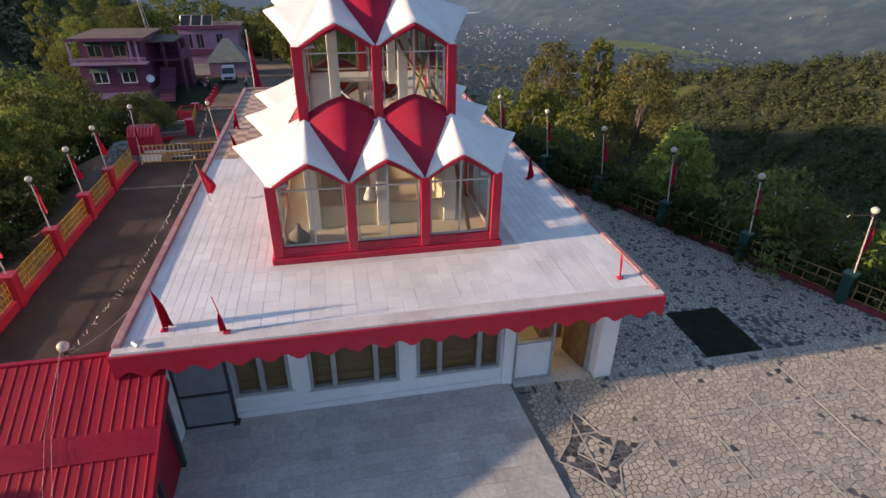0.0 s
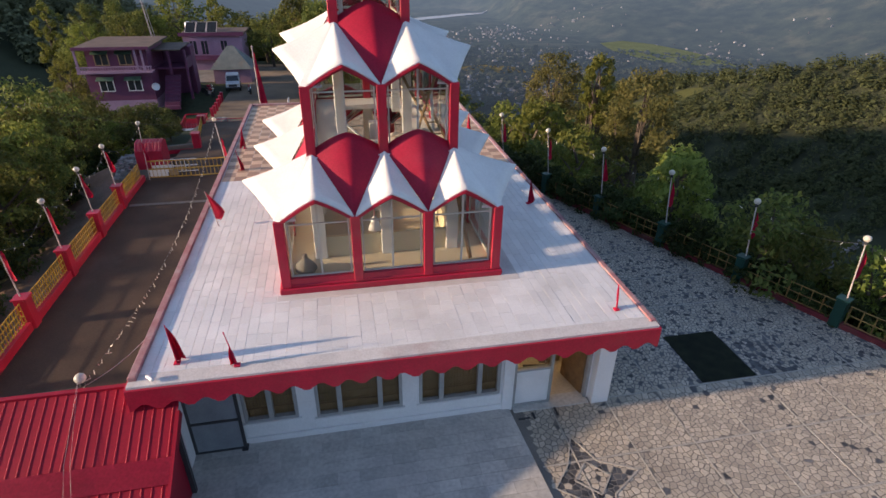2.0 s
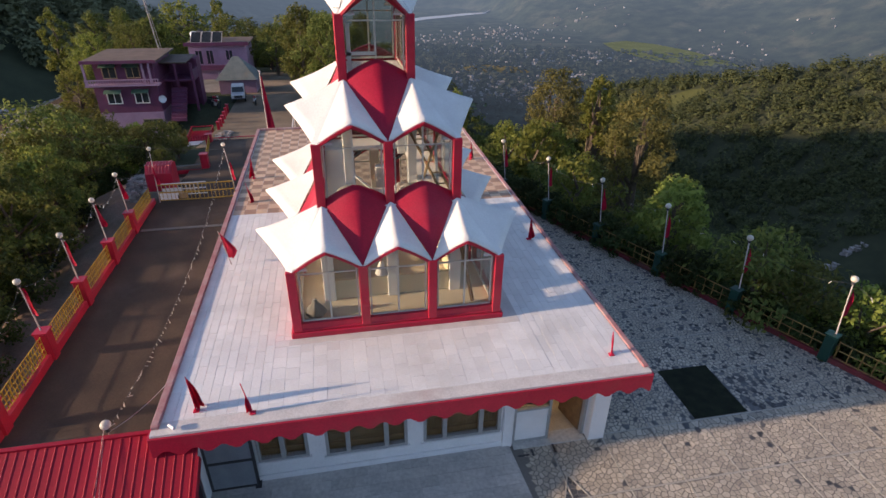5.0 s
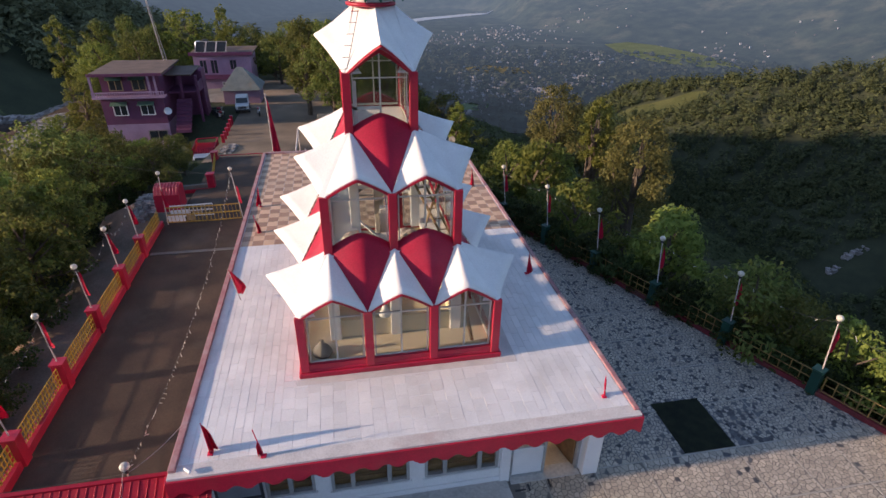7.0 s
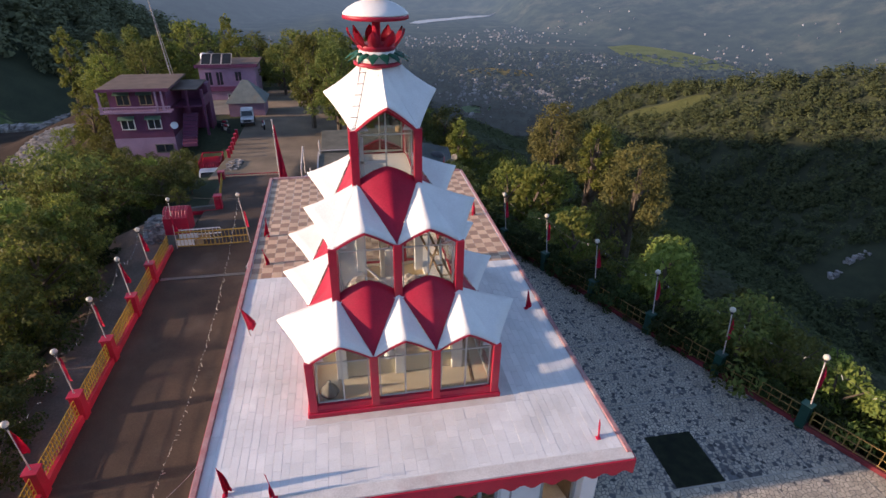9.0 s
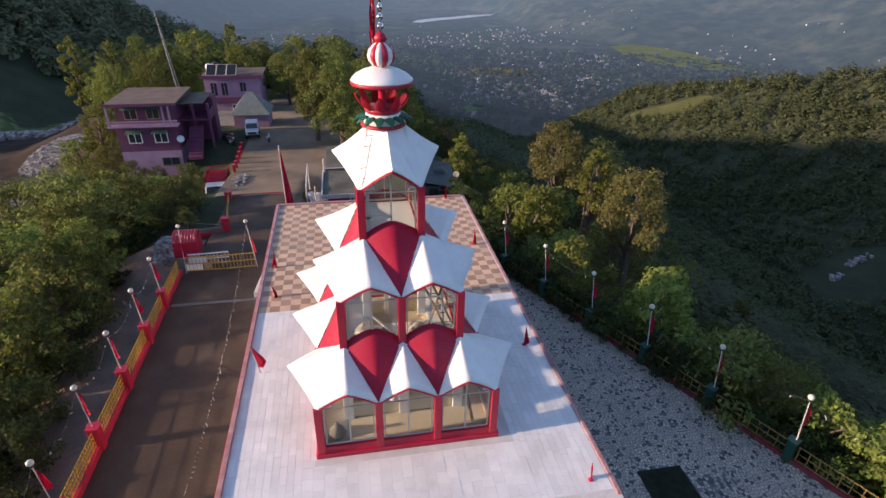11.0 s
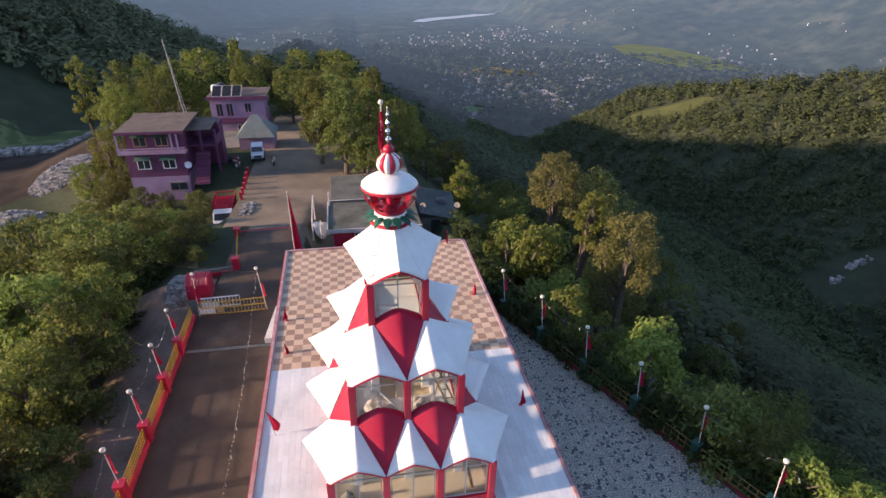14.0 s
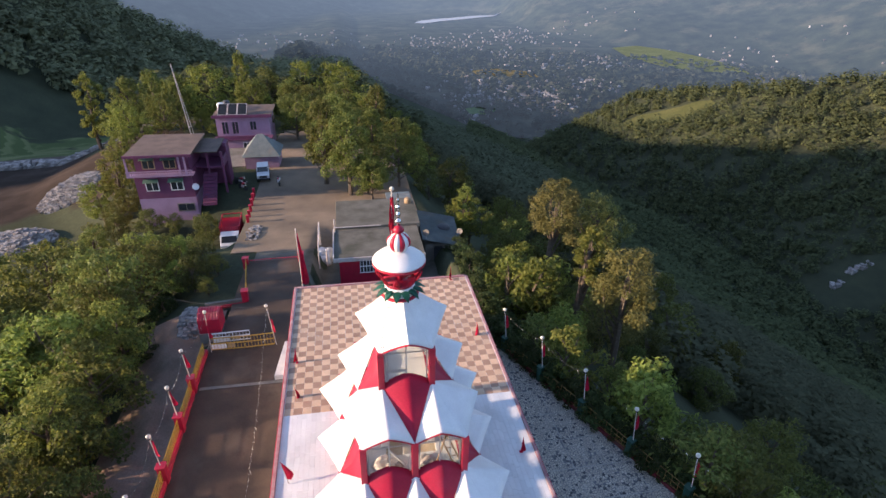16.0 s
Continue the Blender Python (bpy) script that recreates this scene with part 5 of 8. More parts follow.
def lamp_post(base, top, flag=True, seed=0, group="", spread=0.22, globe=0.108):
    t = thing("lamp_post", "pale lamp post with a white globe" + (" and a red flag" if flag else ""), "lamp", group, at=base)
    b, e = Vector(base), Vector(top)
    part("pole", rod(b, e, 0.023, 0.018, 8), M["pole"], t)
    d = (e - b).normalized()
    part("collar", rod(e - d * 0.06, e + d * 0.03, 0.055, 0.045, 10), M["dark"], t)
    bm = bmesh.new()
    bmesh.ops.create_uvsphere(bm, u_segments=18, v_segments=12, radius=globe, matrix=Matrix.Translation(e + d * (globe + 0.01)) @ Matrix.Diagonal((1, 1, 0.92, 1)))
    part("globe", bm, M["globe"], t, "white plastic globe", True)
    if flag:
        rng = random.Random(seed)
        fm = flag_mesh(0.95, spread * 1.25, seed)
        L = (e - b).length
        fm.transform(Matrix.Translation(b + d * (L * 0.36)) @ Matrix.Rotation(rng.uniform(-0.6, 0.6), 4, "Z"))
        part("flag", fm, M["cloth"], t, "faded red cloth flag", True)
    return t


def pillar(x, y, z0, z1, s, material, label, turn=0.0, group=""):
    t = thing("fence_pillar", label, "pillar", group, at=(x, y, z0))
    bm = box(-s / 2, -s / 2, 0, s / 2, s / 2, z1 - z0 - 0.07, 0.012)
    bm.transform(Matrix.Translation((x, y, z0)) @ Matrix.Rotation(turn, 4, "Z"))
    part("shaft", bm, material, t)
    bm = box(-s / 2 - 0.035, -s / 2 - 0.035, 0, s / 2 + 0.035, s / 2 + 0.035, 0.07, 0.012)
    bm.transform(Matrix.Translation((x, y, z1 - 0.07)) @ Matrix.Rotation(turn, 4, "Z"))
    part("cap", bm, material, t)
    return t


def fence_panel(a, b, z0, z1, upright, label, material, group, gap_x=0.20, rows=4, diagonals=False):
    a, b = Vector((*a, 0)), Vector((*b, 0))
    L = (b - a).length
    d = (b - a).normalized()
    t = thing("fence_panel", label, "fence", group, at=(a.x, a.y, z0))
    P = lambda u, z: a + d * u + Vector((0, 0, z))
    n = max(3, round(L / gap_x))
    for i in range(n + 1):
        w = 0.036 if i % 4 == 0 else 0.025
        part("bar", beam(P(L * i / n, z0), P(L * i / n, z1), w, w), material, t)
    for k in range(rows):
        z = z0 + 0.05 + (z1 - z0 - 0.07) * k / (rows - 1)
        part("rail", beam(P(0, z), P(L, z), 0.026, 0.026), material, t)
    return t


# alley side: red pillars, yellow grille panels on a red kerb
AXL = -5.45
LY = [-1.95, 1.05, 4.10, 7.25, 10.32, 13.38, 16.20]
for i, y in enumerate(LY):
    pillar(AXL, y, -0.32, 0.78, 0.36, M["red"], "square red painted fence pillar beside the alley", group="red fence pillars")
    lamp_post((AXL - 0.02, y, 0.78), (AXL - 0.14, y + 0.06, 2.42), True, i, "alley lamp posts")
LY2 = LY + [19.55]
for y0, y1 in zip(LY2, LY2[1:]):
    part("kerb", box(AXL - 0.12, y0 + 0.21, -0.35, AXL + 0.12, y1 - 0.21 if y1 < 19 else y1, -0.02, 0.015), M["red"], tagged(thing("fence_kerb", "low red painted kerb under the yellow fence", "kerb", "alley kerbs", at=(AXL, y0, -0.35))))
    fence_panel((AXL, y0 + 0.23), (AXL, y1 - 0.23), -0.02, 0.66, None, "yellow painted metal grille fence panel", M["yellow"], "yellow fence panels", 0.155, 4)
lamp_post((-5.15, 19.6, -0.3), (-5.10, 19.75, 2.42), True, 17, "alley lamp posts")
lamp_post((-1.35, 19.75, -0.3), (-1.62, 19.9, 2.42), True, 18, "alley lamp posts")
lamp_post((-1.05, 0.78, 0.0), (-1.08, 0.74, 2.50), False, 19, "alley lamp posts")

# ravine side: green pillars on a red kerb, thin yellow panels
RP = []
for k in range(-3, 6):
    RP.append((18.97 - 1.30 * k, 2.47 + 2.86 * k))
turn = math.atan2(2.86, -1.30)
for k, (x, y) in enumerate(RP):
    pillar(x - 0.06, y + 0.02, -0.02, 1.0, 0.30, M["green"], "square green painted fence pillar above the ravine", turn, "green fence pillars")
    lamp_post((x, y, 0.98), (x - 0.22, y - 0.02, 2.93), True, 30 + k, "ravine lamp posts")
for (xa, ya), (xb, yb) in zip(RP, RP[1:]):
    u = Vector((xb - xa, yb - ya, 0)).normalized()
    part("kerb", beam((xa, ya, 0.06), (xb, yb, 0.06), 0.22, 0.20), M["kerbred"], tagged(thing("fence_kerb", "low red painted kerb along the ravine fence", "kerb", "ravine kerbs", at=(xa, ya, 0))))
    fence_panel((xa + u.x * 0.2, ya + u.y * 0.2), (xb - u.x * 0.2, yb - u.y * 0.2), 0.14, 0.80, None, "thin brownish yellow metal fence panel", M["weathered"], "ravine fence panels", 0.36, 3)


def roof_flag(x, y, h, lean, seed, w=0.17, top=0.06):
    t = thing("roof_flag", "small red pennant on a short stick on the roof", "flag", "roof flags", at=(x, y, RZ + 0.012))
    a = Vector((x, y, RZ + 0.012))
    b = a + Vector((lean[0], lean[1], h * 1.1))
    part("stick", rod(a, b, 0.014, 0.010, 6), M["cloth"], t)
    rng = random.Random(seed)
    turn = rng.uniform(-0.5, 0.9) + (math.pi if seed % 3 == 1 else 0)
    u, v = Vector((math.cos(turn), math.sin(turn), 0)), Vector((-math.sin(turn), math.cos(turn), 0))
    bm = bmesh.new()
    rows, K, N = [], 6, 8
    drop = [rng.uniform(0, 0.16) for _ in range(K)]
    for i in range(N + 1):
        f = i / N
        c = b.lerp(a, top + f * (0.88 - top))
        ww = w * (0.10 + 0.90 * f ** 0.85) * (1 + 0.12 * math.sin(5 * f + seed))
        rows.append([bm.verts.new(c + u * ww * (k / (K - 1) - 0.12) + v * (0.075 * f + 0.012) * (1 if k % 2 else -1) * (0.6 + 0.4 * math.sin(seed + 3 * f)) - Vector((0, 0, drop[k] * f))) for k in range(K)])
    for p, q in zip(rows, rows[1:]):
        for k in range(K - 1):
            bm.faces.new((p[k], p[k + 1], q[k + 1], q[k]))
    bmesh.ops.solidify(bm, geom=bm.faces[:], thickness=0.010)
    part("cloth", bm, M["cloth"], t, "red cloth hanging in folds")
    part("base", box(x - 0.06, y - 0.06, RZ + 0.012, x + 0.06, y + 0.06, RZ + 0.045, 0.008), M["cloth"], t)


for i, (x, y, h, lean) in enumerate([(0.80, 0.55, 0.82, (-0.06, 0.05)), (1.96, 0.28, 0.72, (-0.14, 0.05)), (10.22, 0.72, 0.62, (-0.05, 0.02)), (10.18, 6.80, 0.72, (0.05, 0.05)), (0.57, 13.98, 0.80, (-0.03, 0.05)), (0.74, 11.47, 0.70, (-0.12, 0.0)), (10.09, 14.88, 0.80, (0.02, 0.0)), (9.78, 20.7, 0.85, (-0.03, 0.05))]):
    roof_flag(x, y, h, lean, i, (0.27, 0.13, 0.16, 0.22, 0.20, 0.15, 0.20, 0.18)[i], (0.08, 0.45, 0.1, 0.08, 0.1, 0.3, 0.1, 0.1)[i])
t = thing("security_camera", "small white security camera on the roof corner", "camera", at=(0.42, 0.12, RZ))
part("bracket", rod((0.42, 0.14, RZ), (0.42, 0.14, RZ + 0.07), 0.016), M["wall"], t)
part("housing", rod((0.36, 0.17, RZ + 0.09), (0.48, 0.06, RZ + 0.075), 0.038, 0.038, 12), M["carwhite"], t, "white cylindrical housing")
# the slanting flag near the alley edge
t = thing("roof_flag", "red triangular pennant on a thin leaning stick", "flag", "roof flags", at=(0.66, 6.70, RZ + 0.012))
part("stick", rod((0.66, 6.70, RZ + 0.012), (0.40, 6.95, RZ + 1.05), 0.014, 0.012, 6), M["pole"], t)
bm = bmesh.new()
rows = []
for i in range(8):
    f = i / 7
    c = Vector((0.40, 6.95, RZ + 1.05)).lerp(Vector((0.66, 6.70, RZ + 0.012)), 0.02 + 0.74 * f)
    ww = 0.34 * min(f * 1.6, 1.0) * (1 if f < 0.75 else 1 - (f - 0.75) * 2.2)
    rows.append([bm.verts.new(c + Vector((ww * k / 3, -0.03 * k * f, -0.10 * ww * k / 3)) + Vector((0, 0.035 * math.sin(k * 2.1 + i * 0.5), 0))) for k in range(4)])
for p, q in zip(rows, rows[1:]):
    for k in range(3):
        bm.faces.new((p[k], p[k + 1], q[k + 1], q[k]))
bmesh.ops.solidify(bm, geom=bm.faces[:], thickness=0.010)
part("cloth", bm, M["cloth"], t, "red cloth pennant", True)

# ---- the red sheet-metal shed ----
shed = thing("tin_shed", "low shed with a ribbed red sheet-metal roof", "shed", at=(-2, -1, 0))
SX0, SX1 = -7.5, 0.82


def shed_z(y):
    return 2.29 + 0.48 * y


def ribbed(x0, x1, y0, z0, y1, z1, pitch=0.175):
    bm = bmesh.new()
    xs = []
    x = x0
    while x < x1:
        for dx, h in ((0, 0), (pitch - 0.040, 0), (pitch - 0.030, 0.011), (pitch - 0.014, 0.011), (pitch - 0.004, 0)):
            if x + dx <= x1:
                xs.append((x + dx, h))
        x += pitch
    xs.append((x1, 0))
    a = [bm.verts.new((x, y0, z0 + h)) for x, h in xs]
    b = [bm.verts.new((x, y1, z1 + h)) for x, h in xs]
    c = [bm.verts.new((x, y0, z0 + h - 0.012)) for x, h in xs]
    d = [bm.verts.new((x, y1, z1 + h - 0.012)) for x, h in xs]
    for i in range(len(xs) - 1):
        bm.faces.new((a[i], a[i + 1], b[i + 1], b[i]))
        bm.faces.new((d[i], d[i + 1], c[i + 1], c[i]))
        bm.faces.new((c[i], c[i + 1], a[i + 1], a[i]))
        bm.faces.new((b[i], b[i + 1], d[i + 1], d[i]))
    bm.faces.new((c[0], a[0], b[0], d[0]))
    bm.faces.new((a[-1], c[-1], d[-1], b[-1]))
    return bm


part("roof_sheet", ribbed(SX0, -0.12, -1.02, shed_z(-1.02) + 0.02, 0.44, shed_z(0.44) + 0.02), M["sheet"], shed, "ribbed red roof sheet")
part("roof_sheet", ribbed(-0.12, SX1, -1.02, shed_z(-1.02) + 0.02, 0.44, shed_z(0.44) + 0.02), M["sheet"], shed, "ribbed red roof sheet")
part("roof_sheet", ribbed(SX0, SX1, -3.0, shed_z(-3.0), -0.95, shed_z(-0.95)), M["sheet"], shed, "ribbed red roof sheet")
bm = bmesh.new()
q = [(-1.34, shed_z(-1.34) + 0.045), (-1.15, shed_z(-1.15) + 0.07), (-0.92, shed_z(-0.92) + 0.07)]
a = [bm.verts.new((SX0, y, z)) for y, z in q]
b = [bm.verts.new((SX1 + 0.03, y, z)) for y, z in q]
for i in range(2):
    bm.faces.new((a[i], a[i + 1], b[i + 1], b[i]))
bmesh.ops.solidify(bm, geom=bm.faces[:], thickness=0.012)
bmesh.ops.recalc_face_normals(bm, faces=bm.faces)
part("flashing", bm, M["flashing"], shed, "wide paler red flashing strip")
part("verge_board", beam((SX1 + 0.02, -3.0, shed_z(-3.0) - 0.04), (SX1 + 0.02, -0.10, shed_z(-0.10) - 0.04), 0.05, 0.20), M["sheet"], shed, "red edge flashing")
part("top_flashing", beam((SX0, 0.45, shed_z(0.45) + 0.03), (-0.14, 0.45, shed_z(0.45) + 0.03), 0.10, 0.05), M["sheet"], shed)
for x in (SX1 - 0.10, -2.6, -6.0):
    for y in (-0.2, -1.4, -2.9):
        part("post", box(x - 0.05, y - 0.05, 0.0, x + 0.05, y + 0.05, shed_z(y) - 0.04), M["dark"], shed)
# end and rear sheets added out of sight to keep low sun off the patio
end = slab([(-2.9, 0.0), (0.36, 0.0), (0.36, shed_z(0.36) - 0.01), (-2.9, shed_z(-2.9) - 0.01)], 0.0, 0.04)
end.transform(Matrix(((0, 0, 1, SX0 + 0.02), (1, 0, 0, 0), (0, 1, 0, 0), (0, 0, 0, 1))))
part("end_sheet", end, M["sheet"], shed, "added red end sheet that stops the low sun")
part("back_sheet", box(SX0 + 0.02, 0.36, 0.0, 0.40, 0.40, 2.40), M["sheet"], shed, "added red rear sheet that stops the low sun")
part("side_sheet", slab([(SX1 - 0.155, -1.75), (SX1 - 0.135, -1.75), (SX1 - 0.135, -0.25), (SX1 - 0.155, -0.25)], 0.805, 1.36), M["sheet"], shed, "red side sheet")
for i in range(6):
    y = -2.9 + 0.24 * i
    part("lattice_bar", beam((SX1 - 0.10, y, 0.05), (SX1 - 0.10, y + 0.2, shed_z(y) - 0.12), 0.03), M["yellow"], shed)
part("side_sheet", slab([(SX1 - 0.16, -2.9), (SX1 - 0.14, -2.9), (SX1 - 0.14, -0.25), (SX1 - 0.16, -0.25)], 0.05, 0.80), M["sheet"], shed, "red side sheet")

# ---- cables ----
def cable(name, pts, r, material, label, category, bulbs=0, sag=0.35, seed=0):
    t = thing(name, label, category, at=pts[0])
    cu = bmesh.new()
    rng = random.Random(seed)
    path = []
    for a, b in zip(pts, pts[1:]):
        a, b = Vector(a), Vector(b)
        for i in range(12):
            f = i / 12
            p = a.lerp(b, f)
            p.z -= sag * 4 * f * (1 - f)
            path.append(p)
    path.append(Vector(pts[-1]))
    part("wire", sweep(path, r * 0.6, cu), material, t)
    if bulbs:
        for i in range(bulbs):
            f = (i + 0.5) / bulbs * (len(path) - 1)
            k = int(f)
            p = path[k].lerp(path[k + 1], f - k)
            bm = bmesh.new()
            d = Vector((rng.uniform(-0.05, 0.05), rng.uniform(-0.12, 0.12), -rng.uniform(0.03, 0.10)))
            rod(p, p + d * 1.2, 0.007, 0.012, 5, bm=bm)
            part("bulb", bm, M["globe"], t, "tiny pale bulb")
    return t


tops_l = [(AXL - 0.14, y + 0.06, 2.38) for y in LY] + [(-5.10, 19.75, 2.38)]
cable("light_string", tops_l, 0.010, M["dark"], "sagging string of fairy lights between the lamp posts", "light string", 44, 0.5, 1)
cable("light_string", [(-1.08, 0.74, 2.46), (-1.62, 19.9, 2.38)], 0.010, M["dark"], "long sagging string of fairy lights over the alley", "light string", 84, 1.0, 2)
tops_r = [(x - 0.22, y - 0.02, 2.90) for x, y in RP]
cable("light_string", tops_r, 0.010, M["dark"], "thin string of fairy lights along the ravine fence", "light string", 24, 0.35, 3)
cable("cable", [(-1.08, 0.74, 2.40), (0.05, 1.6, 2.9)], 0.014, M["pole"], "pale cable from the lamp post to the roof", "cable", 0, 0.1)
cable("cable", [(-7.5, 0.6, 2.62), (-1.08, 0.74, 2.40)], 0.014, M["dark"], "dark cable over the shed roof", "cable", 0, 0.12)
cable("cable", [(-1.62, 19.9, 2.3), (-13.0, 24.0, 3.0)], 0.010, M["dark"], "thin overhead cable to the trees", "cable", 0, 0.5)

for k, (xb, zb) in enumerate(((-0.55, 0.95), (-0.35, 0.95))):
    cable("cable", [(-1.06, 0.70, 2.74), (-0.95 + 0.1 * k, -0.9, shed_z(-0.9) + 0.16), (xb, -2.95, zb + 0.05)], 0.004, M["pole"], "thin pale cable hanging over the shed roof", "cable", 0, 0.01)
# drain strip across the alley, and the pale side wall by the gate
part("drain", box(-5.2, 16.22, -0.302, -0.0, 16.44, -0.27, 0.01), M["concrete"], alley, "pale cement drain kerb")
tagged(part("side_ramp", slab([(-1.15, 16.5), (0.35, 16.5), (0.35, 19.6), (-0.80, 19.6)], -0.31, 0.0), M["cement"]), "pale cement step block beside the hall", "step")

# ---- beyond the hall: gates, booth, houses, vehicles ----
def gate_leaf(name, a, b, z0, z1, material, label, boards=True):
    t = thing(name, label, "gate", at=(*a, z0))
    A, B = Vector((*a, 0)), Vector((*b, 0))
    P = lambda f, z: A.lerp(B, f) + Vector((0, 0, z))
    for z in (z0, (z0 + z1) / 2, z1):
        part("rail", beam(P(0, z), P(1, z), 0.05, 0.05), material, t)
    n = max(4, round((B - A).length / 0.2))
    for i in range(n + 1):
        part("bar", beam(P(i / n, z0), P(i / n, z1), 0.022, 0.022), material, t)
    if boards:
        part("board", beam(P(0.02, z0 + 0.22), P(0.46, z0 + 0.22), 0.015, 0.38), M["wall"], t, "faded white sheet panel")
        part("board", beam(P(0.50, z0 + 0.22), P(0.72, z0 + 0.22), 0.015, 0.30), M["palewood"], t, "pale board")
    return t


gate_leaf("alley_gate", (-5.15, 19.7), (-3.2, 19.66), -0.22, 0.62, M["yellow"], "low yellow metal gate leaf with a pale board")
gate_leaf("alley_gate", (-3.15, 19.66), (-1.45, 19.75), -0.22, 0.62, M["yellow"], "low yellow metal gate leaf with a pale board", False)
gate_leaf("alley_gate", (-5.2, 20.5), (-3.0, 20.6), -0.30, 0.35, M["wall"], "white sheet gate leaf standing open", True)
for x, y, z0, z1 in ((-3.95, 25.4, -0.9, 0.35), (-4.65, 30.7, -1.6, 0.0), (-0.4, 30.6, -1.6, 0.2)):
    pillar(x, y, z0, z1, 0.42, M["red"], "square red painted gate pillar", group="gate pillars")
gate_leaf("road_gate", (-4.4, 30.8), (-2.4, 30.9), -1.25, -0.35, M["red"], "low red and yellow barred gate leaf", False)
gate_leaf("road_gate", (-2.4, 30.9), (-0.7, 30.9), -1.25, -0.35, M["red"], "low red and yellow barred gate leaf", False)
# tall flag pole behind the hall
t = thing("flag_pole", "tall pale pole with a long red pennant behind the hall", "flag pole", at=(0.15, 24.5, -0.55))
part("pole", rod((0.15, 24.5, -0.55), (0.10, 24.5, 5.20), 0.050, 0.032, 10), M["pole"], t)
part("knob", lathe([(0.0, 0), (0.05, 0.02), (0.06, 0.06), (0.03, 0.11), (0.0, 0.12)], (0.10, 24.5, 5.19), 10), M["pole"], t, "", True)
part("foot", box(-0.10, 24.25, -0.552, 0.40, 24.75, -0.35, 0.02), M["concrete"], t, "grey cement foot")
bm = bmesh.new()
rows = []
for i in range(15):
    f = i / 14
    z = 4.95 - 3.9 * f
    ww = (0.05 + 0.50 * f) * (1 if f < 0.9 else 1 - (f - 0.9) * 4)
    rows.append([bm.verts.new((0.14 + ww * k / 5, 24.47 + 0.07 * f * math.sin(k * 2.2 + i * 0.35), z - 0.35 * ww * k / 5)) for k in range(6)])
for p, q in zip(rows, rows[1:]):
    for k in range(5):
        bm.faces.new((p[k], p[k + 1], q[k + 1], q[k]))
bmesh.ops.solidify(bm, geom=bm.faces[:], thickness=0.012)
part("flag", bm, M["cloth"], t, "long red cloth pennant", True)
# low walls beside the ramp
for a, b, z, m, lab in (((-3.95, 25.5), (-4.6, 30.6), -0.75, "yellow", "low yellow rail along the ramp"), ((-3.95, 25.35), (-6.6, 25.0), -0.75, "concrete", "low weathered side wall of the ramp")):
    fence_panel(a, b, z, z + 0.75, None, lab, M[m], "ramp railings", 0.3, 3) if m == "yellow" else tagged(part("low_wall", beam((*a, z + 0.1), (*b, z + 0.1), 0.18, 0.7), M[m]), lab, "wall")
tagged(part("low_wall", beam((-3.9, 25.2, -0.65), (-6.5, 24.85, -0.65), 0.10, 0.22), M["red"]), "narrow red coping of the ramp wall", "wall")

# ribbed red box beside the alley gate
t = thing("red_box", "red ribbed metal cover beside the gate", "box", at=(-6.1, 22.6, -0.6))
bm = bmesh.new()
rows = []
for i in range(25):
    f = i / 24
    x = -6.35 + 1.35 * f
    h = 0.05 if i % 3 == 1 else 0.0
    rows.append([bm.verts.new((x, y, z + h)) for y, z in ((21.9, -0.6), (21.95, 0.40), (22.25, 0.78), (22.7, 0.85), (23.1, 0.70), (23.2, -0.6))])
for a, b in zip(rows, rows[1:]):
    for k in range(5):
        bm.faces.new((a[k], a[k + 1], b[k + 1], b[k]))
bm.faces.new(rows[0]); bm.faces.new(rows[-1][::-1])
bmesh.ops.recalc_face_normals(bm, faces=bm.faces)
part("cover", bm, M["red"], t)
part("plinth", box(-6.4, 21.85, -1.4, -4.95, 23.25, -0.58, 0.02), M["concrete"], t)

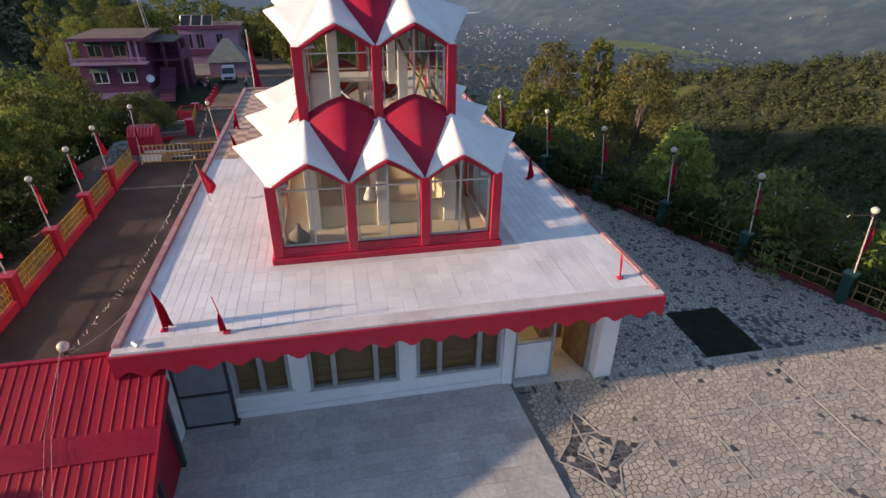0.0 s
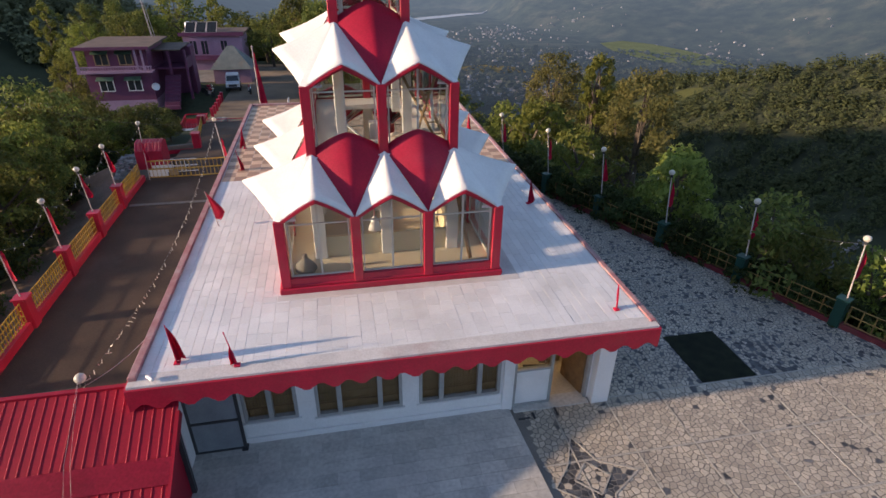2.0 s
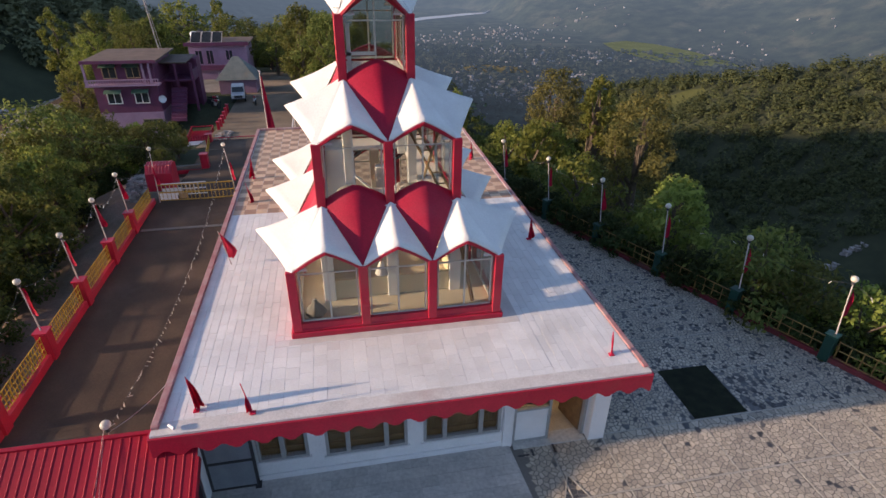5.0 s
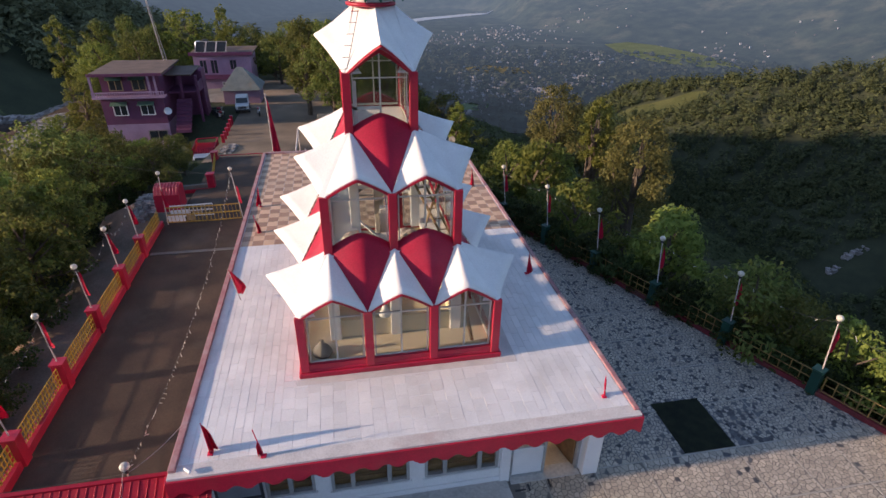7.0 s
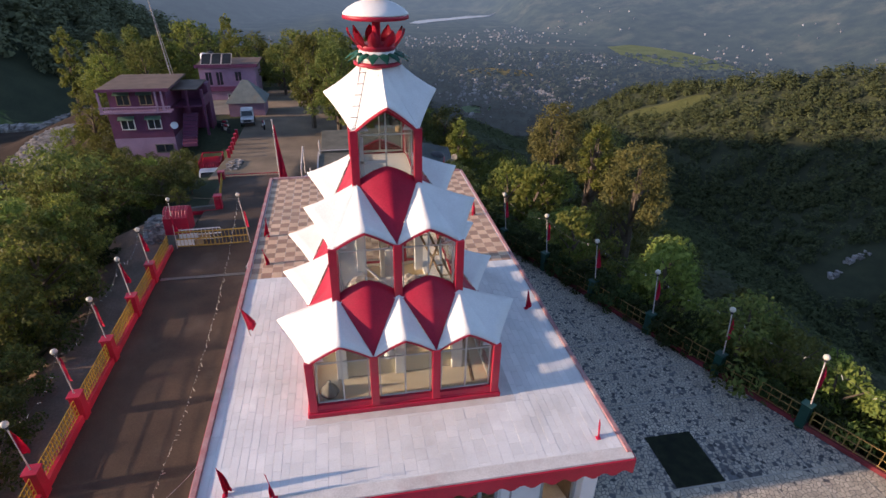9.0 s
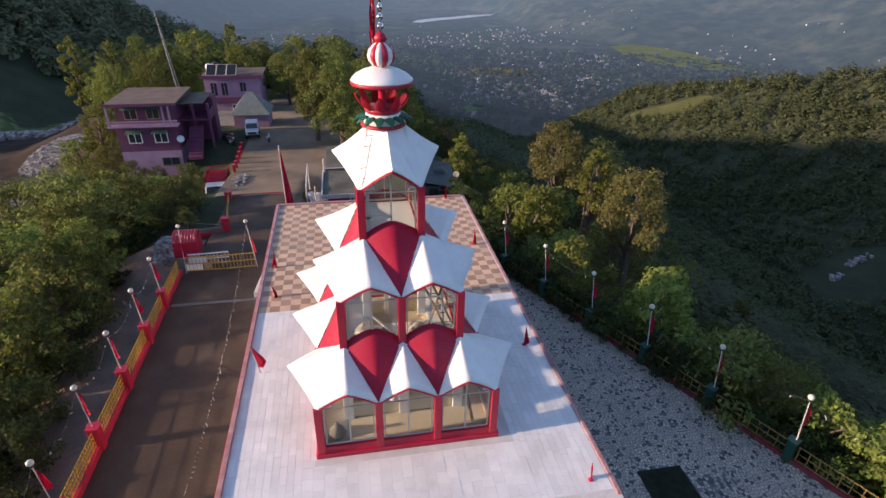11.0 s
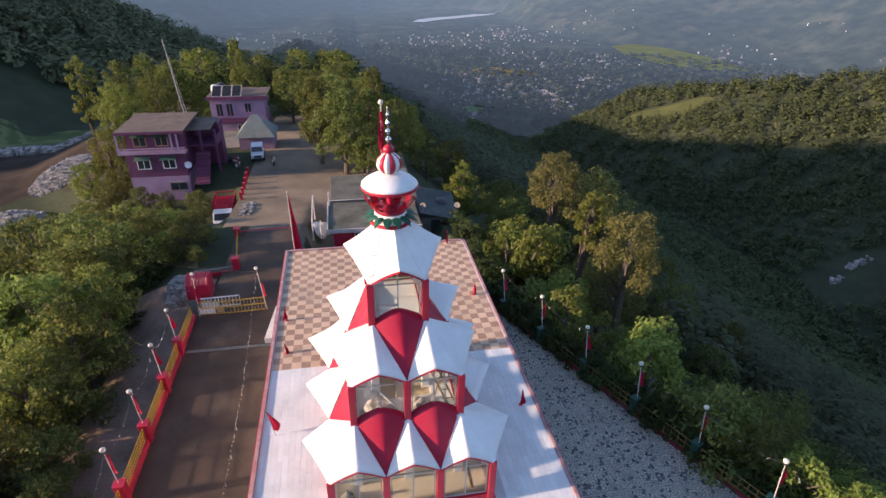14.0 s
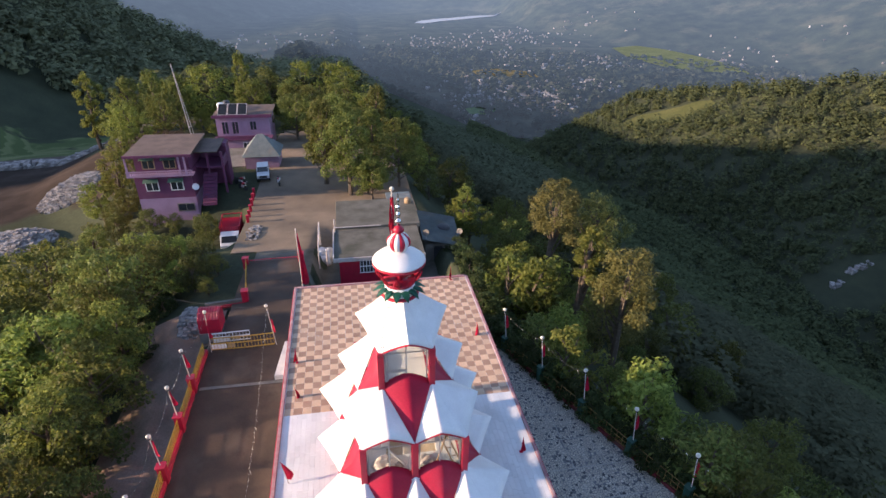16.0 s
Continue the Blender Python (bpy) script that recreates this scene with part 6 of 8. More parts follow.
def small_truck(x, y, z, turn):
    """A cab-over truck with a slatted cargo body, nose towards -y."""
    t = thing("small_truck", "white-fronted small truck with a red ribbed cargo body", "truck", at=(x, y, z))
    m = pose(x, y, z, 0, 0, turn)
    def add(name, bm, material, label="", parent=None):
        bm.transform(m)
        return part(name, bm, material, parent or t, label)
    bm = bmesh.new()
    prof = [(-2.75, 0.50), (-2.78, 1.15), (-2.55, 1.35), (-2.10, 1.98), (-1.10, 2.02), (-1.05, 0.50)]
    L = [bm.verts.new((-0.92, a, b)) for a, b in prof]
    R = [bm.verts.new((0.92, a, b)) for a, b in prof]
    bm.faces.new(L); bm.faces.new(R[::-1])
    for i in range(len(prof)):
        j = (i + 1) % len(prof)
        bm.faces.new((L[j], L[i], R[i], R[j]))
    bmesh.ops.recalc_face_normals(bm, faces=bm.faces)
    bmesh.ops.bevel(bm, geom=bm.edges[:], offset=0.04, segments=2, affect="EDGES", profile=0.6)
    cab = add("cab", bm, M["carwhite"], "white painted cab")
    bm = bmesh.new()
    bm.faces.new([bm.verts.new(c) for c in ((-0.80, -2.575, 1.40), (0.80, -2.575, 1.40), (0.74, -2.16, 1.94), (-0.74, -2.16, 1.94))])
    bmesh.ops.solidify(bm, geom=bm.faces[:], thickness=0.03)
    add("windscreen", bm, M["window"], "dark windscreen", cab)
    for sx in (-1, 1):
        add("side_window", box(sx * 0.93 - 0.012, -2.05, 1.36, sx * 0.93 + 0.012, -1.25, 1.86, 0.005), M["window"], "dark side window", cab)
        add("headlight", box(sx * 0.66 - 0.14, -2.81, 0.72, sx * 0.66 + 0.14, -2.76, 0.92, 0.02), M["globe"], "square headlight", cab)
        add("mirror", box(sx * 1.08 - 0.05, -2.35, 1.35, sx * 1.08 + 0.05, -2.28, 1.65, 0.02), M["dark"], "black wing mirror", cab)
    add("grille", box(-0.45, -2.80, 0.74, 0.45, -2.765, 0.92), M["dark"], "dark front grille", cab)
    add("bumper", box(-0.95, -2.90, 0.42, 0.95, -2.74, 0.60, 0.03), M["dark"], "dark bumper")
    add("chassis", box(-0.45, -2.4, 0.42, 0.45, 2.3, 0.62), M["dark"])
    body = add("cargo_body", box(-0.98, -0.98, 0.62, 0.98, 2.4, 2.02, 0.03), M["sheet"], "red metal cargo body")
    for i in range(9):
        u = -0.90 + 1.80 * i / 8
        add("rib", box(u - 0.045, -1.03, 0.70, u + 0.045, -0.975, 2.50, 0.01), M["red"], "red painted rib", body)
    for i in range(9):
        v = -0.85 + 3.1 * i / 8
        for sx in (-1, 1):
            add("rib", box(sx * 1.0 - 0.025, v - 0.04, 0.70, sx * 1.0 + 0.025, v + 0.04, 2.40, 0.01), M["red"], "red painted rib", body)
    for sx in (-1, 1):
        add("rail", box(sx * 1.0 - 0.05, -1.03, 2.40, sx * 1.0 + 0.05, 2.42, 2.50, 0.01), M["red"], "red top rail", body)
    add("rail", box(-1.05, 2.36, 2.40, 1.05, 2.44, 2.50, 0.01), M["red"], "red top rail", body)
    for sx in (-0.80, 0.80):
        for v in (-1.95, 1.35):
            w = add("wheel", rod((sx - 0.11, v, 0.38), (sx + 0.11, v, 0.38), 0.38, seg=18), M["rubber"], "black tyre")
            o = 0.112 if sx > 0 else -0.112
            add("rim", rod((sx + o - 0.008, v, 0.38), (sx + o + 0.008, v, 0.38), 0.2, seg=12), M["pole"], "pale wheel rim", w)


small_truck(-9.1, 47.2, -7.15, 4)
for i in range(6):
    f = i / 5
    y = 45.5 + 8.5 * f
    pillar(-6.9 - 0.5 * f, y, interp(y, RIDGE) - 0.3, interp(y, RIDGE) + 0.85, 0.26, M["red"], "red painted boundary pillar beside the yard", group="yard pillars")


def window_unit(parent, x, y, z, w, h, frame_m, shade=None):
    win = part("window", box(x - w / 2, y - 0.02, z, x + w / 2, y + 0.02, z + h), M["window"], parent, "dark window pane in a pale frame")
    fr = bmesh.new()
    for a, b, c, d in ((-w / 2 - 0.08, -0.08, w / 2 + 0.08, 0), (-w / 2 - 0.08, h, w / 2 + 0.08, h + 0.08), (-w / 2 - 0.08, 0, -w / 2, h), (w / 2, 0, w / 2 + 0.08, h), (-0.03, 0, 0.03, h)):
        box(x + a, y - 0.08, z + b, x + c, y + 0.03, z + d, bm=fr)
    part("frame", fr, frame_m, win)
    if shade:
        bm = bmesh.new()
        q = [(x - w / 2 - 0.2, y - 0.02, z + h + 0.35), (x + w / 2 + 0.2, y - 0.02, z + h + 0.35), (x + w / 2 + 0.2, y - 0.55, z + h + 0.05), (x - w / 2 - 0.2, y - 0.55, z + h + 0.05)]
        bm.faces.new([bm.verts.new(c) for c in q])
        bmesh.ops.solidify(bm, geom=bm.faces[:], thickness=0.05)
        part("sunshade", bm, shade, win, "sloping sunshade")


M["tealshade"] = surface("pale_green_sunshade", (0.18, 0.30, 0.22), (0.13, 0.23, 0.18), 0.6, 2, 20, 0.1)
house = thing("purple_house", "purple three-storey house with a brown flat roof", "house", at=(-16.5, 58, -6.5))
HY = 53.0
part("wall", box(-19.6, HY, -7.5, -13.6, HY + 9, -3.9), M["pink"], house, "pale pink ground-floor wall")
part("wall", box(-19.6, HY, -3.9, -13.6, HY + 9, -1.0), M["purple"], house, "purple first-floor wall")
part("wall", box(-19.3, HY + 0.3, -1.0, -13.7, HY + 7, 1.15), M["purple"], house, "purple top-floor wall")
part("balcony", box(-20.1, HY - 0.65, -1.15, -13.2, HY + 0.35, -0.98, 0.02), M["pink"], house, "pink balcony slab")
for i in range(30):
    x = -20.0 + 6.7 * i / 29
    part("baluster", beam((x, HY - 0.58, -0.98), (x, HY - 0.58, -0.552), 0.09), M["pink"], house)
part("balcony_rail", box(-20.1, HY - 0.64, -0.55, -13.2, HY - 0.5, -0.46, 0.01), M["pink"], house)
for x in (-19.9, -14.5, -13.9):
    part("column", box(x - 0.09, HY - 0.62, -0.98, x + 0.09, HY - 0.44, 1.15), M["pink"], house)
part("roof", box(-20.0, HY - 0.7, 1.15, -13.1, HY + 7.3, 1.32, 0.02), M["roofbrown"], house, "brown weathered flat roof")
part("roof_rim", box(-20.02, HY - 0.73, 1.08, -13.08, HY - 0.68, 1.38), M["purple"], house)
for x in (-17.9, -15.7):
    window_unit(house, x, HY + 0.28, -0.42, 1.15, 1.0, M["palewood"], M["tealshade"])
for x in (-17.9, -15.3):
    window_unit(house, x, HY - 0.02, -2.9, 1.2, 1.0, M["wall"], M["tealshade"])
window_unit(house, -14.8, HY - 0.02, -5.5, 1.7, 0.8, M["concrete"])
part("dish", lathe([(0.0, 0.0), (0.25, 0.05), (0.38, 0.16), (0.37, 0.17), (0.24, 0.07), (0.0, 0.02)], (0, 0, 0), 16), M["carwhite"], house, "round satellite dish").matrix_basis = pose(-13.35, HY - 0.2, -2.6, 70, 0, 20)
# stair tower and terrace beside it
part("terrace", box(-13.6, HY + 5.6, -4.8, -10.6, HY + 7.2, 0.5), M["purple"], house, "purple back wall of the open side wing")
part("landing", box(-13.6, HY + 2.3, -1.35, -10.5, HY + 5.62, -1.18), M["purple"], house, "purple landing slab")
part("landing_wall", box(-10.62, HY + 2.3, -1.18, -10.5, HY + 5.6, -0.3), M["purple"], house)
part("terrace_roof", box(-13.9, HY + 2.2, 0.5, -11.0, HY + 7.4, 0.62), M["roofbrown"], house, "brown flat roof of the side wing")
for x, y in ((-10.6, HY + 2.4), (-12.2, HY + 2.4), (-10.6, HY + 5.0)):
    part("column", box(x - 0.12, y - 0.12, -5.2, x + 0.12, y + 0.12, 0.5), M["purple"], house)
for i in range(9):
    part("stair", box(-12.9, HY - 0.4 + 0.32 * i, -4.6 + 0.32 * i - 0.3, -11.4, HY - 0.05 + 0.32 * i, -4.55 + 0.32 * i), M["purple"], house)
bm = bmesh.new()
for k in range(3):
    a = 2 * math.pi * k / 3
    beam((-14.5 + 0.2 * math.cos(a), HY + 7 + 0.2 * math.sin(a), 1.3), (-15.3 + 0.03 * math.cos(a), HY + 7 + 0.03 * math.sin(a), 9.5), 0.045, bm=bm)
for i in range(10):
    f = i / 10
    c = Vector((-14.5, HY + 7, 1.3)).lerp(Vector((-15.3, HY + 7, 9.5)), f)
    w = 0.2 * (1 - f) + 0.03
    beam(c - Vector((w, 0, 0)), c + Vector((w, 0, 0.2)), 0.03, bm=bm)
part("mast", bm, M["pole"], house, "thin lattice mast")

house2 = thing("pink_house", "pink two-storey house with solar panels on the roof", "house", at=(-11, 76, -5))
H2 = 72.5
part("wall", box(-14.6, H2, -6, -7.2, H2 + 7, -2.0), M["pink"], house2, "pink ground-floor wall")
part("wall", box(-14.6, H2 + 1.0, -2.0, -7.2, H2 + 7, 0.9), M["pink"], house2, "pink upper wall")
part("slab", box(-15.0, H2 - 0.6, -2.05, -6.9, H2 + 1.1, -1.9), M["purple"], house2)
part("parapet", box(-14.4, H2 - 0.55, -1.9, -7.4, H2 - 0.4, -1.45), M["purple"], house2, "purple balcony wall")
part("roof", box(-15.0, H2 + 0.6, 0.9, -6.8, H2 + 7.3, 1.1), M["roofbrown"], house2, "flat brown roof")
part("roof_rim", box(-15.02, H2 + 0.55, 0.85, -6.78, H2 + 0.6, 1.3), M["purple"], house2)
for x, h in ((-13.4, 1.7), (-12.0, 1.7), (-9.5, 1.2)):
    window_unit(house2, x, H2 + 0.98, -1.5 if h > 1.5 else -1.0, 0.8, h, M["pink"])
window_unit(house2, -10.6, H2 - 0.02, -3.6, 0.9, 1.0, M["wall"])
for i in range(3):
    bm = bmesh.new()
    q = [(-14.2 + 1.35 * i, H2 + 1.0, 1.25), (-12.95 + 1.35 * i, H2 + 1.0, 1.25), (-12.95 + 1.35 * i, H2 + 2.9, 2.35), (-14.2 + 1.35 * i, H2 + 2.9, 2.35)]
    bm.faces.new([bm.verts.new(c) for c in q])
    bmesh.ops.solidify(bm, geom=bm.faces[:], thickness=0.06)
    pn = part("solar_panel", bm, M["window"], house2, "dark blue solar panel")
    bm = bmesh.new()
    for a, b in zip(q, q[1:] + q[:1]):
        beam(a, b, 0.06, bm=bm)
    beam((q[0][0] + 0.1, H2 + 2.8, 1.1), (q[0][0] + 0.1, H2 + 2.8, 2.3), 0.06, bm=bm)
    part("panel_frame", bm, M["pole"], pn)
bm = lathe([(0.0, 0), (0.5, 0), (0.52, 0.1), (0.52, 0.95), (0.42, 1.1), (0.2, 1.2), (0.0, 1.22)], (-14.2, H2 + 4.0, 1.1), 18)
part("water_tank", bm, M["carwhite"], house2, "white plastic water tank", True)
bm = lathe([(0.0, 0), (0.5, 0), (0.52, 0.1), (0.52, 0.95), (0.42, 1.1), (0.2, 1.2), (0.0, 1.22)], (-13.6, H2 + 5.3, 1.1), 18)
part("water_tank", bm, M["dark"], house2, "black plastic water tank", True)

for o in list(house2.children_recursive):
    if o.parent == house2:
        o.location.z -= 1.25

store = thing("tin_roof_store", "small store with a hipped grey tin roof", "shed", at=(-7.2, 65.5, -5))
part("wall", box(-9.6, 63.6, -6, -5.3, 67.6, -2.9), M["pink"], store, "pale lilac wall")
bm = bmesh.new()
q = [(-9.9, 63.1, -2.95), (-5.0, 63.1, -2.95), (-5.0, 68.1, -2.95), (-9.9, 68.1, -2.95), (-7.9, 65.5, -0.55), (-7.2, 65.5, -0.55)]
vv = [bm.verts.new(c) for c in q]
for f in ((0, 1, 5, 4), (1, 2, 5), (2, 3, 4, 5), (3, 0, 4), (3, 2, 1, 0)):
    bm.faces.new([vv[i] for i in f])
part("roof", bm, M["tin"], store, "hipped grey-green tin roof")


part_apron = [(-14.4, 64.5), (-9.9, 64.5), (-9.9, 72.4), (-14.4, 72.4)]
tagged(part("apron", slab(part_apron, -6.5, land(-12, 68) + 0.22), M["concrete"]), "pale worn concrete apron before the pink house", "apron", kind="structure")


def jeep(x, y, z, turn):
    t = thing("parked_jeep", "white boxy off-road car parked in the yard", "car", at=(x, y, z))
    m = pose(x, y, z, 0, 0, turn) @ Matrix.Diagonal((0.90, 0.78, 0.92, 1))
    def add(name, bm, material, label="", smooth=False, parent=None):
        bm.transform(m)
        return part(name, bm, material, parent or t, label, smooth)
    # body, nose towards -y
    bm = bmesh.new()
    prof = [(-1.95, 0.45), (-1.95, 0.95), (-1.85, 1.05), (-0.75, 1.12), (1.9, 1.12), (1.95, 0.95), (1.95, 0.45)]
    L = [bm.verts.new((-0.82, a, b)) for a, b in prof]
    R = [bm.verts.new((0.82, a, b)) for a, b in prof]
    bm.faces.new(L); bm.faces.new(R[::-1])
    for i in range(len(prof)):
        j = (i + 1) % len(prof)
        bm.faces.new((L[j], L[i], R[i], R[j]))
    bmesh.ops.recalc_face_normals(bm, faces=bm.faces)
    bmesh.ops.bevel(bm, geom=bm.edges[:], offset=0.05, segments=2, affect="EDGES", profile=0.6)
    add("body", bm, M["carwhite"], "white painted body")
    bm = bmesh.new()
    q = [(-0.78, -0.72, 1.1), (0.78, -0.72, 1.1), (0.78, 1.85, 1.1), (-0.78, 1.85, 1.1), (-0.70, -0.40, 1.72), (0.70, -0.40, 1.72), (0.70, 1.72, 1.72), (-0.70, 1.72, 1.72)]
    vv = [bm.verts.new(c) for c in q]
    for f in ((0, 1, 5, 4), (1, 2, 6, 5), (2, 3, 7, 6), (3, 0, 4, 7), (4, 5, 6, 7)):
        bm.faces.new([vv[i] for i in f])
    add("glasshouse", bm, M["window"], "dark window glass")
    add("roof", box(-0.76, -0.48, 1.70, 0.76, 1.80, 1.80, 0.04), M["carwhite"], "white roof")
    for sx in (-0.74, 0.74):
        for yy in (-0.56, 0.5, 1.75):
            add("pillar", beam((sx * 1.05, yy - 0.12 if yy < 0 else yy, 1.1), (sx * 0.98, yy + 0.1 if yy < 0 else yy, 1.72), 0.08), M["carwhite"])
    add("grille", box(-0.5, -1.985, 0.62, 0.5, -1.94, 0.92), M["dark"], "dark front grille")
    add("bumper", box(-0.85, -2.10, 0.42, 0.85, -1.93, 0.58, 0.03), M["dark"])
    for sx in (-0.62, 0.62):
        bm = rod((sx, -1.99, 0.80), (sx, -1.93, 0.80), 0.11, seg=12)
        add("headlight", bm, M["globe"], "round headlight")
    for sx in (-0.80, 0.80):
        for yy in (-1.2, 1.2):
            w = add("wheel", rod((sx - 0.1, yy, 0.36), (sx + 0.1, yy, 0.36), 0.36, seg=16), M["rubber"], "black tyre")
            add("rim", rod((sx + (0.101 if sx > 0 else -0.101) - 0.01, yy, 0.36), (sx + (0.101 if sx > 0 else -0.101) + 0.01, yy, 0.36), 0.2, seg=12), M["pole"], "pale wheel rim", parent=w)


jeep(-6.9, 59.6, land(-6.9, 59.6) + 0.06, 6)


def motorbike(x, y, z, turn):
    t = thing("motorbike", "dark motorbike leaning on its stand in the yard", "motorbike", "motorbikes", at=(x, y, z))
    m = pose(x, y, z, 0, 8, turn)
    def add(name, bm, material, label=""):
        bm.transform(m); part(name, bm, material, t, label)
    for yy in (-0.62, 0.62):
        add("wheel", rod((-0.06, yy, 0.31), (0.06, yy, 0.31), 0.31, seg=16), M["rubber"])
    add("frame", beam((0, -0.55, 0.75), (0, 0.55, 0.5), 0.10, 0.14), M["dark"])
    add("tank", box(-0.15, -0.35, 0.72, 0.15, 0.08, 0.95, 0.06), M["red"], "red fuel tank")
    add("seat", box(-0.13, 0.08, 0.72, 0.13, 0.75, 0.84, 0.03), M["rubber"])
    add("engine", box(-0.14, -0.22, 0.28, 0.14, 0.2, 0.62, 0.03), M["pole"])
    add("fork", beam((0, -0.66, 0.31), (0, -0.45, 1.02), 0.09, 0.05), M["metal"])
    add("handlebar", beam((-0.36, -0.42, 1.05), (0.36, -0.42, 1.05), 0.035), M["metal"])
    add("headlight", rod((0, -0.62, 0.92), (0, -0.5, 0.92), 0.09, seg=10), M["globe"])


motorbike(-4.9, 57.0, land(-4.9, 57) + 0.06, 15)
motorbike(-9.4, 57.5, land(-9.4, 57.5) + 0.06, 60)
motorbike(-8.9, 55.8, land(-8.9, 55.8) + 0.06, 40)

# ---- flat-roofed hut behind the hall ----
hut = thing("flat_roof_hut", "low red-walled hut with a flat grey concrete roof", "hut", at=(6, 36, -3))
part("wall", box(2.5, 31.12, -5, 9.2, 41.6, -1.0), M["concrete"], hut, "grey plastered wall")
part("front_wall", box(2.52, 31.04, -5, 9.18, 31.118, -1.0), M["red"], hut, "dark red painted front wall")
part("roof", box(2.1, 30.8, -1.0, 9.6, 36.2, -0.80, 0.02), M["mossy"], hut, "grey concrete roof slab")
part("roof", box(2.3, 36.2, -0.98, 9.9, 42.0, -0.55, 0.02), M["mossy"], hut, "raised grey concrete roof slab")
part("roof_edge", box(2.08, 30.72, -1.05, 9.62, 30.82, -0.72), M["pole"], hut, "pale metal roof edge")
part("roof_edge", box(2.02, 30.8, -1.05, 2.12, 36.2, -0.70), M["pole"], hut, "pale metal roof edge")
part("pipe", rod((2.2, 35.7, -0.8), (2.2, 35.7, 0.45), 0.06), M["pole"], hut)
part("pipe", rod((2.1, 36.15, -0.58), (6.3, 36.15, -0.56), 0.05), M["pole"], hut)
bm = bmesh.new()
box(4.2, 31.0, -2.3, 5.5, 31.10, -1.15, bm=bm)
part("window", bm, M["window"], hut)
bm = bmesh.new()
for i in range(6):
    beam((4.2 + 0.26 * i, 30.96, -2.3), (4.2 + 0.26 * i, 30.96, -1.15), 0.05, bm=bm)
for z in (-2.3, -1.7, -1.15):
    beam((4.15, 30.96, z), (5.55, 30.96, z), 0.06, bm=bm)
part("window_grille", bm, M["wall"], hut, "white window grille")
part("shed_roof", box(7.4, 42.1, -1.3, 9.9, 45.0, -1.15), M["tin"], hut, "rusty tin sheet roof")


def water_tank(x, y, z, r, h, material, label):
    tagged(part("water_tank", lathe([(0.0, 0), (r, 0), (r * 1.04, h * 0.1), (r * 1.04, h * 0.75), (r * 0.8, h * 0.9), (r * 0.3, h), (0.0, h)], (x, y, z), 18), material, smooth=True), label, "water tank")


water_tank(9.3, 40.8, -0.55, 0.34, 0.55, M["palewood"], "tan round water tank on the hut roof")
water_tank(12.3, 37.5, -2.6, 0.6, 1.1, M["dark"], "black plastic water tank beside the hut")
lean = thing("lean_to", "makeshift lean-to of tin sheets beside the hut", "shed", at=(11.8, 37, -3))
bm = bmesh.new()
bm.faces.new([bm.verts.new(c) for c in ((9.9, 34.6, -1.5), (13.4, 34.2, -2.2), (13.8, 40.0, -2.0), (10.1, 40.6, -1.3))])
bmesh.ops.solidify(bm, geom=bm.faces[:], thickness=0.05)
part("roof", bm, M["tin"], lean, "patched grey tin roof")
part("wall", box(10.2, 34.9, -5, 13.2, 39.6, -2.2), M["concrete"], lean)
# no opening here: a dark slab on the wall gives the doorway's shade
part("doorway", box(11.0, 34.85, -4.0, 11.8, 34.92, -2.4), M["dark"], lean, "dark slab in place of a doorway's shade")
for x, y, z in ((10.3, 35.0, -1.0), (13.6, 36.0, -1.6), (14.4, 33.5, -2.4)):
    t = thing("satellite_dish", "pale round satellite dish on a stub pole", "satellite dish", "dishes", at=(x, y, z - 0.8))
    part("pole", rod((x, y, z - 0.8), (x, y, z), 0.03), M["pole"], t)
    bm = lathe([(0.0, 0.0), (0.18, 0.03), (0.30, 0.10), (0.29, 0.115), (0.17, 0.045), (0.0, 0.015)], (0, 0, 0), 18)
    bm.transform(pose(x, y - 0.05, z, 62, 0, -30))
    part("dish", bm, M["concrete"], t, "", True)


def heap(name, x, y, sx, sy, h, n, size, material, label, category, seed, kind=""):
    """A heap of loose pieces."""
    rng = random.Random(seed)
    vs, fs = [], []
    for i in range(n):
        a, r = rng.uniform(0, 6.283), math.sqrt(rng.random())
        px, py = x + sx * r * math.cos(a), y + sy * r * math.sin(a)
        pz = land(px, py) + h * (1 - r * r) * (0.7 + 0.3 * noise.noise((px * 0.7, py * 0.7, 1))) + rng.uniform(-0.1, 0.15) * size
        s = size * rng.uniform(0.5, 1.4)
        b = len(vs)
        for c in ((-1, -1, -1), (1, -1, -1), (1, 1, -1), (-1, 1, -1), (-1, -1, 1), (1, -1, 1), (1, 1, 1), (-1, 1, 1)):
            vs.append((px + s * c[0] * rng.uniform(0.35, 0.7), py + s * c[1] * rng.uniform(0.35, 0.7), pz + s * c[2] * rng.uniform(0.3, 0.7)))
        fs += [tuple(b + k for k in f) for f in ((3, 2, 1, 0), (4, 5, 6, 7), (0, 1, 5, 4), (1, 2, 6, 5), (2, 3, 7, 6), (3, 0, 4, 7))]
    return tagged(raw(name, vs, fs, material), label, category, kind=kind)


heap("rock_heap", -35.0, 70.5, 4.4, 3.2, 1.5, 1500, 0.36, M["rock"], "heap of pale broken rock on the slope", "rocks", 1, "stuff")
heap("rock_heap", -37.5, 59.5, 4.6, 3.2, 1.4, 1500, 0.36, M["rock"], "heap of pale broken rock on the slope", "rocks", 2, "stuff")
heap("rock_heap", -56, 98, 16, 2.2, 0.9, 420, 0.6, M["rock"], "line of pale broken rock along the terrace edge", "rocks", 3, "stuff")
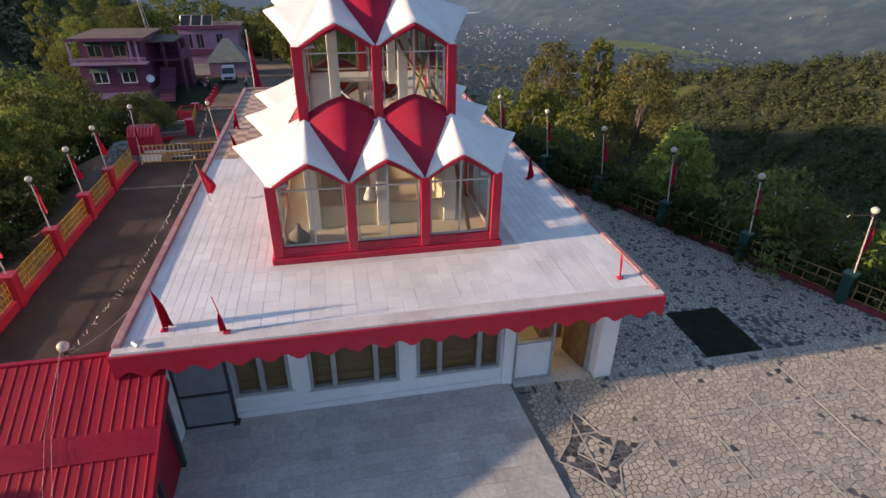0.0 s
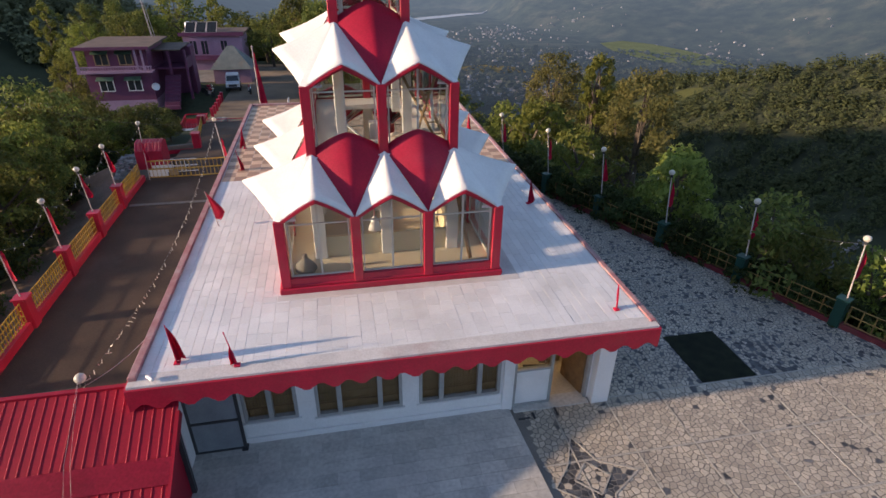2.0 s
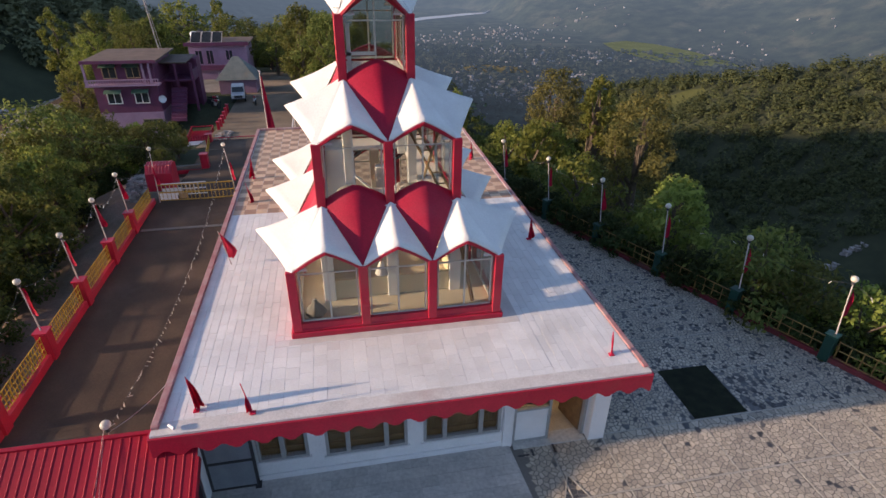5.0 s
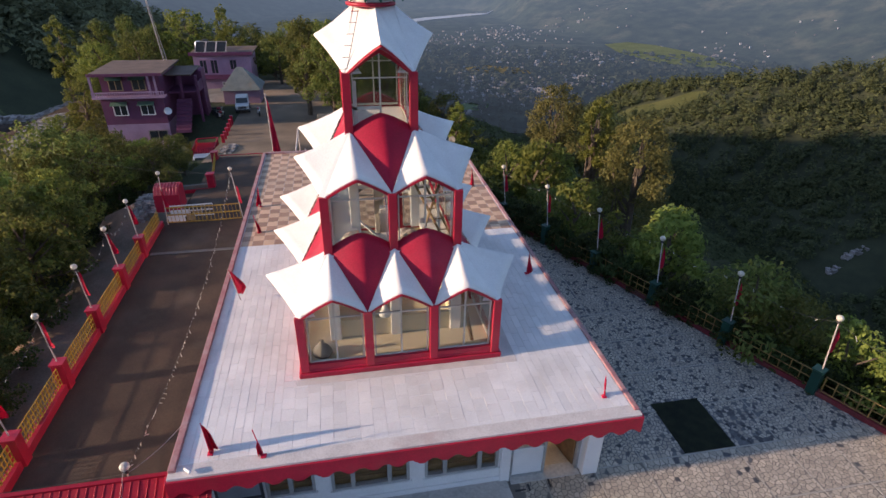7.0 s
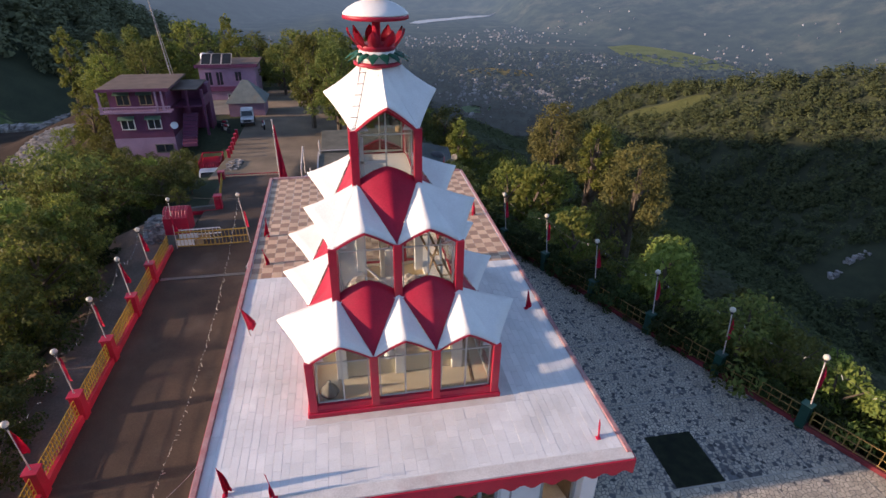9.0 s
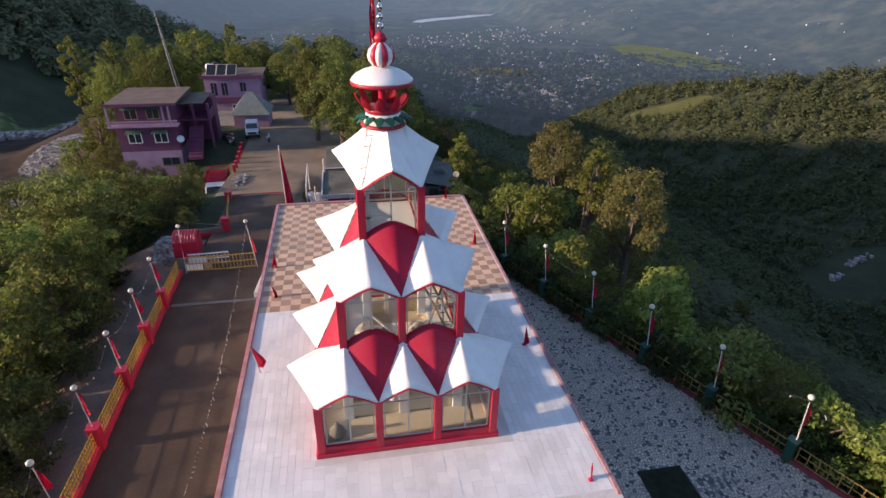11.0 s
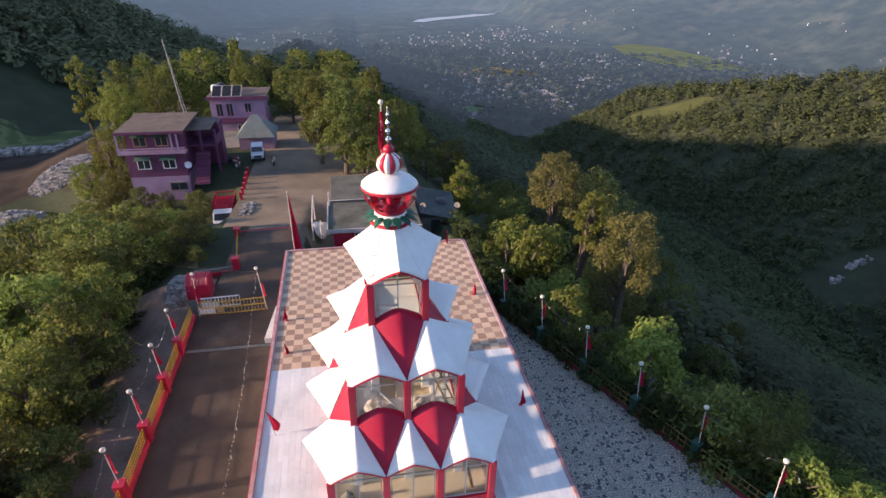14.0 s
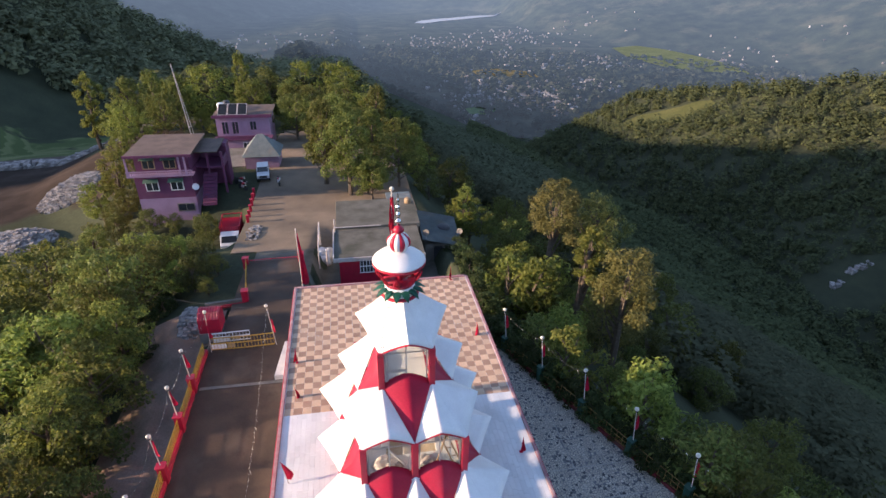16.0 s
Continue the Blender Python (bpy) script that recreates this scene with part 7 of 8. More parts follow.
for k, (x, y, n, size) in enumerate(((378, 288.5, 14, 2.6), (359, 282, 7, 2.2), (386, 289, 6, 1.8))):
    heap("rock_heap", x, y, 6.5, 2.6, 0.6, n, size, M["rock"], "scattered pale boulders in the shaded ravine", "rocks", 40 + k, "stuff")
heap("rubble", -5.9, 42.0, 0.7, 2.2, 0.25, 60, 0.22, M["rock"], "scattered pale rubble beside the yard", "rubble", 4, "stuff")
heap("rubble", -7.4, 24.2, 0.9, 1.6, 0.7, 160, 0.22, M["rock"], "small heap of pale rubble by the ramp", "rubble", 5, "stuff")
# tarpaulin heap and pipes by the hut
bm = bmesh.new()
bmesh.ops.create_icosphere(bm, subdivisions=4, radius=1.0)
TZ = land(1.0, 36.4)
for w in bm.verts:
    c = w.co
    k = 1 + 0.28 * noise.noise(c * 2.2) + 0.1 * noise.noise(c * 6)
    w.co = Vector((0.9 + c.x * 1.2 * k, 36.6 + c.y * 1.5 * k, TZ + max(c.z, -0.1) * 0.85 * k))
tagged(part("white_tarpaulin", bm, M["tarp"], smooth=True), "heap under a crumpled white tarpaulin", "tarpaulin")
t = thing("pipe_frame", "bare pale metal pipe frame beside the hut", "frame", at=(0.8, 33, -2.4))
for a, b in (((0.75, 37.5, -2.9), (0.75, 37.5, -0.6)), ((0.75, 37.5, -0.6), (0.9, 31.6, -0.4)), ((0.9, 31.6, -2.0), (0.9, 31.6, -0.4)), ((1.5, 32.5, -2.3), (1.5, 32.5, -0.7))):
    part("pipe", rod(a, b, 0.06), M["pole"], t)
t = thing("debris_stack", "stack of old boards and junk behind the hall", "junk", at=(1.6, 27, -1.4))
rng = random.Random(3)
for i in range(14):
    x, y = rng.uniform(0.4, 9.5), rng.uniform(22.5, 29.5)
    z = land(x, y) + 0.06
    bm = box(-0.8, -0.25, 0, 0.8, 0.25, rng.uniform(0.15, 0.6), 0.01)
    bm.transform(pose(x, y, z, 0, rng.uniform(-4, 4), rng.uniform(0, 180)))
    part("board", bm, rng.choice([M["concrete"], M["wood"], M["tin"], M["dark"]]), t)
tagged(part("back_yard", slab([(0.5, 21.1), (11.2, 21.1), (12.0, 31.5), (0.5, 31.5)], -4.6, -3.5), M["concrete"]), "grey cement yard behind the hall", "yard", kind="structure")

# ---- trees ----
def leaf_cloud(rng, blobs, count, size, flat=0.55, slim=0.55, broad=False):
    """Leaves scattered over the outer part of several clumps: broad ones folded along their middle, small ones three-cornered."""
    vs, fs = [], []
    total = sum(b[3] ** 2 for b in blobs)
    for bx, by, bz, br, bh in blobs:
        n = max(8, int(count * br * br / total))
        for _ in range(n):
            while True:
                x, y, z = rng.uniform(-1, 1), rng.uniform(-1, 1), rng.uniform(-1, 1)
                d = x * x + y * y + z * z
                if 0.02 < d < 1:
                    break
            k = (0.45 + 0.55 * rng.random() ** 0.45) / math.sqrt(d) * (1 + 0.22 * math.sin(x * 5 + bx) * math.cos(y * 4 + bz))
            px, py, pz = bx + x * k * br, by + y * k * br, bz + z * k * bh
            # leaf axes: droops outward, faces up and out
            n0 = Vector((x, y, z * 0.6 + flat)) + Vector((rng.uniform(-1, 1), rng.uniform(-1, 1), rng.uniform(-1, 1))) * 0.75
            n0.normalize()
            a0 = n0.cross(Vector((rng.uniform(-1, 1), rng.uniform(-1, 1), rng.uniform(-0.4, 0.4))))
            if a0.length < 0.05:
                continue
            a0.normalize()
            b0 = n0.cross(a0)
            s = size * rng.uniform(0.6, 1.35)
            c = Vector((px, py, pz))
            i = len(vs)
            if broad:
                vs += [tuple(c - a0 * s), tuple(c - b0 * s * slim + n0 * s * 0.12), tuple(c + a0 * s), tuple(c + b0 * s * slim + n0 * s * 0.12)]
                fs.append((i, i + 1, i + 2, i + 3))
            else:
                vs += [tuple(c - a0 * s), tuple(c + a0 * s * 0.7 - b0 * s * slim * 1.2), tuple(c + a0 * s * 0.8 + b0 * s * slim * 1.2)]
                fs.append((i, i + 1, i + 2))
    return vs, fs


def limb(bm, a, b, r0, r1, rng, bend=0.15, steps=4, seg=6):
    a, b = Vector(a), Vector(b)
    L = (b - a).length
    off = Vector((rng.uniform(-1, 1), rng.uniform(-1, 1), 0)) * bend * L
    pts = [a.lerp(b, i / steps) + off * math.sin(math.pi * i / steps) for i in range(steps + 1)]
    for i in range(steps):
        u, w = r0 + (r1 - r0) * i / steps, r0 + (r1 - r0) * (i + 1) / steps
        rod(pts[i], pts[i + 1], u, w, seg, bm=bm)


def make_tree(name, label, category, seed, height, crown_r, crown_base, leaves, size, material, blobs=14, lean=0.0, tall=1.0, slim=0.55, group="trees", wide_leaf=False):
    rng = random.Random(seed)
    t = thing(name, label, category, group)
    bl = []
    n = int(blobs * 2.4)
    for i in range(n):
        # clumps at the ends of the twigs, with gaps between them
        f = (i + rng.random()) / n
        a = i * 2.39996 + rng.uniform(-0.5, 0.5)
        h = crown_base + (height - crown_base) * (0.06 + 0.88 * f)
        bulge = 1 + 0.28 * math.sin(2 * a + seed) + 0.18 * math.sin(3 * a + 5 * f + seed)
        rad = crown_r * math.sin(math.pi * (0.20 + 0.72 * f)) ** 0.7 * rng.uniform(0.45, 0.92) * bulge
        br = crown_r * rng.uniform(0.17, 0.32) * (1.1 - 0.30 * f)
        bl.append((rad * math.cos(a) + lean * f, rad * math.sin(a), h + rng.uniform(-0.25, 0.25) * br, br, br * rng.uniform(0.55, 0.9) * tall))
    bl.append((lean, 0, height - crown_r * 0.22, crown_r * 0.22, crown_r * 0.26 * tall))
    bm = bmesh.new()
    limb(bm, (0, 0, -1.2), (lean * 0.5, 0, crown_base + (height - crown_base) * 0.55), 0.045 * height ** 0.85, 0.02 * height ** 0.8, rng, 0.05, 4, 6)
    for b in bl[::4]:
        h = max(crown_base * 0.7, b[2] - b[3] * 1.2)
        limb(bm, (lean * 0.3 * h / height, 0, h * 0.75), (b[0], b[1], b[2]), 0.018 * height ** 0.8, 0.012, rng, 0.1, 2, 4)
    part("trunk", bm, M["bark"], t)
    vs, fs = leaf_cloud(rng, bl, leaves, size, slim=slim, broad=wide_leaf)
    raw("crown", vs, fs, material, t)
    return t


KIND = {
    "broad": make_tree("broadleaf_tree", "broad green tree with dense small leaves", "tree", 1, 6.2, 2.7, 1.4, 4400, 0.108, M["leaf_a"], 18),
    "bushy": make_tree("broadleaf_tree", "bushy dark green tree on the slope", "tree", 2, 5.0, 2.5, 0.7, 4200, 0.108, M["leaf_c"], 18),
    "yellow": make_tree("broadleaf_tree", "yellow-green tree in full leaf", "tree", 3, 5.6, 2.3, 1.0, 4400, 0.100, M["leaf_b"], 16),
    "tall": make_tree("tall_tree", "tall slender tree in full leaf", "tree", 4, 9.5, 2.5, 2.2, 6000, 0.125, M["leaf_a"], 22, tall=1.3),
    "brown": make_tree("broadleaf_tree", "large tree with brownish green leaves", "tree", 5, 9.0, 3.4, 2.0, 7600, 0.115, M["leaf_d"], 22),
    "bigleaf": make_tree("large_leaf_tree", "young tree with large bright leaves", "tree", 6, 4.6, 1.6, 0.6, 2100, 0.108, M["leaf_b"], 14, slim=0.48, wide_leaf=True),
    "bigdark": make_tree("large_leaf_tree", "shrubby tree with large dark leaves", "tree", 7, 4.0, 2.0, 0.3, 2100, 0.106, M["leaf_a"], 15, slim=0.48, wide_leaf=True),
    "lime": make_tree("tall_tree", "narrow lime-green tree with fine foliage", "tree", 8, 8.5, 1.5, 1.5, 5600, 0.095, M["leaf_b"], 16, tall=1.5),
    "stembrown": make_tree("tall_tree", "tall bare-stemmed tree with a brownish crown", "tree", 11, 13.0, 2.9, 7.8, 7000, 0.098, M["leaf_d"], 20, tall=0.9),
    "stemlime": make_tree("tall_tree", "tall thin tree with a small lime crown", "tree", 12, 13.0, 1.35, 8.8, 4600, 0.085, M["leaf_b"], 12, tall=1.2),
    "shrub": make_tree("shrub", "low leafy green shrub", "shrub", 9, 1.9, 1.2, 0.1, 1500, 0.080, M["leaf_e"], 8, group="shrubs"),
    "shrubd": make_tree("shrub", "low dark green shrub", "shrub", 10, 1.7, 1.2, 0.1, 1500, 0.080, M["leaf_e"], 8, group="shrubs"),
}
_used = set()


def plant(kind, x, y, s=1.0, turn=None, z=None, seed=0):
    zz = land(x, y) if z is None else z
    a = (x * 37.1 + y * 91.7) % 360 if turn is None else turn
    if kind not in _used:
        _used.add(kind)
        ob = KIND[kind]
        ob.matrix_basis = pose(x, y, zz, 0, 0, a)
        ob.scale = (s, s, s)
        # the first of its kind carries its parts along
        for c in ob.children:
            c.matrix_parent_inverse = Matrix.Identity(4)
        return ob
    ob = copy_thing(KIND[kind], Matrix.Identity(4))
    ob.matrix_basis = pose(x, y, zz, 0, 0, a)
    ob.scale = (s, s, s)
    return ob


TALL = {"broad": 6.2, "bushy": 5.0, "yellow": 5.6, "tall": 9.5, "brown": 9.0, "bigleaf": 4.6, "bigdark": 4.0, "lime": 8.5, "stembrown": 13.0, "stemlime": 13.0, "shrub": 1.9, "shrubd": 1.7}


def plant_to(kind, x, y, top):
    return plant(kind, x, y, (top - land(x, y)) / TALL[kind])


# single trees that stand out
plant("tall", 0.9, 56.5, 1.12); plant("tall", 3.6, 60.5, 1.0); plant("tall", 2.4, 65, 1.0)
plant("yellow", 6.0, 52.5, 0.85)
plant_to("stembrown", 21.8, 20.2, 4.3); plant_to("stembrown", 23.5, 37.5, 2.5); plant_to("stembrown", 28.4, 38.2, 0.2); plant_to("stemlime", 20.3, 23.2, 4.7); plant_to("brown", 24.8, 27.5, -2.6)
plant_to("bushy", 29.0, 41.0, -4.0); plant_to("bigleaf", 16.7, 24.0, 2.0); plant_to("bigleaf", 15.3, 25.6, 1.5); plant_to("bigleaf", 18.2, 25.2, 1.3); plant_to("bigdark", 18.9, 6.0, 2.9); plant_to("bigdark", 19.9, 5.0, 2.1)
plant_to("bigleaf", 16.4, 31.0, -1.0); plant_to("bigleaf", 18.6, 33.0, -1.6); plant_to("yellow", 17.6, 29.0, -1.6); plant_to("bigdark", 15.0, 28.2, -1.2); plant_to("bigleaf", 14.4, 31.5, -1.4); plant_to("bigleaf", 20.4, 31.0, -2.6)
plant_to("lime", 16.0, 45.2, -0.8); plant_to("yellow", 16.8, 46.2, -2.4)
plant_to("bigleaf", 18.0, 10.2, 3.3); plant_to("bigleaf", 18.9, 11.6, 2.6); plant_to("bigdark", 20.3, 6.9, 1.6)
plant_to("bigleaf", 15.5, 14.6, 3.0); plant_to("bigdark", 14.9, 17.8, 1.2); plant_to("broad", 18.6, 14.0, 0.2); plant_to("yellow", 17.2, 19.5, 0.8)
plant("yellow", -25.0, 62.5, 1.25); plant("yellow", -27.0, 60, 1.0); plant("lime", -38, 92, 1.5); plant("yellow", -27, 72, 0.8)
plant_to("yellow", 22.8, -0.4, 1.2); plant_to("bigdark", 21.6, 1.4, 0.9); plant_to("bigleaf", 23.4, -2.6, 1.3); plant_to("shrub", 21.2, 2.8, 0.6); plant_to("yellow", 21.9, 0.6, 1.0); plant_to("yellow", 22.6, -1.8, 0.9)
plant_to("bigleaf", 26.3, 1.5, 0.6); plant_to("yellow", 25.2, 3.2, -0.6); plant_to("bigleaf", 21.6, 4.0, 0.4)

plant_to("yellow", 21.8, 1.0, 2.3); plant_to("yellow", 22.6, -0.7, 3.1); plant_to("bigleaf", 21.0, 3.4, 1.9)
for x, y, top in ((-8.3, 3.2, 0.4), (-8.9, 5.6, 0.9), (-8.8, 8.2, 0.3), (-9.6, 10.6, 0.4)):
    plant_to("bushy" if y > 4 else "broad", x, y, top)
for k, (x, y, top) in enumerate(((-7.0, 27.6, 0.3), (-8.4, 29.6, 1.0), (-7.2, 31.8, -0.2), (-8.8, 34.0, 0.2), (-12.6, 38.5, -1.4))):
    plant_to("bushy" if k % 2 else "broad", x, y, top)
plant_to("bushy", -18.2, 50.4, -4.0); plant_to("broad", -15.6, 50.0, -4.6); plant_to("bushy", -11.6, 47.0, -3.4)
for k, (x, y, top) in enumerate(((-10.9, 21.6, 2.4), (-11.2, 17.6, 2.6), (-11.6, 13.6, 2.5), (-12.6, 24.8, 2.2), (-13.4, 19.6, 3.4), (-12.0, 10.2, 2.2))):
    plant_to("broad" if k % 2 else "yellow", x, y, top)
for k, (x, y, top) in enumerate(((-26.9, 76.0, 1.2), (-23.3, 80.0, 1.8), (-25.9, 100.0, 0.8), (-18.4, 92.0, 3.9), (-16.6, 112.0, 2.5), (-11.7, 90.0, 1.8), (-12.7, 120.0, -2.1), (-6.6, 98.0, -0.9), (-4.9, 125.0, -1.6), (-0.1, 128.0, -2.4), (3.8, 118.0, -0.5), (-2.5, 96.0, -0.9), (2.1, 86.0, -0.1), (12.8, 95.0, -5.0), (12.7, 75.0, -4.3), (13.7, 66.0, -3.3), (17.8, 62.0, -3.7))):
    plant_to(("yellow", "broad", "tall", "yellow", "lime")[k % 5], x, y, top)
rng = random.Random(21)


def scatter(count, xs, ys, kinds, smin, smax, gap, ok=None, avoid=()):
    placed = list(avoid)
    tries = 0
    while count and tries < 6000:
        tries += 1
        x, y = rng.uniform(*xs), rng.uniform(*ys)
        if ok and not ok(x, y):
            continue
        if any((x - a) ** 2 + (y - b) ** 2 < gap * gap for a, b in placed):
            continue
        placed.append((x, y))
        near = 0.62 if y > 35 and -21 < x < -8 else 0.80 if -13.0 < x < -8 and y < 36 else 0.95 if -16.0 < x < -8 and y < 36 else 1.12 if x < -8 and y < 36 else 1.0
        plant(rng.choice(kinds), x, y, rng.uniform(smin, smax) * near)
        count -= 1


# the wooded slope on the alley side
scatter(80, (-34, -9.8), (-2, 48), ["broad", "yellow", "bushy", "yellow", "broad"], 0.65, 1.25, 2.4, lambda x, y: x < interp(y, EDGE_L) - 1.4 - 0.05 * max(0, 20 - y) and not (x < -24 and y > 43) and not (y > 42 and x > -22))
scatter(34, (-26, -9.6), (0, 34), ["shrub", "shrubd"], 0.7, 1.3, 1.2, lambda x, y: x < interp(y, EDGE_L) - 0.3)
# round and behind the houses
scatter(56, (-34, 8), (78, 128), ["broad", "tall", "yellow", "yellow", "lime"], 0.8, 1.25, 3.2, lambda x, y: not (-16 < x < -5 and y < 84))
scatter(12, (3.5, 14), (50, 78), ["broad", "tall", "bushy"], 0.8, 1.15, 2.8)
scatter(5, (-24, -20.8), (50, 66), ["yellow", "broad", "bushy"], 0.6, 0.85, 2.2, lambda x, y: x < -21.3)
# the ravine side
scatter(44, (12.5, 48), (6, 80), ["bushy", "bushy", "bushy", "broad"], 0.6, 1.1, 2.9, lambda x, y: interp(y, EDGE_R) + 4.0 < x < interp(y, EDGE_R) + 28)
scatter(60, (12, 30), (-3, 34), ["shrub", "shrubd", "shrubd", "shrub"], 0.7, 1.25, 1.0, lambda x, y: interp(y, EDGE_R) + 0.35 < x < interp(y, EDGE_R) + 3.4)

for k in range(34):
    y = 3.4 + 15.6 * (k + rng.random()) / 34
    plant("shrubd" if k % 3 else "shrub", fence_x(y) + rng.uniform(0.30, 0.65), y, rng.uniform(0.45, 0.70) * (1.25 if y > 7 else 0.9), z=-0.15)


# ---- the woods farther off, as one mass each ----
def woods(name, label, count, place, size, leaves, leaf, material, seed, tall=1.2):
    rg = random.Random(seed)
    V, F = [], []
    for _ in range(count):
        p = place(rg)
        if not p:
            continue
        x, y = p
        z = land(x, y)
        s = size * rg.uniform(0.6, 1.4)
        h = s * tall * rg.uniform(0.8, 1.3)
        for q in range(leaves):
            a, u = rg.uniform(0, 6.283), rg.random()
            r = s * 0.5 * math.sqrt(1 - (2 * u - 1) ** 2 * 0.8) * rg.uniform(0.6, 1.05)
            c = Vector((x + r * math.cos(a), y + r * math.sin(a), z + 0.15 * h + u * h))
            n0 = Vector((math.cos(a) * (1.1 - u), math.sin(a) * (1.1 - u), 0.25 + u)) + Vector((rg.uniform(-1, 1), rg.uniform(-1, 1), rg.uniform(-1, 1))) * 0.40
            n0.normalize()
            a0 = n0.cross(Vector((rg.uniform(-1, 1), rg.uniform(-1, 1), rg.uniform(-1, 1))))
            if a0.length < 0.1:
                continue
            a0.normalize()
            b0 = n0.cross(a0)
            e = leaf * s * rg.uniform(0.7, 1.3)
            i = len(V)
            V += [tuple(c - a0 * e), tuple(c + a0 * e * 0.6 - b0 * e), tuple(c + a0 * e * 0.6 + b0 * e)]
            F.append((i, i + 1, i + 2))
    return tagged(raw(name, V, F, material), label, "woods", kind="stuff")


def polar(a0, a1, r0, r1, ok=lambda x, y: True):
    def f(rg):
        a, r = radians(rg.uniform(a0, a1)), math.sqrt(rg.uniform(r0 * r0, r1 * r1))
        x, y = 4 + r * math.sin(a), r * math.cos(a) - 5
        return (x, y) if ok(x, y) else None
    return f


scatter(14, (20, 95), (0, 95), ["bushy", "broad", "bushy", "tall"], 0.8, 1.3, 3.6, lambda x, y: interp(y, EDGE_R) + 24 < x < interp(y, EDGE_R) + 62)
CLEAR = (4 + 735 * math.sin(radians(32.5)), -8.5 + 735 * math.cos(radians(32.5)))
clearing = lambda x, y: ((x - CLEAR[0]) * 0.8 - (y - CLEAR[1]) * 0.6) ** 2 / 58 ** 2 + ((x - CLEAR[0]) * 0.6 + (y - CLEAR[1]) * 0.8) ** 2 / 22 ** 2 > 1
far_field = lambda x, y: not (x < -40 and y < 226)
woods("ravine_woods", "dark mixed woods filling the shaded ravine", 2000, polar(8, 64, 48, 210, lambda x, y: x > interp(y, EDGE_R) + 22 or y > 95), 4.8, 190, 0.062, M["leaf_ravine"], 1, 0.85)
woods("ravine_woods", "dark mixed woods filling the shaded ravine", 1500, polar(6, 23, 200, 560), 7, 52, 0.12, M["leaf_ravine"], 2, 0.8)
woods("ravine_woods", "dark green woods on the shaded far slope", 3400, polar(23, 60, 200, 560, lambda x, y: ((x - 368) / 30) ** 2 + ((y - 279) / 24) ** 2 > 1), 7, 46, 0.12, M["leaf_far"], 12, 0.8)
woods("far_woods", "sunlit pine woods on the hill across the ravine", 7600, polar(13, 58, 540, 1060, clearing), 7.0, 30, 0.16, M["leaf_far"], 3, 1.2)
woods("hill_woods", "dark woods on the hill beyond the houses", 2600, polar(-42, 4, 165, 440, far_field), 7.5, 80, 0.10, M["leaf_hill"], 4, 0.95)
woods("hill_woods", "woods on the ridge behind the houses", 400, polar(-30, 8, 125, 170, far_field), 6, 150, 0.085, M["leaf_far"], 5)

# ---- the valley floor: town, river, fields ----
# town walls carry the same blue emission in place of haze
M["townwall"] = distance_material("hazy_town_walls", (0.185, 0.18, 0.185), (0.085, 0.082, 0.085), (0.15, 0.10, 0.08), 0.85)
M["field"] = surface("green_field", (0.165, 0.20, 0.115), (0.135, 0.165, 0.095), 1.0, 0.02, 0.2, 0.0, spec=0.0)
M["dryfield"] = surface("dry_field", (0.20, 0.17, 0.09), (0.14, 0.12, 0.07), 1.0, 0.02, 0.2, 0.0, spec=0.0)
M["meadow"] = surface("olive_meadow", (0.10, 0.105, 0.045), (0.075, 0.085, 0.035), 1.0, 0.05, 0.5, 0.0, spec=0.0)
M["river"] = surface("pale_river_bed", (0.46, 0.50, 0.54), (0.38, 0.42, 0.46), 0.4, 0.01, 0.1, 0.0)


def at_angle(az, r):
    a = radians(az)
    return 4 + r * math.sin(a), -8.5 + r * math.cos(a)


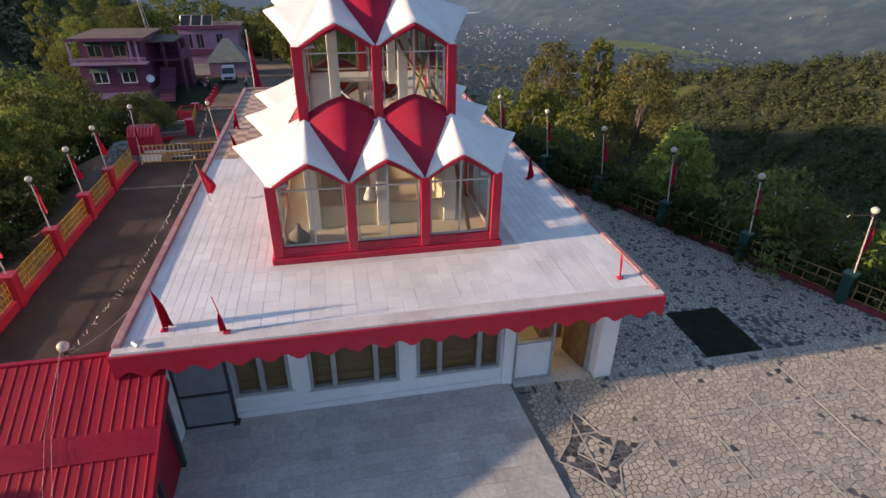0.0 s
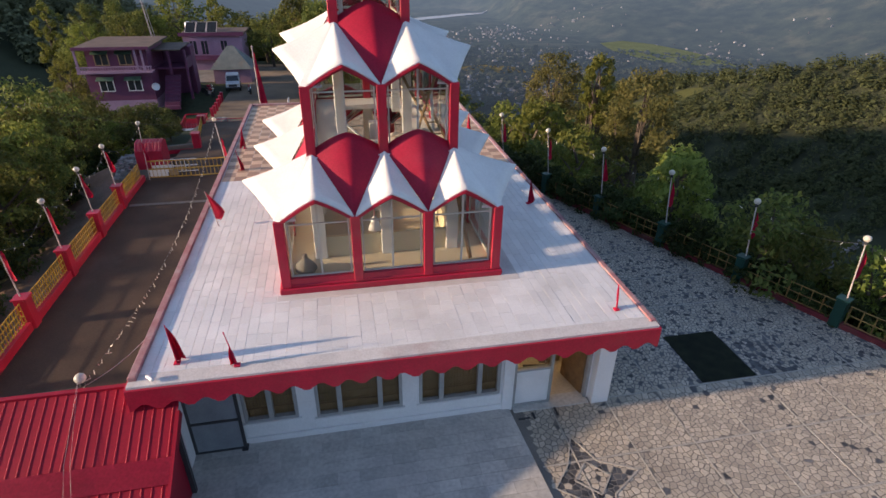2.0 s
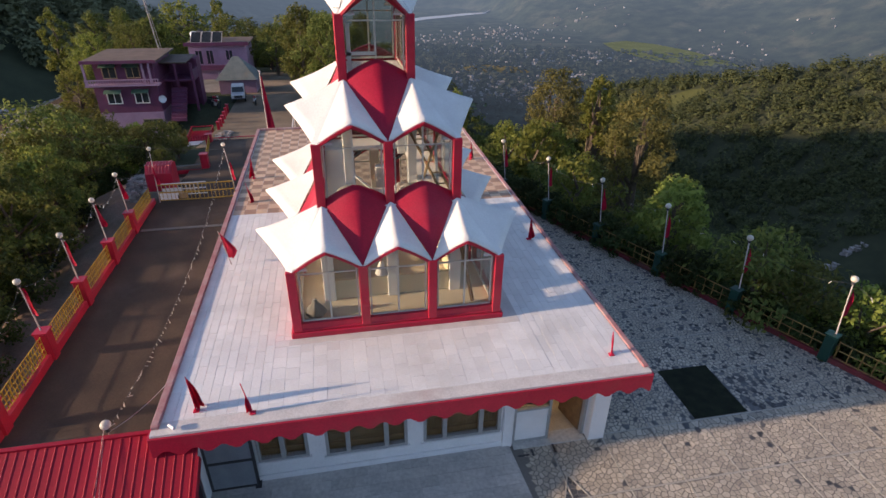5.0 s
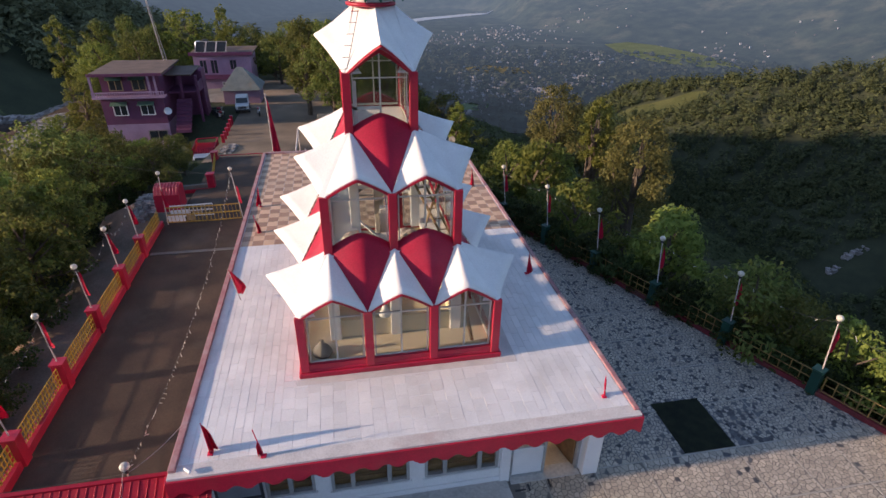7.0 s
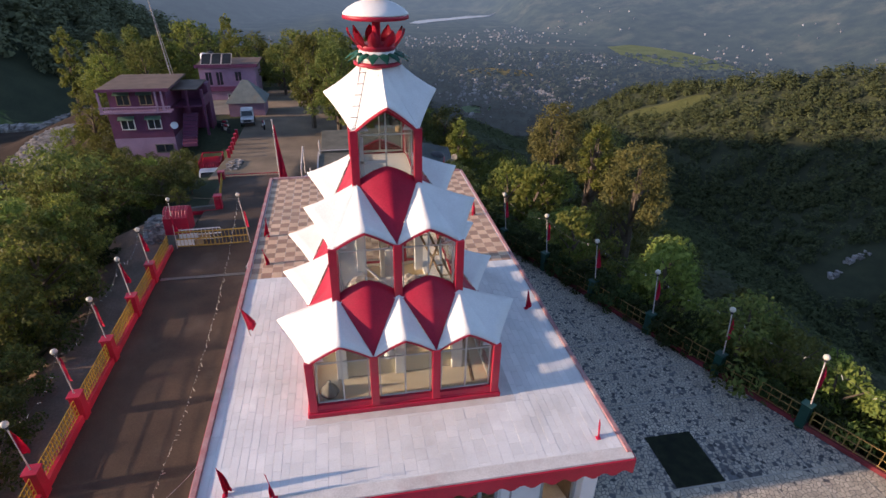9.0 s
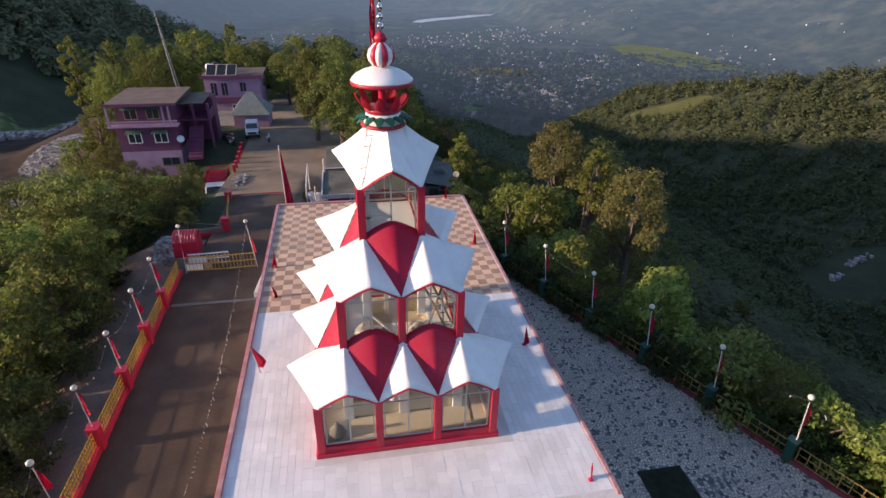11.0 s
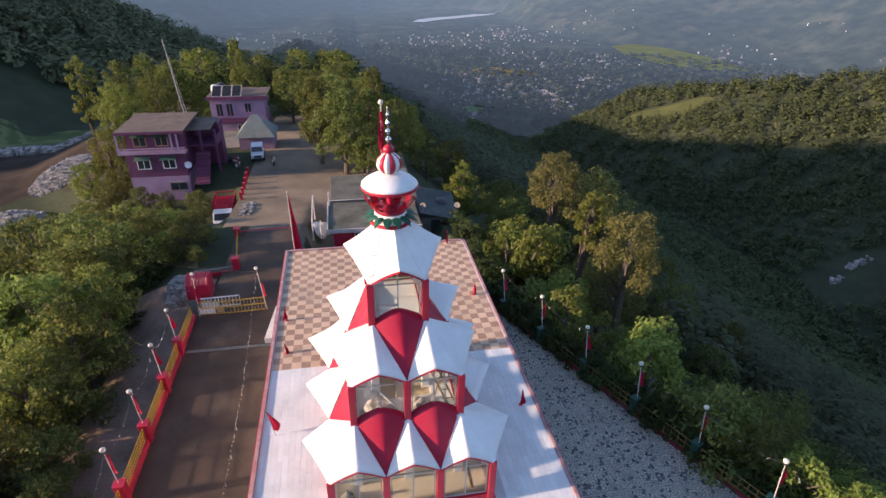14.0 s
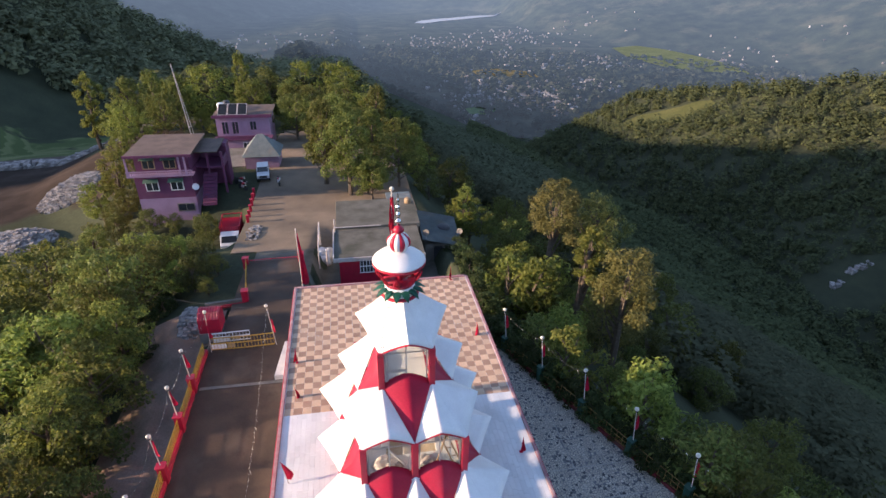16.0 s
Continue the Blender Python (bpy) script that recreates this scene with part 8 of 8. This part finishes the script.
def town():
    rg = random.Random(31)
    vs, fs = [], []
    clusters = [(18, 1560, 5, 160, 150), (22, 1500, 4, 130, 90), (14, 1700, 5, 260, 70), (12, 1400, 3, 240, 50), (13, 1200, 2, 160, 30), (20, 2100, 6, 250, 130), (27, 2150, 6, 160, 70), (34, 2330, 6, 120, 40), (42, 2150, 5, 120, 30), (10, 2400, 7, 320, 90), (16, 2700, 6, 260, 70), (25, 1750, 3, 120, 60), (37, 2560, 9, 160, 24), (23, 2900, 9, 200, 24), (-5, 2500, 8, 300, 50)]
    for az, r, da, dr, n in clusters:
        for _ in range(int(n * 1.5)):
            x, y = at_angle(rg.gauss(az, da * 0.45), rg.gauss(r, dr * 0.5))
            if math.hypot(x, y) < 1110:
                continue
            z = land(x, y) - 1
            w, d, h = rg.uniform(1.8, 4.6), rg.uniform(1.8, 4.2), rg.uniform(3, 6.5)
            if rg.random() < 0.04:
                w, d, h = w * 2, d * 1.6, h * 1.6
            c, s = math.cos(rg.uniform(-0.5, 0.5)), math.sin(rg.uniform(-0.5, 0.5))
            b = len(vs)
            for zz in (z, z + h):
                for ux, uy in ((-w, -d), (w, -d), (w, d), (-w, d)):
                    vs.append((x + ux * c - uy * s, y + ux * s + uy * c, zz))
            vs += [(x - w * 0.9 * c, y - w * 0.9 * s, z + h + 2), (x + w * 0.9 * c, y + w * 0.9 * s, z + h + 2)]
            fs += [(b, b + 1, b + 5, b + 4), (b + 1, b + 2, b + 6, b + 5), (b + 2, b + 3, b + 7, b + 6), (b + 3, b, b + 4, b + 7), (b + 4, b + 5, b + 9, b + 8), (b + 6, b + 7, b + 8, b + 9), (b + 5, b + 6, b + 9), (b + 7, b + 4, b + 8)]
    tagged(raw("town_houses", vs, fs, M["townwall"]), "far scatter of pale town houses in the valley", "town", kind="stuff")


town()


def patch(name, outline, material, label, category, lift=2.5):
    """A field laid on the valley floor: outline of (bearing, distance)."""
    pts = [at_angle(a, r) for a, r in outline]
    cx, cy = sum(p[0] for p in pts) / len(pts), sum(p[1] for p in pts) / len(pts)
    vs, fs = [], []
    R = 8
    n = len(pts)
    for j in range(R + 1):
        for x, y in pts:
            f = j / R
            px, py = x + (cx - x) * f, y + (cy - y) * f
            vs.append((px, py, land(px, py) + lift))
    for j in range(R):
        for k in range(n):
            fs.append((j * n + k, j * n + (k + 1) % n, (j + 1) * n + (k + 1) % n, (j + 1) * n + k))
    tagged(raw(name, vs, fs, material), label, category, kind="structure")


patch("field", [(26.4, 2480), (28.5, 2580), (31, 2540), (34, 2420), (37.5, 2260), (38.8, 2120), (35, 2090), (31.5, 2110), (28, 2260)], M["field"], "bright green field on the valley floor", "field", 8)
patch("field", [(13, 1850), (15.5, 1900), (19, 1870), (20, 1790), (16, 1760), (13.5, 1790)], M["dryfield"], "tan bare field above the town", "field", 5)
patch("field", [(12.5, 1360), (14.5, 1400), (16, 1370), (15, 1310), (13, 1310)], M["field"], "small green field below the town", "field", 5)
patch("river", [(7.2, 3120), (7.8, 3230), (9.2, 3330), (11, 3420), (13, 3560), (15.0, 3640), (15.6, 3660), (15.0, 3560), (13.6, 3470), (11.5, 3330), (9.6, 3220), (8.2, 3110)], M["river"], "pale winding river bed in the valley", "river", 4)
patch("field", [(32.5 + 4.0 * math.cos(a), 735 + 24 * math.sin(a) * (1 + 0.3 * math.sin(3 * a))) for a in [2 * math.pi * k / 14 for k in range(14)]], M["meadow"], "olive grassy clearing among the pines", "field", 0.8)
# these trees take the valley material, its haze glow included
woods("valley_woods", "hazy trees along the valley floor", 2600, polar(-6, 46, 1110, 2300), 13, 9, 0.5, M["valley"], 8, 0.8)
